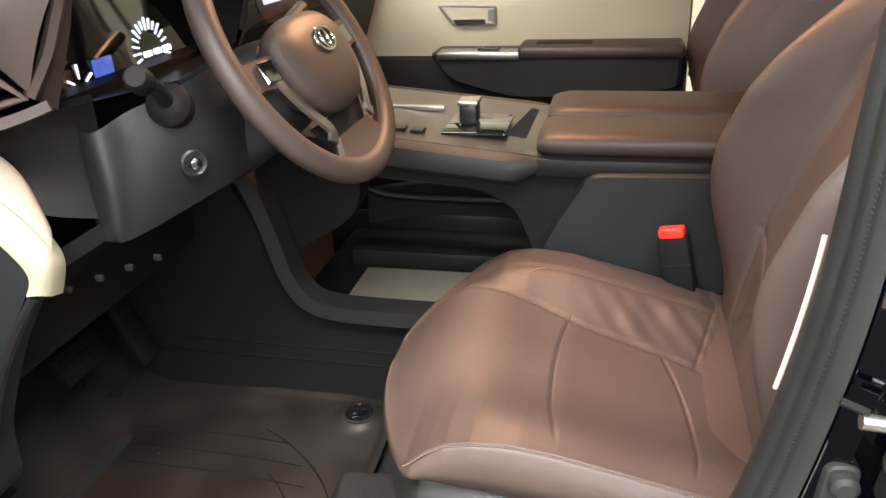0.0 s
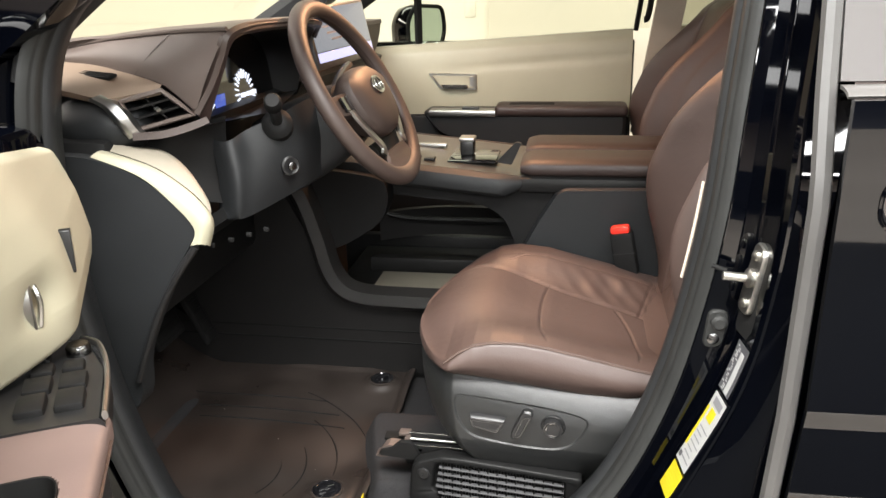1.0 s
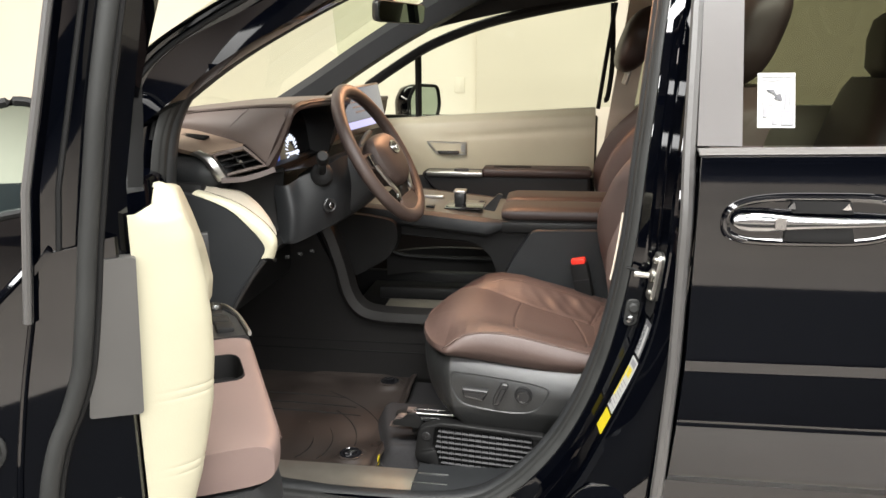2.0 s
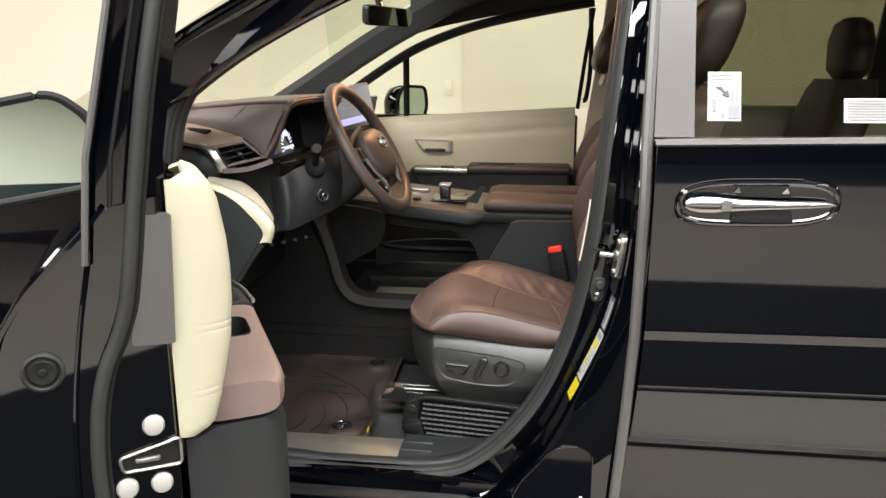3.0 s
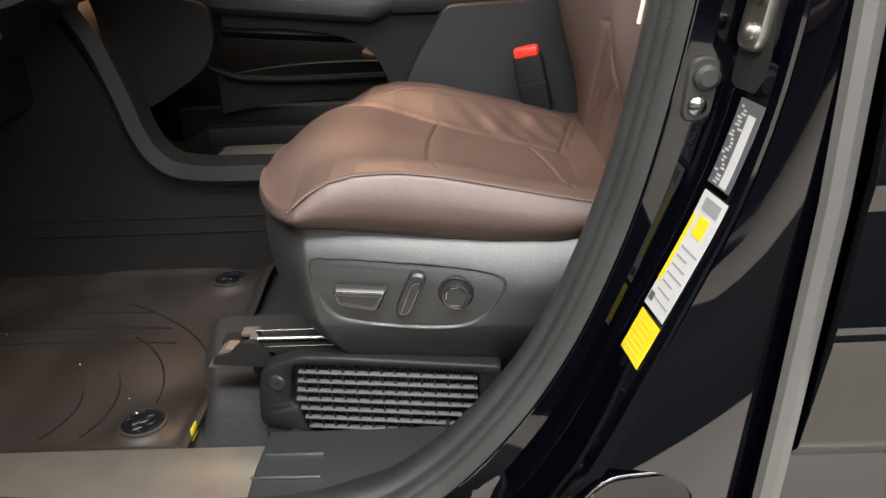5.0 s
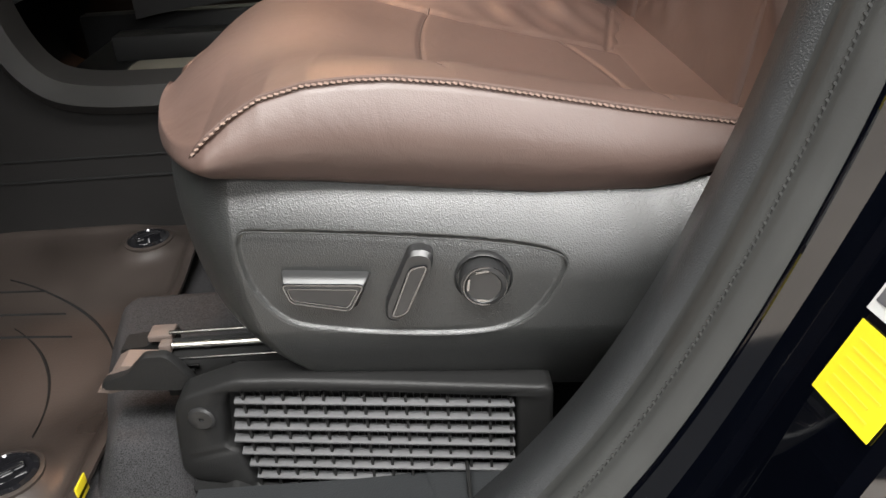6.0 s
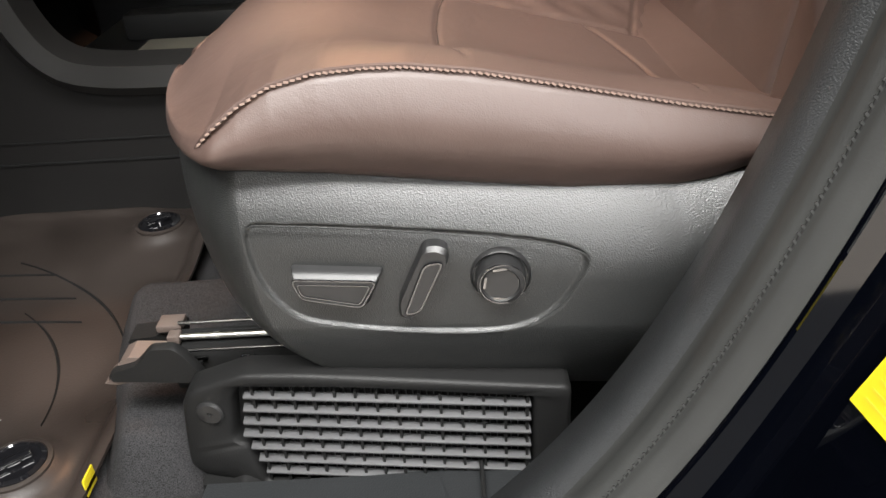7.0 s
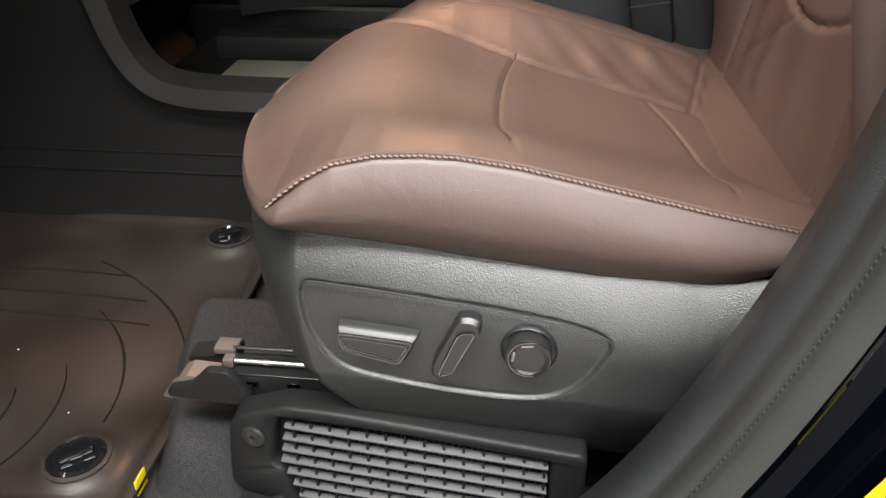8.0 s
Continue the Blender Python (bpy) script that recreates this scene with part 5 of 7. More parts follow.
def dial(y, z, r, n):
    for i in range(n):
        a = radians(-30 + 240 * i / (n - 1))
        k = 0.7 + 0.3 * ((i * 7) % 3) / 2
        m = Matrix.Translation((-0.2565 - 0.125 * (z + r * math.sin(a) - 1.042), y + r * math.cos(a), z + r * math.sin(a))) @ Matrix.Rotation(a, 4, "X")
        part("dial_mark", box(-0.0015, 0.0015, -0.009 * k, 0.009 * k, -0.0013, 0.0013, 0.0006, m=m), GAUGE, cl, "glowing white dial mark")


dial(0.622, 1.077, 0.036, 17)
dial(0.458, 1.060, 0.020, 5)
part("display", box(-0.262, -0.258, 0.488, 0.526, 1.066, 1.088, 0.001), GAUGE_BLUE, cl, "small blue lit display")
for y in (0.60, 0.625, 0.65):
    part("telltale", box(-0.2615, -0.2565, y, y + 0.016, 1.070, 1.078, 0.001), GAUGE, cl)

# deck with the side defroster slot
DECKF = smooth_path([(-0.47, 0.285, 1.130), (-0.40, 0.270, 1.125), (-0.337, 0.266, 1.114), (-0.29, 0.279, 1.119), (-0.250, 0.287, 1.127)], 6)
DECKB = smooth_path([(-0.47, 0.375, 1.160), (-0.40, 0.362, 1.155), (-0.33, 0.342, 1.143), (-0.29, 0.328, 1.135), (-0.256, 0.315, 1.127)], 6)
part("vent_deck", span(DECKB, DECKF, 6, (0, 0, 0.004), (0, 0.006, -0.010)), material("tan_vinyl", (0.20, 0.145, 0.105), 0.5, bump=0.2, scale=900, kind="grain", vary=0.06, vscale=12), dash, "tan deck above the vent")
sl = Matrix.Translation((-0.374, 0.322, 1.1425)) @ Matrix.Rotation(radians(-16), 4, "Z") @ Matrix.Rotation(radians(14), 4, "X") @ Matrix.Rotation(radians(3), 4, "Y")
part("defrost_slot", box(-0.034, 0.034, -0.009, 0.009, -0.002, 0.0030, 0.0012, m=sl), RUBBER_DARK, dash, "dark side defroster slot")
for i in range(3):
    part("slot_fin", box(-0.032, 0.032, -0.006 + 0.005 * i, -0.0045 + 0.005 * i, 0.002, 0.0045, m=sl), PLASTIC, dash)

# side vent
sv = thing("air_vent", "black slatted air vent framed in brown with a silver edge", "air vent")
VF = [Vector(p) for p in ((-0.311, 0.268, 1.108), (-0.247, 0.284, 1.124), (-0.209, 0.304, 1.085), (-0.292, 0.284, 1.064))]
VIN = Vector((-0.030, 0.040, 0.0))


def vq(s, t, d=0.0):
    """A point of the vent: s along, t down, d inwards."""
    return VF[0].lerp(VF[1], s).lerp(VF[3].lerp(VF[2], s), t) + VIN * d


part("frame", tube([VF[0].lerp(VF[1], 0.06), VF[0].lerp(VF[1], 0.5), VF[1], VF[1].lerp(VF[2], 0.5), VF[2], VF[2].lerp(VF[3], 0.5), VF[3], VF[3].lerp(VF[0], 0.5)], 0.0042, 6, up=(0.3, -0.9, 0.2), closed=True), DASH_TOP, sv, "brown vent frame")
part("cavity", skin_rows([[vq(0, 0), vq(1, 0), vq(1, 1), vq(0, 1)], [vq(0.08, 0.08, 1), vq(0.92, 0.08, 1), vq(0.92, 0.92, 1), vq(0.08, 0.92, 1)], [vq(0.49, 0.49, 1.05), vq(0.51, 0.49, 1.05), vq(0.51, 0.51, 1.05), vq(0.49, 0.51, 1.05)]], cap=False), RUBBER_DARK, sv, "dark vent cavity")
for t in (0.36, 0.68):
    part("slat", skin_rows([[vq(s, t - 0.05, 0.10), vq(s, t + 0.02, 0.10), vq(s, t + 0.05, 0.55), vq(s, t - 0.02, 0.55)] for s in (0.02, 0.5, 0.96)]), PLASTIC_SMOOTH, sv)
part("divider", skin_rows([[vq(0.55, t, 0.15), vq(0.58, t, 0.15), vq(0.58, t, 0.7), vq(0.55, t, 0.7)] for t in (0.05, 0.95)]), PLASTIC_SMOOTH, sv)
part("tab", skin_rows([[vq(s, 0.50, -0.05), vq(s, 0.62, -0.05), vq(s, 0.62, 0.3), vq(s, 0.50, 0.3)] for s in (0.52, 0.62)]), SATIN, sv, "small satin tab")
SIL = smooth_path([(-0.352, 0.264, 1.115), (-0.325, 0.256, 1.105), (-0.308, 0.254, 1.088), (-0.299, 0.258, 1.070), (-0.293, 0.266, 1.055)], 6)
part("silver_edge", span([p + Vector((-0.010, 0.004, -0.004)) for p in SIL], [p + Vector((0.010, 0.006, 0.004)) for p in SIL], 4, (0.0, -0.006, 0.0), (0, 0.015, 0)), SATIN, sv, "satin silver vent edge")
LIP = smooth_path([(-0.294, 0.268, 1.055), (-0.253, 0.283, 1.056), (-0.222, 0.303, 1.063), (-0.194, 0.320, 1.073)], 6)
part("lower_lip", sweep(LIP, [(-0.006, -0.006), (-0.007, 0.005), (0.004, 0.007), (0.006, -0.006)], up=(0.3, -0.9, 0)), LEATHER_WHEEL, sv, "brown lower lip")

# rounded black end, recess below the vent, dash core
rows = []
for t in np.linspace(-1, 1, 18):
    r = math.sqrt(max(0.015, 1 - abs(t) ** 2.6))
    rows.append([Vector((-0.368 + 0.084 * t, 0.315 + 0.062 * r * math.cos(a), 1.066 + 0.048 * r * math.sin(a))) for a in np.linspace(0, 2 * math.pi, 25)[:-1]])
part("end_cap", skin_rows(rows), TRIM_GREY, dash, "rounded black dash end")
part("recess", span(smooth_path([(-0.34, 0.285, 1.060), (-0.27, 0.312, 1.060), (-0.20, 0.395, 1.068)], 4), smooth_path([(-0.30, 0.300, 0.985), (-0.25, 0.325, 0.945), (-0.195, 0.392, 0.915)], 4), 5, (-0.012, 0.012, 0)), PLASTIC, dash, "dark recess below the vent")
part("middle", sheet(lambda u, v: Vector((-0.245 - 0.055 * u, 0.36 + 1.31 * v, 1.060 - 0.15 * u)), 6, 20, 0.02), PLASTIC, dash, "dark middle dash panel")
part("core", box(-0.92, -0.325, 0.24, 1.70, 0.72, 1.055, 0.02), PLASTIC, dash)
part("under_dash", sheet(lambda u, v: Vector((-0.20 - 0.27 * u, 0.24 + 0.50 * v, 0.900 - 0.20 * u)), 6, 8, 0.02), PLASTIC, dash, "black knee panel underside")

# end panel towards the door: slate field with cream border
ep = thing("dash_end_panel", "slate grey dash end panel with a cream border", "trim panel")
END = smooth_path([(-0.46, 1.038, 0), (-0.40, 1.036, 0), (-0.342, 1.031, 0), (-0.268, 1.004, 0), (-0.221, 0.966, 0), (-0.189, 0.926, 0), (-0.198, 0.899, 0), (-0.226, 0.857, 0), (-0.262, 0.80, 0), (-0.31, 0.70, 0), (-0.34, 0.60, 0), (-0.50, 0.60, 0)], 5)
part("field", plate([Vector((p.x, p.y)) for p in END], 0.221, 0.26, 0.004), TRIM_GREY, ep, "slate grey end panel")
CI = smooth_path([(-0.342, 0.222, 1.033), (-0.268, 0.220, 1.006), (-0.221, 0.219, 0.968), (-0.188, 0.219, 0.926), (-0.197, 0.219, 0.898)], 8)
CO = smooth_path([(-0.336, 0.250, 1.038), (-0.262, 0.246, 1.016), (-0.214, 0.241, 0.990), (-0.178, 0.236, 0.960), (-0.163, 0.231, 0.934), (-0.172, 0.226, 0.897)], 6)
n = len(CI)
CO = [CO[min(len(CO) - 1, round(i * (len(CO) - 1) / (n - 1)))] for i in range(n)]
part("border", span(CI, CO, 6, (0.004, -0.006, 0.004), (-0.012, 0.03, -0.012)), CREAM, ep, "cream padded border", sharp=60)
TP = smooth_path([(-0.325, 0.285, 1.036), (-0.272, 0.300, 1.030), (-0.226, 0.290, 1.004), (-0.192, 0.270, 0.962)], 6)
m = len(TP)
TI = [CO[round(i * (n * 0.72) / (m - 1))] + Vector((0, 0.003, 0)) for i in range(m)]
part("inner_pad", span(TI, TP, 5, (0.004, 0, 0.006), (-0.02, 0.02, -0.03)), TAUPE_VINYL, ep, "taupe pad beside the border", sharp=60)
for i in range(4):
    part("button", box(-0.190 + 0.018 * i, -0.180 + 0.018 * i, 0.262 + 0.03 * i, 0.268 + 0.03 * i, 0.880, 0.888, 0.002), RUBBER_DARK, ep)
part("door_lip", tube(smooth_path([(-0.19, 0.222, 0.896), (-0.225, 0.220, 0.850), (-0.27, 0.218, 0.775), (-0.32, 0.216, 0.66)], 6), 0.006, 8), PLASTIC_SMOOTH, ep)

# knee panel with key cylinder
kp = thing("knee_panel", "slate grey knee panel with a round key cylinder", "trim panel")
KT = smooth_path([(-0.232, 0.392, 1.030), (-0.190, 0.368, 1.030), (-0.168, 0.405, 1.044), (-0.125, 0.430, 1.062), (-0.095, 0.500, 1.080), (-0.100, 0.62, 1.075), (-0.20, 0.74, 1.03)], 6)
KB = smooth_path([(-0.226, 0.380, 0.905), (-0.184, 0.354, 0.902), (-0.168, 0.372, 0.900), (-0.130, 0.440, 0.915), (-0.090, 0.520, 0.935), (-0.11, 0.64, 0.93), (-0.20, 0.74, 0.90)], 6)
part("cover", span(KT, KB, 8, (0.012, -0.008, 0), (-0.05, 0.02, -0.01)), TRIM_GREY, kp, "slate grey knee cover", sharp=60)
part("key_bezel", lathe([(0.017, -0.01), (0.017, 0.002), (0.014, 0.004), (0.010, 0.002), (0.0, 0.002)], (-0.108, 0.432, 0.976), (0.72, -0.68, 0.10), 24), PLASTIC_SMOOTH, kp)
part("key_cylinder", lathe([(0.007, 0.0), (0.007, 0.005), (0.005, 0.006), (0.0, 0.006)], (-0.105, 0.429, 0.976), (0.72, -0.68, 0.10), 20), GUNMETAL, kp, "dark metal key cylinder")

# steering column, stalk and wheel
WC, WN = Vector((-0.022, 0.590, 1.080)), Vector((0.865, -0.045, 0.50)).normalized()
WU = Vector((-WN.z, 0, WN.x)).normalized()
WS = WU.cross(WN)


def wheel_pt(a, b, h=0.0):
    """A point of the wheel: a to the car's right, b up its plane, h towards the driver."""
    return WC + WS * a + WU * b + WN * h


column = thing("steering_column", "slate grey steering column shroud with a dark stalk", "steering column")
rows = []
for h, r, q in ((-0.03, 0.060, 0.055), (-0.06, 0.072, 0.066), (-0.10, 0.080, 0.074), (-0.15, 0.084, 0.078), (-0.20, 0.085, 0.078)):
    rows.append([wheel_pt(r * math.copysign(abs(math.cos(a)) ** 0.6, math.cos(a)), q * math.copysign(abs(math.sin(a)) ** 0.6, math.sin(a)) - 0.02, h) for a in np.linspace(0, 2 * math.pi, 29)[:-1]])
part("shroud", skin_rows(rows), TRIM_GREY, column)
KN = Vector((-0.092, 0.340, 1.092))
BT = Vector((-0.122, 0.425, 1.048))
part("stalk", tube(smooth_path([BT, BT.lerp(KN, 0.5) + Vector((0, 0, 0.006)), KN], 6), 0.0095, 10, up=(0.3, 0.2, 1)), PLASTIC_SMOOTH, column, "black control stalk")
part("stalk_knob", lathe([(0.010, -0.004), (0.0140, 0.004), (0.0140, 0.024), (0.0105, 0.030)], KN, KN - BT, 20), RUBBER_DARK, column, "black stalk knob")
part("stalk_boot", lathe([(0.026, -0.015), (0.026, 0.006), (0.020, 0.014), (0.012, 0.018)], BT, KN - BT, 20), RUBBER_DARK, column)
part("wiper_stalk", tube(smooth_path([wheel_pt(0.06, 0.02, -0.08), wheel_pt(0.14, 0.05, -0.07), wheel_pt(0.20, 0.065, -0.06)], 6), 0.010, 10, up=(0.3, 0.2, 1)), PLASTIC_SMOOTH, column)

wheel = thing("steering_wheel", "brown leather steering wheel with silver spoke trim", "steering wheel")
R = 0.1735
rim = [wheel_pt(R * math.cos(a), R * math.sin(a)) for a in np.linspace(0, 2 * math.pi, 97)[:-1]]
part("rim", sweep(rim, ring(0.0175, 14, 0.88), up=WN, closed=True), LEATHER_WHEEL, wheel, "brown leather rim")
seam = [wheel_pt((R - 0.0172) * math.cos(a), (R - 0.0172) * math.sin(a), 0.002) for a in np.linspace(0, 2 * math.pi, 97)[:-1]]
part("rim_seam", tube(seam, 0.0014, 5, up=WN, closed=True), LEATHER_DARK, wheel)
rows = []
for h, k in ((-0.03, 0.72), (-0.005, 0.97), (0.010, 1.0), (0.022, 0.95), (0.031, 0.80), (0.036, 0.55), (0.038, 0.25)):
    rows.append([wheel_pt(0.092 * k * math.copysign(abs(math.cos(a)) ** 0.8, math.cos(a)) * (1 + 0.16 * math.sin(a)), 0.069 * k * math.copysign(abs(math.sin(a)) ** 0.75, math.sin(a)) - 0.024, h) for a in np.linspace(0, 2 * math.pi, 49)[:-1]])
hub = part("hub", skin_rows(rows), LEATHER_WHEEL, wheel, "brown padded hub")
emb = [wheel_pt(0.024 * math.cos(a), 0.016 * math.sin(a) - 0.004, 0.0395) for a in np.linspace(0, 2 * math.pi, 33)[:-1]]
part("emblem", join(tube(emb, 0.0024, 6, up=WN, closed=True), tube([wheel_pt(0.009 * math.cos(a), 0.014 * math.sin(a) - 0.004, 0.0395) for a in np.linspace(0, 2 * math.pi, 25)[:-1]], 0.0020, 6, up=WN, closed=True)), CHROME, hub, "plain chrome oval emblem")
for sgn in (-1, 1):
    sp = part("spoke", skin_rows([[wheel_pt(sgn * a, b + db * w, h + dh) for db, dh in ((-0.026, -0.004), (-0.022, 0.006), (0.022, 0.006), (0.026, -0.004), (0.0, -0.012))] for a, b, h, w in ((0.070, -0.016, 0.006, 1.1), (0.105, -0.010, 0.004, 0.9), (0.140, -0.006, 0.0, 0.8), (0.168, -0.004, 0.0, 0.9))]), LEATHER_WHEEL, wheel, "brown spoke with switches")
    part("switch_pad", skin_rows([[wheel_pt(sgn * a, b, 0.0105) for a, b in ((0.096, 0.006), (0.132, 0.008), (0.134, -0.020), (0.100, -0.024))], [wheel_pt(sgn * a, b, 0.0135) for a, b in ((0.098, 0.004), (0.130, 0.006), (0.132, -0.018), (0.102, -0.022))]]), PIANO, sp, "black switch pad")
    part("spoke_trim", sweep(smooth_path([wheel_pt(sgn * 0.112, -0.002, 0.008), wheel_pt(sgn * 0.104, -0.038, 0.010), wheel_pt(sgn * 0.084, -0.076, 0.010), wheel_pt(sgn * 0.064, -0.104, 0.008), wheel_pt(sgn * 0.072, -0.118, 0.005)], 5), [(-0.008, -0.002), (-0.007, 0.003), (0.007, 0.003), (0.008, -0.002)], up=WN), SATIN, wheel, "satin silver trim")
part("lower_spoke", skin_rows([[wheel_pt(sx * w, b, h) for sx, h in ((-1, 0.002), (-0.9, 0.007), (0.9, 0.007), (1, 0.002), (0.9, -0.008), (-0.9, -0.008))] for b, w in ((-0.118, 0.058), (-0.128, 0.066), (-0.145, 0.078), (-0.166, 0.088))]), LEATHER_WHEEL, wheel, "brown lower spoke")
part("spoke_gap", skin_rows([[wheel_pt(sx * w, b, h) for sx, h in ((-1, -0.004), (1, -0.004), (1, -0.010), (-1, -0.010))] for b, w in ((-0.09, 0.08), (-0.122, 0.06))]), RUBBER_DARK, wheel)

# centre screen
scr = thing("centre_screen", "lit centre touch screen in a silver-edged frame", "screen")
ms = Matrix.Translation((-0.142, 0.900, 1.172)) @ Matrix.Rotation(radians(-12), 4, "Y") @ Matrix.Rotation(radians(-14), 4, "Z")
part("frame", box(-0.012, 0.0, -0.125, 0.125, -0.066, 0.064, 0.005, m=ms), SATIN, scr, "silver-edged frame")
part("display", box(0.0, 0.0015, -0.117, 0.117, -0.030, 0.058, 0.0005, m=ms), SCREEN, scr, "pale lit display")
part("display_band", box(0.0, 0.0018, -0.117, 0.117, -0.052, -0.032, 0.0005, m=ms), glow("lilac_band", (0.62, 0.60, 0.95), 0.9), scr, "lilac lit band")
for i in range(5):
    part("screen_line", box(0.0012, 0.0022, -0.10 + 0.012 * i, -0.02 + 0.015 * i, 0.046 - 0.014 * i, 0.050 - 0.014 * i, m=ms), INK_PALE, scr)

# ---- centre console ----
con = thing("centre_console", "dark bridge console with a taupe shifter deck", "console")
def deck(u, v):
    x = -0.24 + 0.52 * u
    return Vector((x, 0.815 + 0.32 * v, 0.918 - 0.105 * (x + 0.17) * (x > -0.17) - 0.0 + 0.003 * math.sin(math.pi * v)))


part("deck", sheet(deck, 14, 8, 0.010), TAUPE, con, "taupe console deck")
RAILP = [(0.004, -0.038), (-0.012, -0.034), (-0.021, -0.025), (-0.024, -0.008), (-0.018, 0.006), (-0.008, 0.012), (0.004, 0.014), (0.012, 0.008), (0.012, -0.038)]
def rail_rows(y, s):
    rows = []
    for x in np.linspace(-0.26, 0.268, 28):
        zc = 0.905 - 0.105 * max(0, x + 0.17)
        k = 1 - 0.55 * smoothstep(0.215, 0.268, x) ** 2
        rows.append([Vector((x, y + s * (0.012 + (a - 0.012) * k), zc + 0.008 + (b - 0.008) * k)) for a, b in RAILP])
    return skin_rows(rows)


part("side_rail", rail_rows(0.805, 1), TRIM_GREY, con, "slate grey console side rail")
part("side_rail", rail_rows(1.150, -1), TRIM_GREY, con)
part("bridge_underside", sheet(lambda u, v: Vector((-0.26 + 0.54 * u, 0.846 + 0.314 * v, 0.858 - 0.045 * u - 0.03 * math.sin(math.pi * v))), 10, 8, 0.02), PLASTIC, con, "dark bridge underside")
part("side_skirt", plate([(p.x, p.y) for p in smooth_path([(-0.06, 0.872, 0), (0.10, 0.866, 0), (0.262, 0.850, 0), (0.345, 0.846, 0), (0.330, 0.74, 0), (0.275, 0.66, 0), (0.252, 0.72, 0), (0.225, 0.775, 0), (0.17, 0.806, 0), (0.08, 0.822, 0), (-0.03, 0.832, 0)], 5, True)], 0.822, 0.850, 0.006), RUBBER_DARK, con, "curved dark skirt under the deck")

# shifter and switches on the deck
part("shift_well", box(0.095, 0.205, 0.86, 0.985, 0.8885, 0.8955, 0.004), PIANO, con, "piano black shifter well")
shf = part("shifter", box(0.118, 0.150, 0.905, 0.945, 0.895, 0.930, 0.006), PLASTIC_SMOOTH, con, "short black shifter")
part("shifter_top", box(0.116, 0.152, 0.903, 0.947, 0.9285, 0.9370, 0.003), SATIN, shf, "satin silver cap")
part("cup_flap", plate(rounded([(0.205, 0.892), (0.240, 0.886), (0.262, 0.935), (0.250, 0.938)], 0.004), 0.86, 0.868, 0.001), PLASTIC_SMOOTH, con, "raised black flap")
for i, x in enumerate((-0.02, 0.012, 0.044)):
    part("deck_button", box(x, x + 0.024, 0.85, 0.875, 0.902 - 0.0034 * i, 0.9085 - 0.0034 * i, 0.002), PLASTIC_SMOOTH, con)
part("start_button", box(-0.04, -0.02, 0.89, 0.91, 0.9045, 0.9110, 0.003), RED, con, "small red lit button")
part("deck_silver", box(-0.03, 0.075, 0.985, 0.998, 0.898, 0.9085, 0.003), SATIN, con, "satin silver strip")

# knee bolster, C-shaped side frame and the open tray beneath
part("tunnel_side", sheet(lambda u, v: Vector((-0.60 + 1.10 * u, 0.755 + 0.012 * v, 0.40 + 0.19 * v)), 10, 6, 0.02), PLASTIC_BROWN, con, "brown-black tunnel side")
part("tunnel_groove", box(-0.60, 0.30, 0.7400, 0.758, 0.4940, 0.4975, 0.001), RUBBER_DARK, con, "dark shut line")
part("tunnel_groove", box(-0.60, 0.30, 0.7400, 0.758, 0.5230, 0.5255, 0.001), RUBBER_DARK, con, "dark shut line")
cf = smooth_path([(-0.253, 0.735, 0.90), (-0.213, 0.735, 0.84), (-0.183, 0.735, 0.75), (-0.163, 0.735, 0.672), (-0.133, 0.735, 0.624), (-0.083, 0.735, 0.603), (0.02, 0.735, 0.598), (0.26, 0.735, 0.598)], 6)
part("side_frame", sweep(cf, [(-0.030, -0.02), (-0.020, 0.012), (0.004, 0.018), (0.016, 0.008), (0.016, -0.02)], up=(0, -1, 0)), FRAME_WARM, con, "curved warm grey frame of the open tray")
part("frame_cheek", plate(rounded([(-0.60, 0.42), (0.42, 0.42), (0.42, 0.588), (-0.095, 0.590), (-0.150, 0.614), (-0.182, 0.660), (-0.200, 0.740), (-0.26, 0.86), (-0.60, 0.86)], 0.01), 0.742, 0.765), PLASTIC_BROWN, con, "brown-black tunnel cheek")
part("tray_floor", box(-0.18, 0.40, 0.755, 1.15, 0.578, 0.590, 0.004), PLASTIC, con, "black tray floor")
part("tray_liner", box(-0.085, 0.20, 0.765, 0.94, 0.5905, 0.5945, 0.003), BEIGE_MAT, con, "beige tray liner")
part("tray_step", box(-0.12, 0.30, 0.945, 0.99, 0.590, 0.628, 0.006), PLASTIC, con)
part("tray_back", box(-0.25, 0.40, 1.16, 1.19, 0.42, 0.62, 0.01), PLASTIC, con)
tp = part("pocket", sheet(lambda u, v: Vector((-0.13 + 0.36 * u, 1.10 + 0.02 * math.sin(math.pi * u), 0.640 + 0.075 * v - 0.02 * (1 - u) ** 3)), 12, 6, 0.02), PLASTIC_BROWN, con, "dark brown storage pocket")
part("pocket_rim", tube(smooth_path([(-0.15, 1.06, 0.735), (-0.08, 1.07, 0.700), (0.02, 1.08, 0.690), (0.22, 1.08, 0.690)], 6), 0.008, 8), PLASTIC, tp)
part("knee_bolster", skin_rows([[Vector((p.x, y, p.y)) for p in smooth_path([(-0.26, 0.885, 0), (-0.06, 0.880, 0), (-0.02, 0.845, 0), (-0.035, 0.785, 0), (-0.085, 0.745, 0), (-0.165, 0.710, 0), (-0.24, 0.75, 0)], 4, True)] for y in (0.758, 0.763, 0.81)]), PLASTIC, con, "black padded knee bolster")

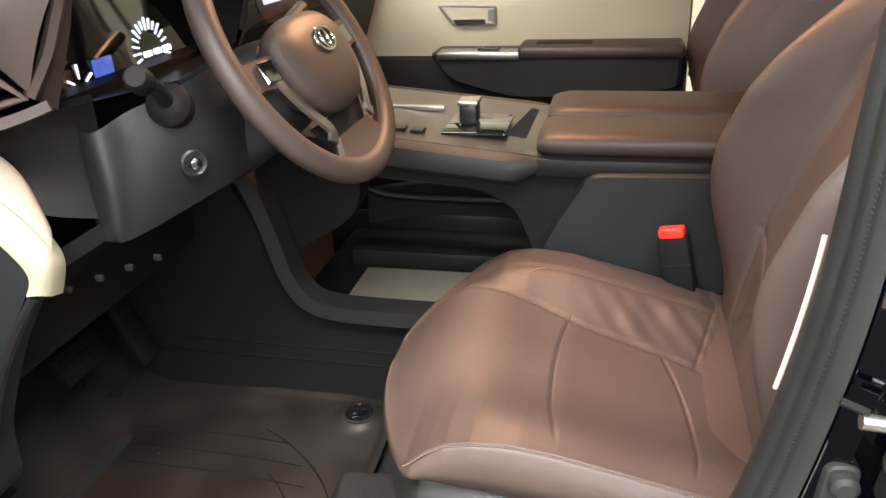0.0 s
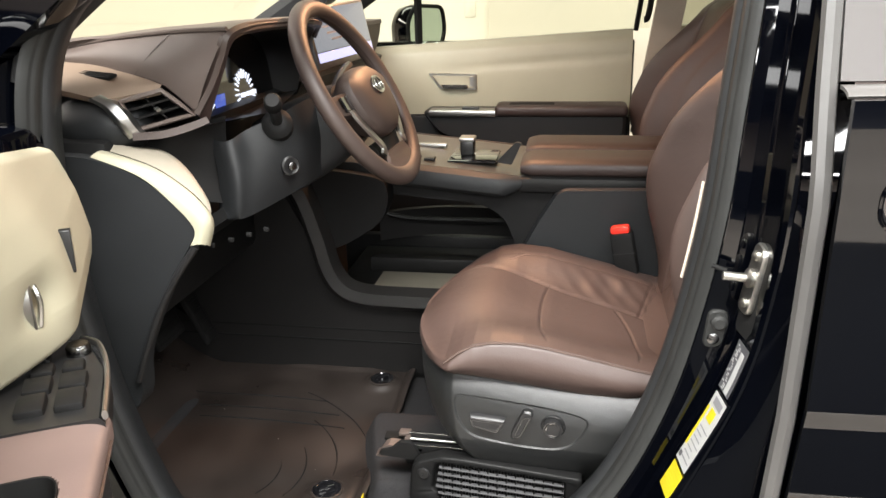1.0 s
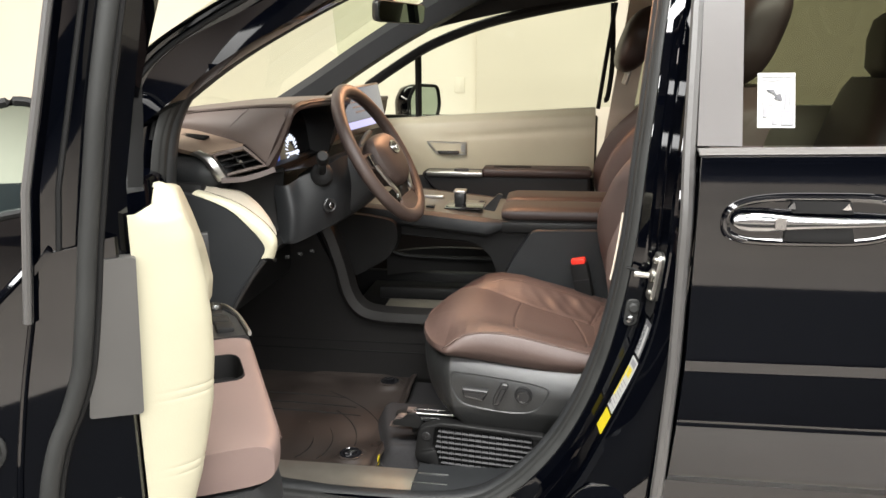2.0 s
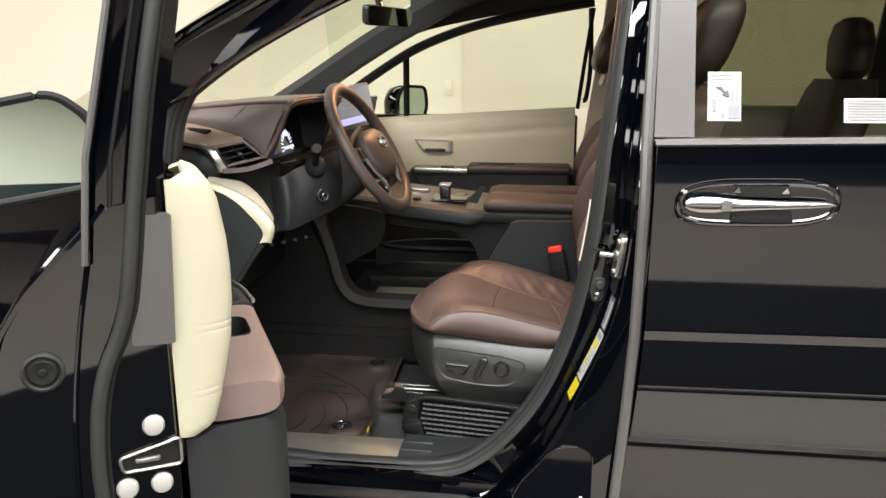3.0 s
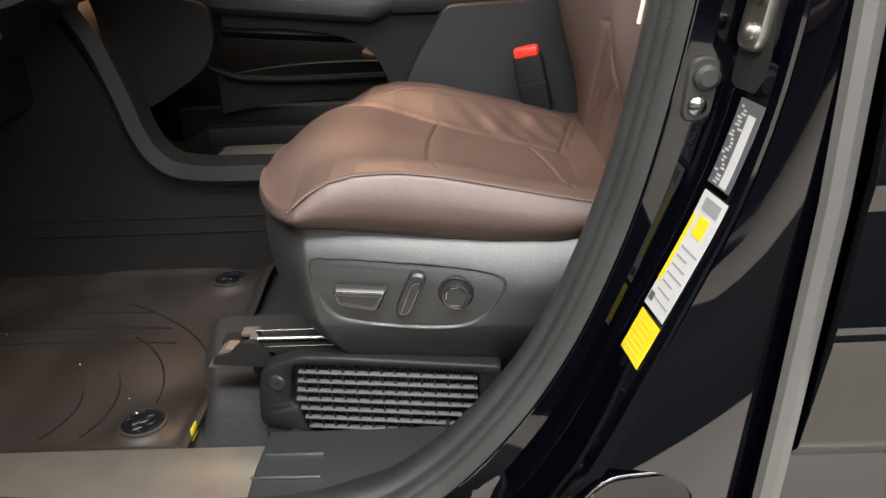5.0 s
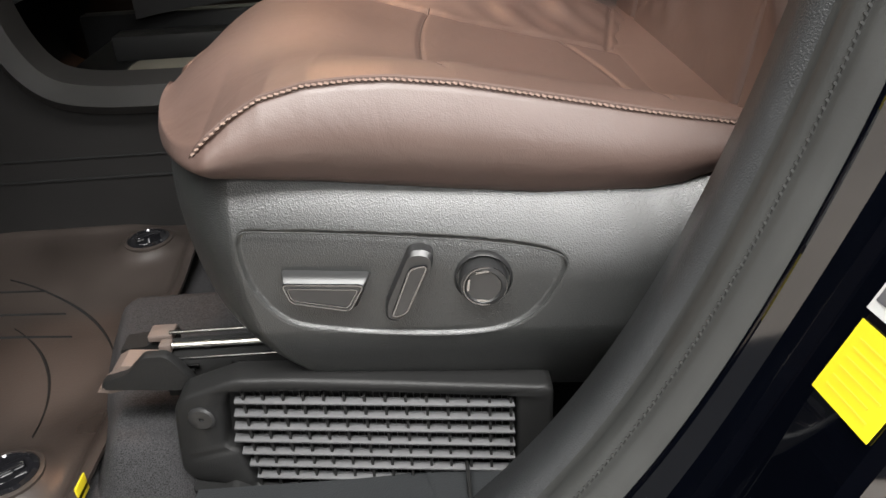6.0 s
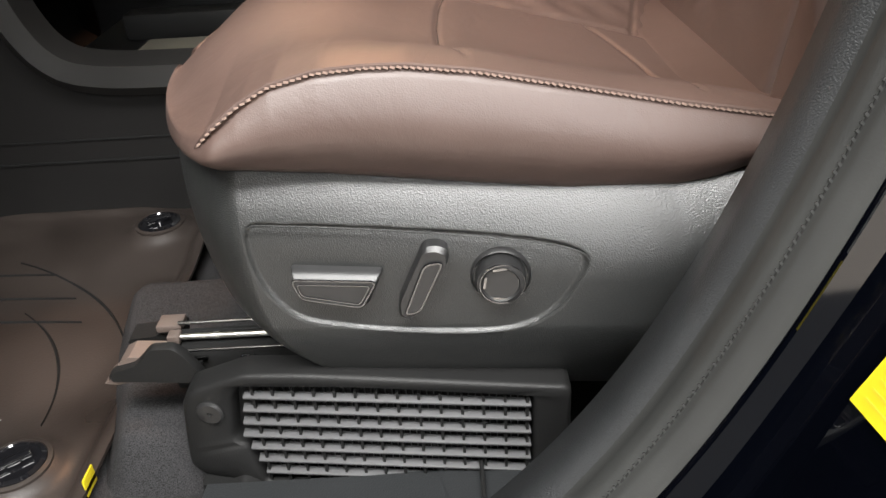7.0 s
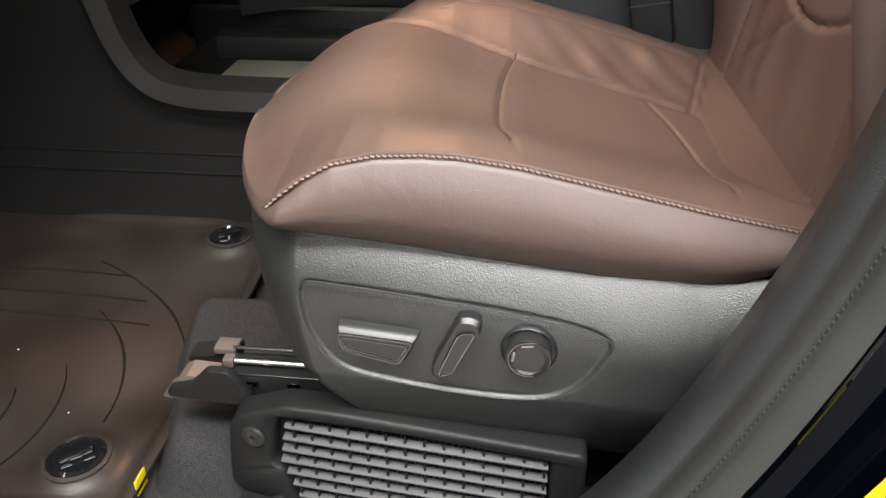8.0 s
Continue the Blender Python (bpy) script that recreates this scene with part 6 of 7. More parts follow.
# console box with armrests
cb = thing("console_box", "slate grey console box with two brown armrest lids", "console box")
BOX = rounded([(0.262, 0.40), (0.262, 0.70), (0.300, 0.775), (0.348, 0.852), (0.66, 0.858), (0.72, 0.40)], 0.02)
part("body", plate(BOX, 0.785, 1.17, 0.006), TRIM_GREY, cb, "slate grey box body")
part("collar", box(0.258, 0.66, 0.80, 1.16, 0.838, 0.872, 0.010), PLASTIC, cb)
for y0, y1 in ((0.812, 0.968), (0.992, 1.148)):
    rows = []
    for x in [0.262, 0.266, 0.275, 0.29] + list(np.linspace(0.32, 0.62, 8)) + [0.64, 0.65]:
        e = min(1, max(0.0, (x - 0.258) / 0.03)) ** 0.5 * min(1, max(0.2, (0.654 - x) / 0.02)) ** 0.5
        hw, hh = (y1 - y0) / 2 * (0.86 + 0.14 * e), 0.021 * (0.35 + 0.65 * e)
        rows.append([Vector((x, (y0 + y1) / 2 + hw * math.copysign(abs(math.cos(a)) ** 0.45, math.cos(a)), 0.886 + hh * math.copysign(abs(math.sin(a)) ** 0.7, math.sin(a)))) for a in np.linspace(0, 2 * math.pi, 29)[:-1]])
    part("armrest_lid", skin_rows(rows), LEATHER_DARK, cb, "dark brown padded armrest lid")
part("lid_gap", box(0.29, 0.65, 0.968, 0.992, 0.868, 0.889, 0.002), PIANO, cb)

# seat belt buckle
bk = thing("seat_belt_buckle", "black seat belt buckle with a red release button", "seat belt buckle")
mb = Matrix.Translation((0.484, 0.745, 0.740)) @ Matrix.Rotation(radians(-12), 4, "Y") @ Matrix.Rotation(radians(-14), 4, "Z")
part("housing", box(-0.023, 0.023, -0.014, 0.014, -0.060, 0.036, 0.006, m=mb), RUBBER_DARK, bk, "black buckle housing")
part("release_button", box(-0.019, 0.019, -0.0135, 0.008, 0.034, 0.050, 0.004, m=mb), RED, bk, "red release button")
part("housing_line", box(-0.0235, 0.0235, -0.0148, -0.0138, -0.010, -0.008, m=mb), PLASTIC_SMOOTH, bk)
part("stem", box(-0.017, 0.017, -0.009, 0.009, -0.17, -0.058, 0.004, m=mb), PLASTIC, bk, "webbing stem")

# ---- far front door ----
fd = thing("passenger_door", "closed passenger door with cream panel and brown armrest", "car door")
def far_panel(u, v):
    x = -0.52 + 1.065 * u
    belt = 1.062 + 0.062 * u
    z = 0.86 + (belt - 0.86) * v
    return Vector((x, 1.722 - 0.018 * math.sin(math.pi * v) + 0.02 * smoothstep(0.9, 1.0, v) + 0.005 * math.exp(-((v - 0.60 - 0.12 * u) / 0.05) ** 2) * smoothstep(0.35, 0.7, u), z))


part("upper_panel", sheet(far_panel, 30, 24, 0.02), CREAM, fd, "cream door panel")
part("lower_panel", box(-0.52, 0.545, 1.70, 1.74, 0.40, 0.862, 0.01), PLASTIC, fd, "dark lower door panel")
part("armrest", box(0.125, 0.535, 1.60, 1.71, 0.872, 0.908, 0.014, 3), LEATHER_DARK, fd, "dark brown padded armrest")
part("armrest_slot", box(0.17, 0.31, 1.625, 1.665, 0.9065, 0.9095, 0.001), RUBBER_DARK, fd)
ac = part("armrest_core", plate(rounded([(-0.115, 0.890), (0.530, 0.890), (0.530, 0.800), (0.33, 0.775), (0.10, 0.775), (-0.06, 0.820)], 0.03), 1.615, 1.71, 0.010), PLASTIC_SMOOTH, fd, "black armrest body")
part("switch_strip", box(-0.085, 0.130, 1.600, 1.660, 0.872, 0.893, 0.005), SATIN, ac, "satin silver switch strip")
part("window_switch", box(0.02, 0.075, 1.615, 1.640, 0.892, 0.9015, 0.003), PLASTIC_SMOOTH, ac)
hdl = part("inner_handle", plate(rounded([(-0.100, 0.998), (0.058, 0.994), (0.058, 0.945), (-0.060, 0.948)], 0.006), 1.692, 1.71, 0.003), SATIN, fd, "silver inner door handle")
part("handle_dish", plate(rounded([(-0.088, 0.993), (0.052, 0.989), (0.052, 0.951), (-0.056, 0.954)], 0.006), 1.6885, 1.695, 0.002), CREAM, hdl, "cream handle recess")
part("handle_pull", plate(rounded([(-0.058, 0.963), (0.030, 0.963), (0.030, 0.949), (-0.050, 0.949)], 0.004), 1.684, 1.700, 0.003), CHROME, hdl)
part("lock_lever", plate(rounded([(0.036, 0.988), (0.054, 0.988), (0.054, 0.955), (0.036, 0.955)], 0.003), 1.688, 1.700, 0.002), SATIN, hdl)
part("outer_skin", box(-0.56, 0.56, 1.83, 1.86, 0.40, 1.09, 0.01), PAINT, fd)
wg = part("window_glass", sheet(lambda u, v: Vector((-0.45 + 1.05 * u, 1.80 - 0.14 * v, 1.065 + 0.06 * u + 0.47 * v)), 2, 2), GLASS, fd, "green tinted side glass")
wg.visible_shadow = False
part("window_post", tube([(-0.143, 1.775, 1.06), (-0.128, 1.70, 1.345)], 0.013, 4, up=(0, 1, 0)), RUBBER_DARK, fd, "black quarter light post")
part("belt_strap", tube(smooth_path([(0.590, 1.690, 1.50), (0.597, 1.690, 1.30), (0.585, 1.690, 1.17), (0.572, 1.690, 1.155)], 5), 0.009, 6, squash=0.3), RUBBER_DARK, fd, "black seat belt strap")
part("window_edge", tube(smooth_path([(0.555, 1.765, 1.12), (0.575, 1.72, 1.30), (0.600, 1.68, 1.50)], 5), 0.008, 6), RUBBER_DARK, fd, "black rear window edge")
part("window_top", tube(smooth_path([(-0.335, 1.72, 1.205), (-0.20, 1.70, 1.29), (-0.06, 1.68, 1.365), (0.14, 1.665, 1.435), (0.38, 1.655, 1.485), (0.60, 1.65, 1.52)], 5), 0.018, 8), TRIM_GREY, fd, "slate grey window header")
part("belt_strip", sheet(lambda u, v: Vector((-0.52 + 1.065 * u, 1.745 + 0.04 * v, 1.064 + 0.062 * u)), 4, 2, 0.006), CREAM, fd)
part("header_liner", sheet(lambda u, v: Vector((-0.10 + 0.72 * u, 1.655 - 0.02 * u, 1.405 + 0.13 * u ** 0.8 + (0.22 - 0.13 * u) * v)), 10, 4, 0.012), TRIM_GREY, fd)


def door_mirror(c, s, label):
    """A door mirror whose glass faces the rear; s: +1 on the far side."""
    ob = thing("door_mirror", label, "door mirror", group="door mirrors")
    ol = rounded([(-0.120, -0.075), (0.085, -0.075), (0.118, -0.01), (0.100, 0.075), (-0.075, 0.085), (-0.125, 0.03)], 0.03, 6)
    def lay(k, dx):
        return [Vector((c[0] + dx, c[1] + s * p.x * k, c[2] + p.y * k)) for p in ol]
    part("housing", skin_rows([lay(0.93, 0.004), lay(1.0, 0.002), lay(1.02, -0.02), lay(0.9, -0.07), lay(0.55, -0.105), lay(0.15, -0.115)]), PAINT, ob, "black mirror housing")
    part("glass", skin_rows([lay(0.90, 0.007), lay(0.915, 0.0045)]), MIRROR, ob, "mirror glass")
    part("bezel", tube(lay(0.965, 0.007), 0.0085, 8, closed=True, squash=0.8), RUBBER_DARK, ob, "dark mirror bezel")
    part("arm", skin_rows([[Vector((c[0] - 0.03 + a, c[1] - s * q, c[2] - 0.06 + b)) for a, b in ((-0.03, -0.015), (0.03, -0.015), (0.025, 0.02), (-0.025, 0.02))] for q in (0.06, 0.13, 0.19)]), PLASTIC_SMOOTH, ob)
    return ob


far_mirror = door_mirror((0, 0, 0), 1, "black passenger door mirror reflecting the pale room")

far_mirror.matrix_basis = Matrix.Translation((-0.165, 2.02, 1.122)) @ Matrix.Rotation(radians(-24), 4, "Z")

# ---- overhead ----
rv = thing("rear_view_mirror", "dark framed rear view mirror under the windscreen header", "mirror")
mr = Matrix.Translation((-0.033, 0.945, 1.434)) @ Matrix.Rotation(radians(-28), 4, "Z") @ Matrix.Rotation(radians(6), 4, "Y")
ol = rounded([(-0.105, -0.030), (0.105, -0.030), (0.110, 0.025), (-0.110, 0.030)], 0.018)
part("housing", skin_rows([[mr @ Vector((x, p.x * k, p.y * k)) for p in ol] for x, k in ((0.0, 0.96), (-0.006, 1.0), (-0.022, 0.95), (-0.035, 0.6))]), PLASTIC_SMOOTH, rv, "black mirror housing")
part("glass", skin_rows([[mr @ Vector((x, p.x * 0.93, p.y * 0.88)) for p in ol] for x in (0.0005, 0.0025)]), MIRROR, rv, "mirror glass")
part("stem", tube([mr @ Vector((-0.03, 0, 0)), mr @ Vector((-0.05, 0, 0.04)), mr @ Vector((-0.03, 0, 0.12))], 0.012, 8), PLASTIC_SMOOTH, rv)
# the lit lens is made up to carry the added warm light
overhead_unit = thing("added_warm_fixture", "grey overhead console with an added warm lamp, out of view", "ceiling lamp")
part("housing", box(0.06, 0.30, 0.79, 1.17, 1.585, 1.605, 0.008), TRIM_GREY, overhead_unit, "grey overhead console")
part("lens", box(0.125, 0.215, 1.06, 1.14, 1.5795, 1.5860, 0.002), WARM_ADDED, overhead_unit, "added glowing warm lens")
visor = thing("sun_visor", "pale folded sun visor", "sun visor")
part("flap", box(-0.02, 0.12, 0.36, 0.78, 1.572, 1.590, 0.007), HEADLINER, visor)

# ---- second row ----
def second_seat(y, label):
    ob = thing("second_row_seat", label, "car seat", Matrix.Translation((1.45, y, 0.41)), group="second row seats")
    part("backrest", skin_rows([[Vector((1.30 + 0.3 * (z - 0.8) + 0.07 * math.copysign(abs(math.cos(a)) ** 0.6, math.cos(a)), y + w * math.copysign(abs(math.sin(a)) ** 0.5, math.sin(a)), z)) for a in np.linspace(0, 2 * math.pi, 25)[:-1]] for z, w in ((0.6, 0.25), (0.9, 0.26), (1.1, 0.25), (1.2, 0.21), (1.24, 0.15))]), LEATHER_DARK, ob)
    part("headrest", skin_rows([[Vector((1.44 + 0.055 * k * math.cos(a), y + 0.13 * k * math.copysign(abs(math.sin(a)) ** 0.6, math.sin(a)), z)) for a in np.linspace(0, 2 * math.pi, 25)[:-1]] for z, k in ((1.24, 0.6), (1.27, 0.95), (1.36, 1.0), (1.42, 0.8), (1.44, 0.4))]), LEATHER_DARK, ob)
    part("cushion", box(0.86, 1.36, y - 0.26, y + 0.26, 0.62, 0.78, 0.05, 4), LEATHER, ob)
    part("base", box(0.90, 1.36, y - 0.22, y + 0.22, 0.41, 0.63, 0.02), PLASTIC, ob)
    return ob


second_seat(0.52, "dark brown second row seat behind the privacy glass")
second_seat(1.42, "dark brown second row seat on the far side")


# ---- open driver's door: built shut along x from its hinge, then swung open ----
DOOR = Matrix.Translation((-0.419, -0.001, 0.018)) @ Matrix.Rotation(radians(-60), 4, "Z")
dd = thing("driver_door", "open black driver's door with cream panel and brown armrest", "car door", DOOR)


def dpart(name, bm, mat, parent=None, label="", sharp=35):
    return part(name, bm, mat, parent or dd, label, True, sharp)


def door_out(z):
    """The outer skin's offset by height."""
    return curve(z, [(0.40, -0.03), (0.60, -0.075), (0.80, -0.100), (0.95, -0.100), (1.017, -0.085), (1.044, -0.075), (1.08, -0.052), (1.115, -0.020), (1.14, 0.005), (1.16, 0.02)])


def belt(x, z):
    """Heights above the waist fall away towards the hinge."""
    return z - 0.085 * (1 - x) * max(0.0, (z - 1.0) / 0.155)


SHUT = 0.915
dpart("skin", sheet(lambda u, v: Vector((0.02 + 0.900 * u, door_out(0.40 + 0.76 * v) + 0.03 * (1 - u) ** 2, belt(0.02 + 0.900 * u, 0.40 + 0.76 * v))), 10, 60, 0.004), PAINT, None, "glossy black outer skin")
# shut face
OUT = [(door_out(z), z) for z in np.linspace(0.40, 1.155, 40)]
INN = [(0.068, z) for z in np.linspace(1.165, 0.40, 24)]
loop = OUT + INN
dpart("frame", skin_rows([[Vector((x, y * k, belt(x, z))) for y, z in loop] for x, k in ((0.03, 0.75), (0.5, 0.9), (SHUT - 0.012, 0.985), (SHUT - 0.003, 0.985), (SHUT, 0.955))]), PAINT, None, "black painted door frame")
dpart("skin_hem", tube([(SHUT + 0.001, door_out(z) * 0.985 + 0.002, z) for z in np.linspace(0.42, 1.14, 60)], 0.0035, 8, up=(1, 0, 0)), PAINT, None, "folded skin edge")
dpart("inner_flange", tube(smooth_path([(SHUT, 0.010, 1.13), (SHUT, 0.003, 1.095), (SHUT, -0.010, 1.03), (SHUT, -0.022, 0.94), (SHUT, -0.026, 0.80), (SHUT, -0.02, 0.50)], 6), 0.0025, 8, up=(1, 0, 0)), PAINT, None, "pressed step in the shut face")
GASKET = smooth_path([(SHUT + 0.006, y, z) for y, z in ((0.004, 0.42), (-0.002, 0.70), (-0.0052, 0.860), (-0.0054, 0.9055), (-0.0026, 0.9437), (0.0022, 0.9731), (0.0104, 1.0017), (0.0214, 1.0259), (0.0313, 1.0537), (0.0362, 1.0783), (0.0416, 1.1131), (0.0462, 1.1474), (0.0515, 1.181), (0.0569, 1.214), (0.066, 1.266))]
                     + [(SHUT, 0.084, 1.35), (SHUT - 0.015, 0.108, 1.46), (SHUT - 0.04, 0.14, 1.57)], 6)
dpart("shut_gasket", tube(GASKET, 0.0068, 14, up=(1, 0, 0)), RUBBER, None, "grey rubber door gasket")
dpart("gasket_lip", tube([p + Vector((-0.003, 0.0085, 0)) for p in GASKET], 0.0026, 8, up=(1, 0, 0)), RUBBER_DARK, None, "thin dark gasket lip")
COVER = rounded([(0.034, 1.0175), (0.073, 1.0155), (0.0785, 1.141), (0.048, 1.141)], 0.003)
dpart("edge_cover", skin_rows([[Vector((SHUT + dx, c.x, c.y)) for c in COVER] for dx in (-0.012, 0.0030)]), material("satin_grey_cover", (0.056, 0.054, 0.051), 0.42, vary=0.06, vscale=15), None, "grey edge cover plate")
dpart("plug", lathe([(0.0135, 0.0), (0.0135, 0.002), (0.011, 0.0040), (0.004, 0.0030), (0.003, 0.0045), (0.0, 0.0048)], (SHUT, -0.043, 1.003), (1, 0, 0), 28), RUBBER_DARK, None, "round rubber plug")
dpart("plug_ring", lathe([(0.0190, -0.001), (0.0185, 0.0030), (0.0160, 0.0042), (0.0138, 0.0010)], (SHUT, -0.043, 1.003), (1, 0, 0), 28), RUBBER, None, "grey rubber plug rim")
lt = dpart("latch", skin_rows([[Vector((SHUT + dx, c.x, c.y)) for c in rounded([(0.013, 0.904), (0.067, 0.914), (0.067, 0.892), (0.016, 0.892)], 0.004)] for dx in (-0.004, 0.0015)]), RUBBER_DARK, None, "steel door latch")
dpart("latch_mouth", tube([Vector((SHUT + 0.0025, c.x, c.y)) for c in rounded([(0.012, 0.905), (0.069, 0.918), (0.069, 0.890), (0.015, 0.890)], 0.005)], 0.0017, 8, closed=True, up=(1, 0, 0)), STEEL, lt, "bright latch rim")
dpart("latch_claw", box(SHUT - 0.003, SHUT + 0.004, 0.026, 0.050, 0.897, 0.9025, 0.002), STEEL, lt)
for y, z in ((0.046, 0.934), (0.017, 0.872), (0.049, 0.872)):
    dpart("latch_bolt", lathe([(0.0105, 0.0), (0.0105, 0.003), (0.0085, 0.0065), (0.004, 0.0075)], (SHUT, y, z), (1, 0, 0), 18), IVORY, None, "pale bolt head")
# window frame and glass
POST = [(1.10, 0.000, 0.072), (1.195, 0.010, 0.077), (1.328, 0.040, 0.101), (1.46, 0.072, 0.126), (1.58, 0.105, 0.152)]
dpart("rear_post", skin_rows([[Vector((x, y, z)) for x, y in ((0.895, y0), (0.920, y0), (0.922, y0 + 0.006), (0.912, y0 + 0.010), (0.912, y0 + 0.034), (0.905, y1 - 0.010), (0.900, y1), (0.886, y1), (0.884, y0 + 0.01))] for z, y0, y1 in POST]), PAINT, None, "black window frame post", 20)
# the post's outer edge reflection, put into the colour
dpart("post_moulding", tube([(0.921, y0 + 0.002, z) for z, y0, y1 in POST], 0.0032, 8, up=(1, 0, 0)), EDGE_GREY, None, "outer window moulding, its reflection painted in as grey")
dpart("post_groove", tube([(0.913, y0 + 0.022, z) for z, y0, y1 in POST], 0.0022, 6, up=(1, 0, 0)), RUBBER_DARK, None, "dark groove along the post")
FT = smooth_path([(0.09, 0.04, 1.13), (0.15, 0.06, 1.20), (0.28, 0.09, 1.315), (0.44, 0.118, 1.415), (0.60, 0.134, 1.49), (0.75, 0.142, 1.55), (0.88, 0.148, 1.58)], 6)
dpart("upper_frame", sweep(FT, [(-0.02, -0.022), (-0.022, 0.02), (0.018, 0.024), (0.022, -0.018)]), PAINT, None, "black upper window frame")
dpart("front_post", skin_rows([[Vector((x + dx, y + dy, z)) for dx, dy in ((0.010, -0.012), (0.012, 0.0), (0.010, 0.012), (-0.010, 0.012), (-0.010, -0.012))] for x, y, z in ((0.20, 0.075, 1.09), (0.20, 0.085, 1.20), (0.205, 0.090, 1.30))]), RUBBER_DARK, None, "black front window post")
dg = dpart("window_glass", sheet(lambda u, v: Vector((0.11 + 0.78 * u, 0.035 + 0.095 * v * (0.4 + 0.6 * u), 1.055 + 0.085 * u + (0.06 + 0.40 * u) * v)), 6, 6), GLASS, None, "green tinted door glass")
dg.visible_shadow = False
dpart("belt_seal", tube([(0.06, 0.044, 1.062), (0.5, 0.048, 1.122), (0.74, 0.052, 1.152), (0.84, 0.054, 1.150)], 0.007, 8), RUBBER, None, "grey belt line seal")


# cream upper panel
def trim_y(u, z):
    """The inner panel's depth by place and height."""
    y = curve(z, [(0.895, 0.098), (0.915, 0.103), (0.944, 0.112), (0.98, 0.120), (1.007, 0.1255), (1.044, 0.1290), (1.08, 0.1295), (1.108, 0.1275), (1.147, 0.1215), (1.163, 0.1150), (1.172, 0.105)])
    front = smoothstep(0.47, 0.27, u)
    y += front * curve(z, [(0.88, 0.030), (0.90, 0.072), (0.915, 0.082), (0.95, 0.076), (1.0, 0.057), (1.044, 0.038), (1.094, 0.016), (1.14, -0.004), (1.17, -0.008)]) - 0.013 * smoothstep(0.70, 0.45, u)
    # hollow of the inner handle
    y -= 0.016 * math.exp(-(((u - 0.330) / 0.030) ** 2 + ((z - 0.968) / 0.026) ** 2))
    for zs in (0.952, 0.959, 1.019, 1.026):
        y -= 0.0018 * math.exp(-((z - zs) / 0.0014) ** 2) * smoothstep(0.80, 0.84, u)
    return y


def trim_panel(u, v):
    turn = max(0.0, (u - 0.92) / 0.08)
    x = 0.02 + 0.868 * min(u, 0.92) / 0.92
    top = curve(x, [(0.0, 1.057), (0.3, 1.101), (0.6, 1.147), (0.76, 1.167), (0.92, 1.172)])
    low = 0.915 - 0.002 * u
    z = low + (top - low) * v
    y = trim_y(x, z)
    if v > 0.96:
        y -= 0.010 * ((v - 0.96) / 0.04) ** 2
    if v < 0.04:
        y -= 0.012 * ((0.04 - v) / 0.04) ** 2
    # the panel turns round its rear edge towards the metal
    back = 0.073 + 0.006 * smoothstep(1.0, 1.12, z)
    y -= max(0.0, y - back) * (1 - math.cos(0.5 * math.pi * turn))
    x += 0.016 * math.sin(0.5 * math.pi * turn)
    return Vector((x, y - 0.004 * (turn < 1), z))


dpart("upper_panel", sheet(trim_panel, 100, 240, 0.006), CREAM, None, "cream door panel", 60)
dpart("inner_strip", box(0.10, 0.85, 0.070, 0.094, 0.86, 0.925, 0.004), PAD, None, "mauve brown strip below the panel")
def pad_top(u):
    return 0.911 + 0.070 * (u - 0.47)


dpart("lower_panel", skin_rows([[Vector((u, y, z)) for y, z in ((0.075, 0.42), (0.150, 0.42), (w - 0.006, 0.45), (w, 0.55), (w, zt - 0.02), (w - 0.008, zt), (0.075, zt))] for u, w, zt in ((0.10, 0.12, 0.86), (0.25, 0.16, 0.862), (0.45, 0.198, 0.868), (0.60, 0.200, 0.884), (0.82, 0.190, 0.898), (0.840, 0.182, 0.892), (0.856, 0.166, 0.894), (0.870, 0.130, 0.900), (0.890, 0.108, 0.906), (0.900, 0.096, 0.905))]), TRIM_GREY, None, "slate grey lower door panel")
dpart("map_pocket", box(0.30, 0.90, 0.170, 0.215, 0.46, 0.66, 0.02, 3), PLASTIC, None, "dark door pocket")
# armrest pad with pull pocket
pk = []
for a in np.linspace(0, 2 * math.pi, 49)[:-1]:
    r = (abs(math.cos(a)) ** 4 + abs(math.sin(a)) ** 4) ** -0.25
    pk.append(Vector((0.607 + 0.0505 * r * math.cos(a), 0.1525 + 0.0272 * r * math.sin(a) - 0.02 * 0.0505 * r * math.cos(a))))


def in_pocket(x, y):
    """How deep a point lies inside the pull pocket's outline, as a fraction."""
    du, dw = abs(x - 0.607) / 0.050, abs(y - 0.1525 - 0.02 * (0.607 - x)) / 0.027
    return smoothstep(1.045, 0.985, (du ** 4 + dw ** 4) ** 0.25)


rows = []
for u in [0.455, 0.458] + list(np.linspace(0.465, 0.818, 110)) + [0.828, 0.838, 0.846, 0.852, 0.855]:
    e = math.sqrt(max(0.04, 1 - ((u - 0.78) / 0.076) ** 2)) if u > 0.78 else 1.0
    w = (0.119 - 0.045 * (u - 0.455)) * (0.85 + 0.15 * e)
    row = []
    for a in np.linspace(0, 2 * math.pi, 161)[:-1]:
        y = 0.090 + w * (0.5 + 0.5 * math.copysign(abs(math.cos(a)) ** 0.5, math.cos(a)))
        z = pad_top(u) - 0.020 + 0.020 * math.copysign(abs(math.sin(a)) ** 0.5, math.sin(a))
        if math.sin(a) > 0:
            z -= 0.034 * in_pocket(u, y)
        row.append(Vector((u, y, z)))
    rows.append(row)
pad = dpart("armrest", skin_rows(rows), PAD, None, "mauve brown padded armrest")
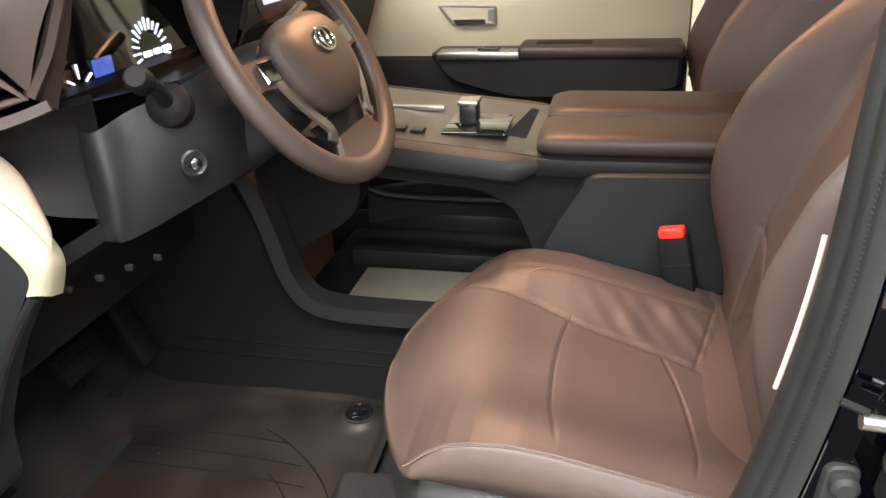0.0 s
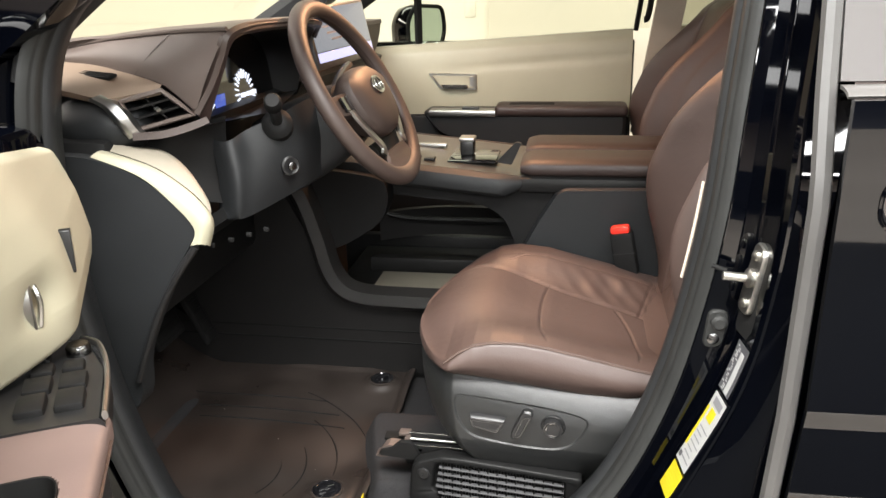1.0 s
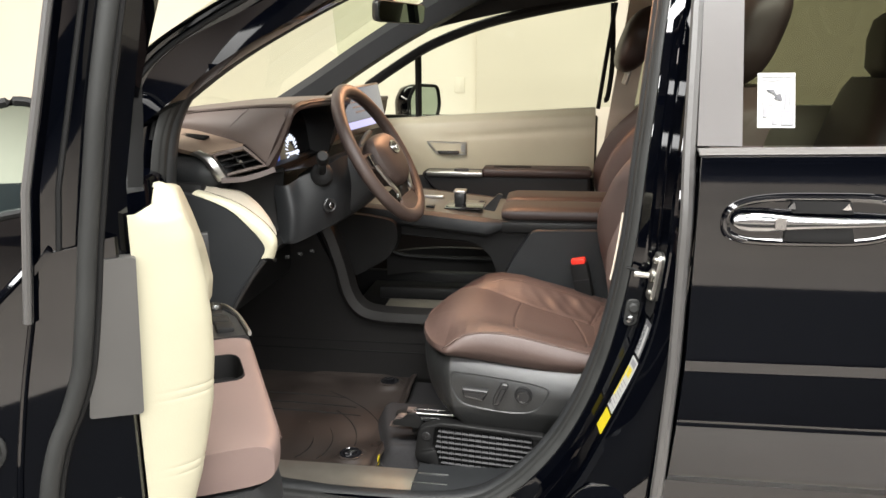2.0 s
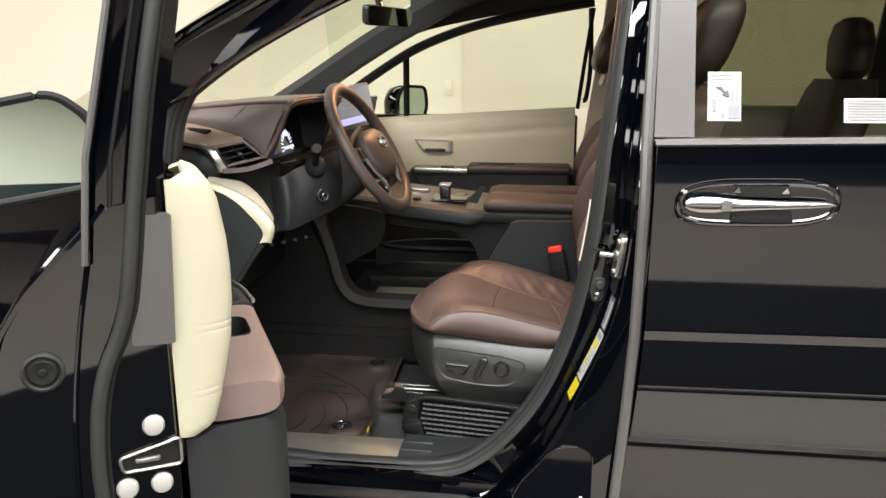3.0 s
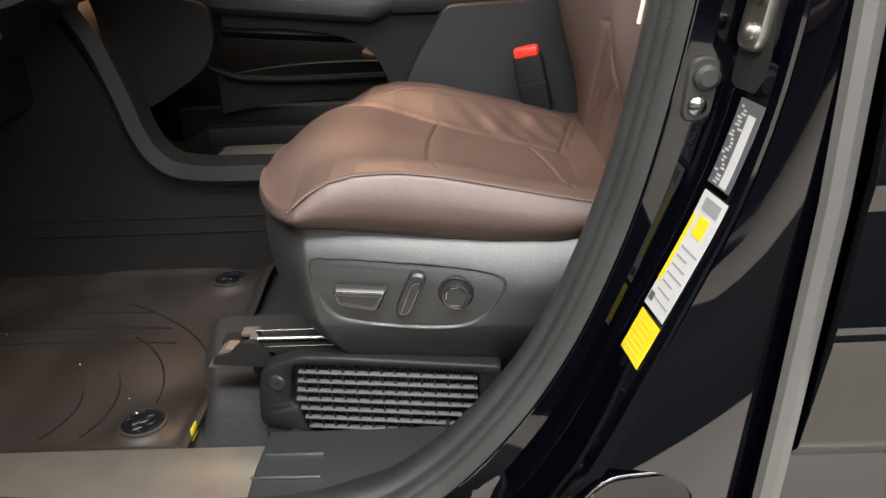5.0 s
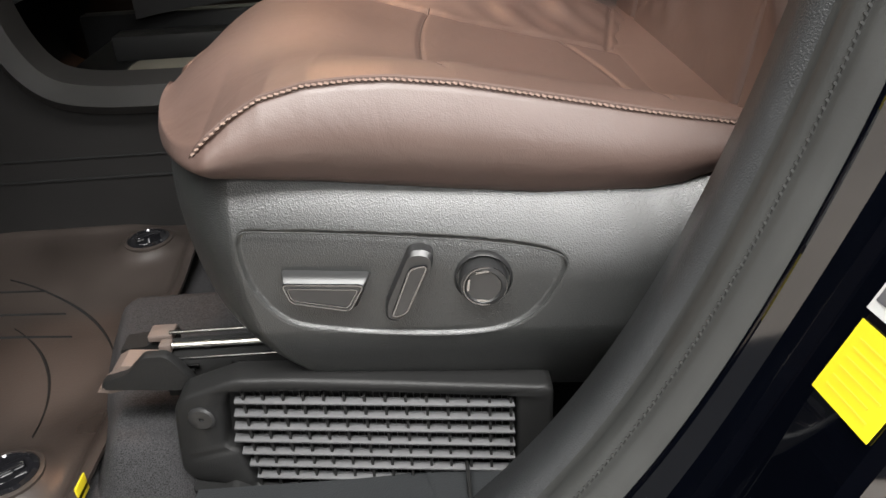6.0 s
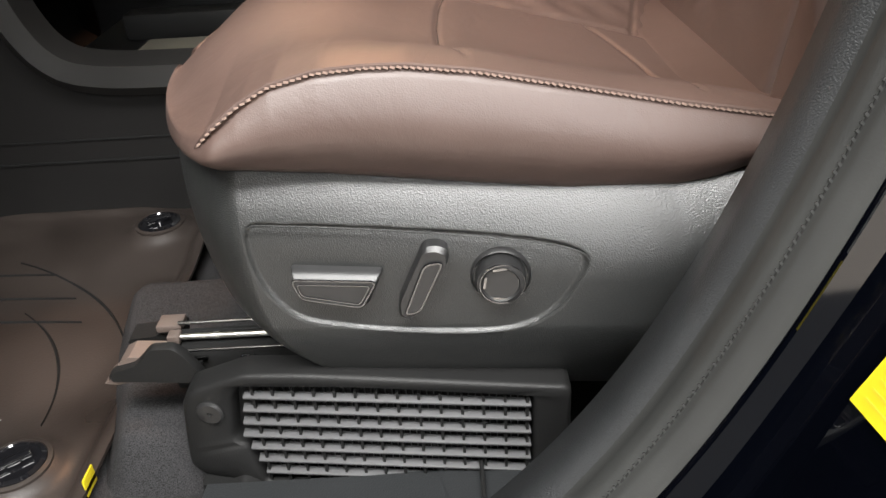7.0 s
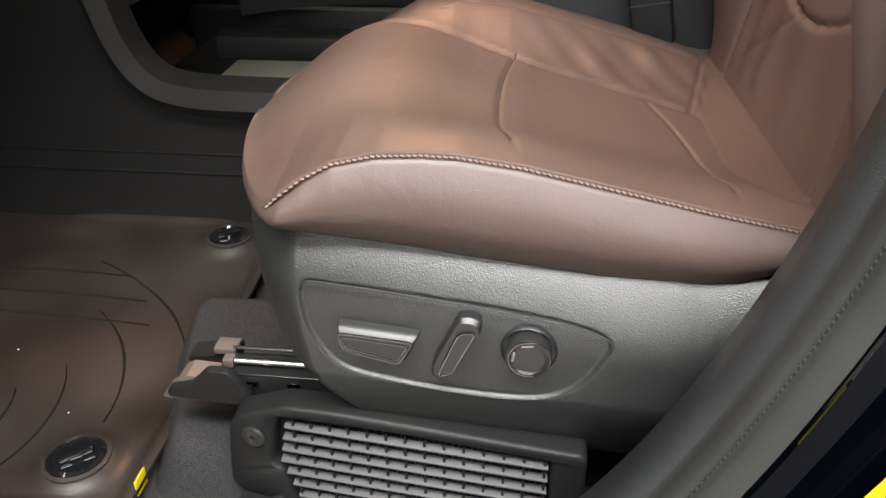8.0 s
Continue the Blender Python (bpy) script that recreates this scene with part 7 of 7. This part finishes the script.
dpart("pull_pocket", skin_rows([[Vector((0.607 + (p.x - 0.607) * k, 0.1525 + (p.y - 0.1525) * k, pad_top(p.x) + h)) for p in pk] for k, h in ((1.045, -0.0015), (1.03, 0.0016), (1.00, 0.0012), (0.975, -0.005), (0.93, -0.028), (0.05, -0.029))], cap=False), RUBBER_DARK, pad, "dark pull pocket")
dpart("pad_seam", tube([Vector((u, 0.0905 + 0.119 - 0.045 * (u - 0.455), pad_top(u) - 0.020)) for u in np.linspace(0.48, 0.80, 20)], 0.0015, 5), LEATHER_DARK, pad)
# switch panel
sp = dpart("switch_panel", skin_rows([[Vector((u, y, z)) for y, z in ((0.105, 0.870), (0.108, zt - 0.003), (0.112, zt), (w - 0.004, zt - 0.001), (w, zt - 0.006), (w, 0.872))] for u, zt, w in ((0.245, 0.892, 0.150), (0.26, 0.896, 0.180), (0.36, 0.905, 0.204), (0.475, 0.914, 0.206))]), PLASTIC_SMOOTH, None, "black window switch panel")
dpart("silver_strip", tube(smooth_path([(0.252, 0.172, 0.893), (0.29, 0.192, 0.900), (0.37, 0.204, 0.907), (0.475, 0.207, 0.915)], 5), 0.0045, 8, squash=0.6), SATIN, sp, "satin silver strip")
for u, y, w, h in ((0.315, 0.143, 0.018, 0.014), (0.348, 0.146, 0.022, 0.020), (0.348, 0.173, 0.022, 0.020), (0.388, 0.146, 0.030, 0.024), (0.388, 0.176, 0.030, 0.024), (0.432, 0.146, 0.034, 0.024), (0.432, 0.177, 0.034, 0.024)):
    dpart("window_switch", box(u - w / 2, u + w / 2, y - h / 2, y + h / 2, 0.900, 0.906 + 0.09 * (u - 0.30), 0.003), PLASTIC, sp)
dpart("mirror_knob", lathe([(0.012, 0.0), (0.012, 0.010), (0.010, 0.013), (0.0, 0.013)], (0.305, 0.174, 0.898), (0, 0, 1), 20), GUNMETAL, sp, "round mirror knob")
# inner handle and lock
ih = dpart("inner_handle", skin_rows([[Vector((0.333 + 0.016 * k * math.cos(a), 0.142 + h + 0.10 * 0.016 * k * math.cos(a), 0.968 + 0.030 * k * math.sin(a))) for a in np.linspace(0, 2 * math.pi, 29)[:-1]] for k, h in ((1.05, -0.006), (1.05, 0.004), (0.92, 0.006), (0.80, 0.000), (0.3, -0.004))]), SATIN, None, "silver inner handle cup")
dpart("handle_pull", tube(smooth_path([(0.326, 0.146, 0.994), (0.332, 0.153, 0.972), (0.336, 0.150, 0.948)], 5), 0.005, 8, squash=0.6), CHROME, ih)
dpart("lock_lever", plate(rounded([(0.226, 1.012), (0.236, 1.012), (0.244, 0.966), (0.234, 0.966)], 0.003), 0.162, 0.178, 0.002), PLASTIC_SMOOTH, None, "small black lock lever")
dpart("speaker_pod", box(0.12, 0.44, 0.07, 0.115, 0.46, 0.70, 0.03, 3), PLASTIC, None, "dark lower speaker cover")

near_mirror = door_mirror((0, 0, 0), -1, "black driver's door mirror reflecting the pale wall")
near_mirror.matrix_basis = DOOR @ Matrix.Translation((0.14, -0.135, 1.128)) @ Matrix.Rotation(radians(-1), 4, "Z") @ Matrix.Rotation(radians(-5), 4, "Y") @ Matrix.Rotation(radians(8), 4, "X") @ Matrix.Scale(1.12, 4)
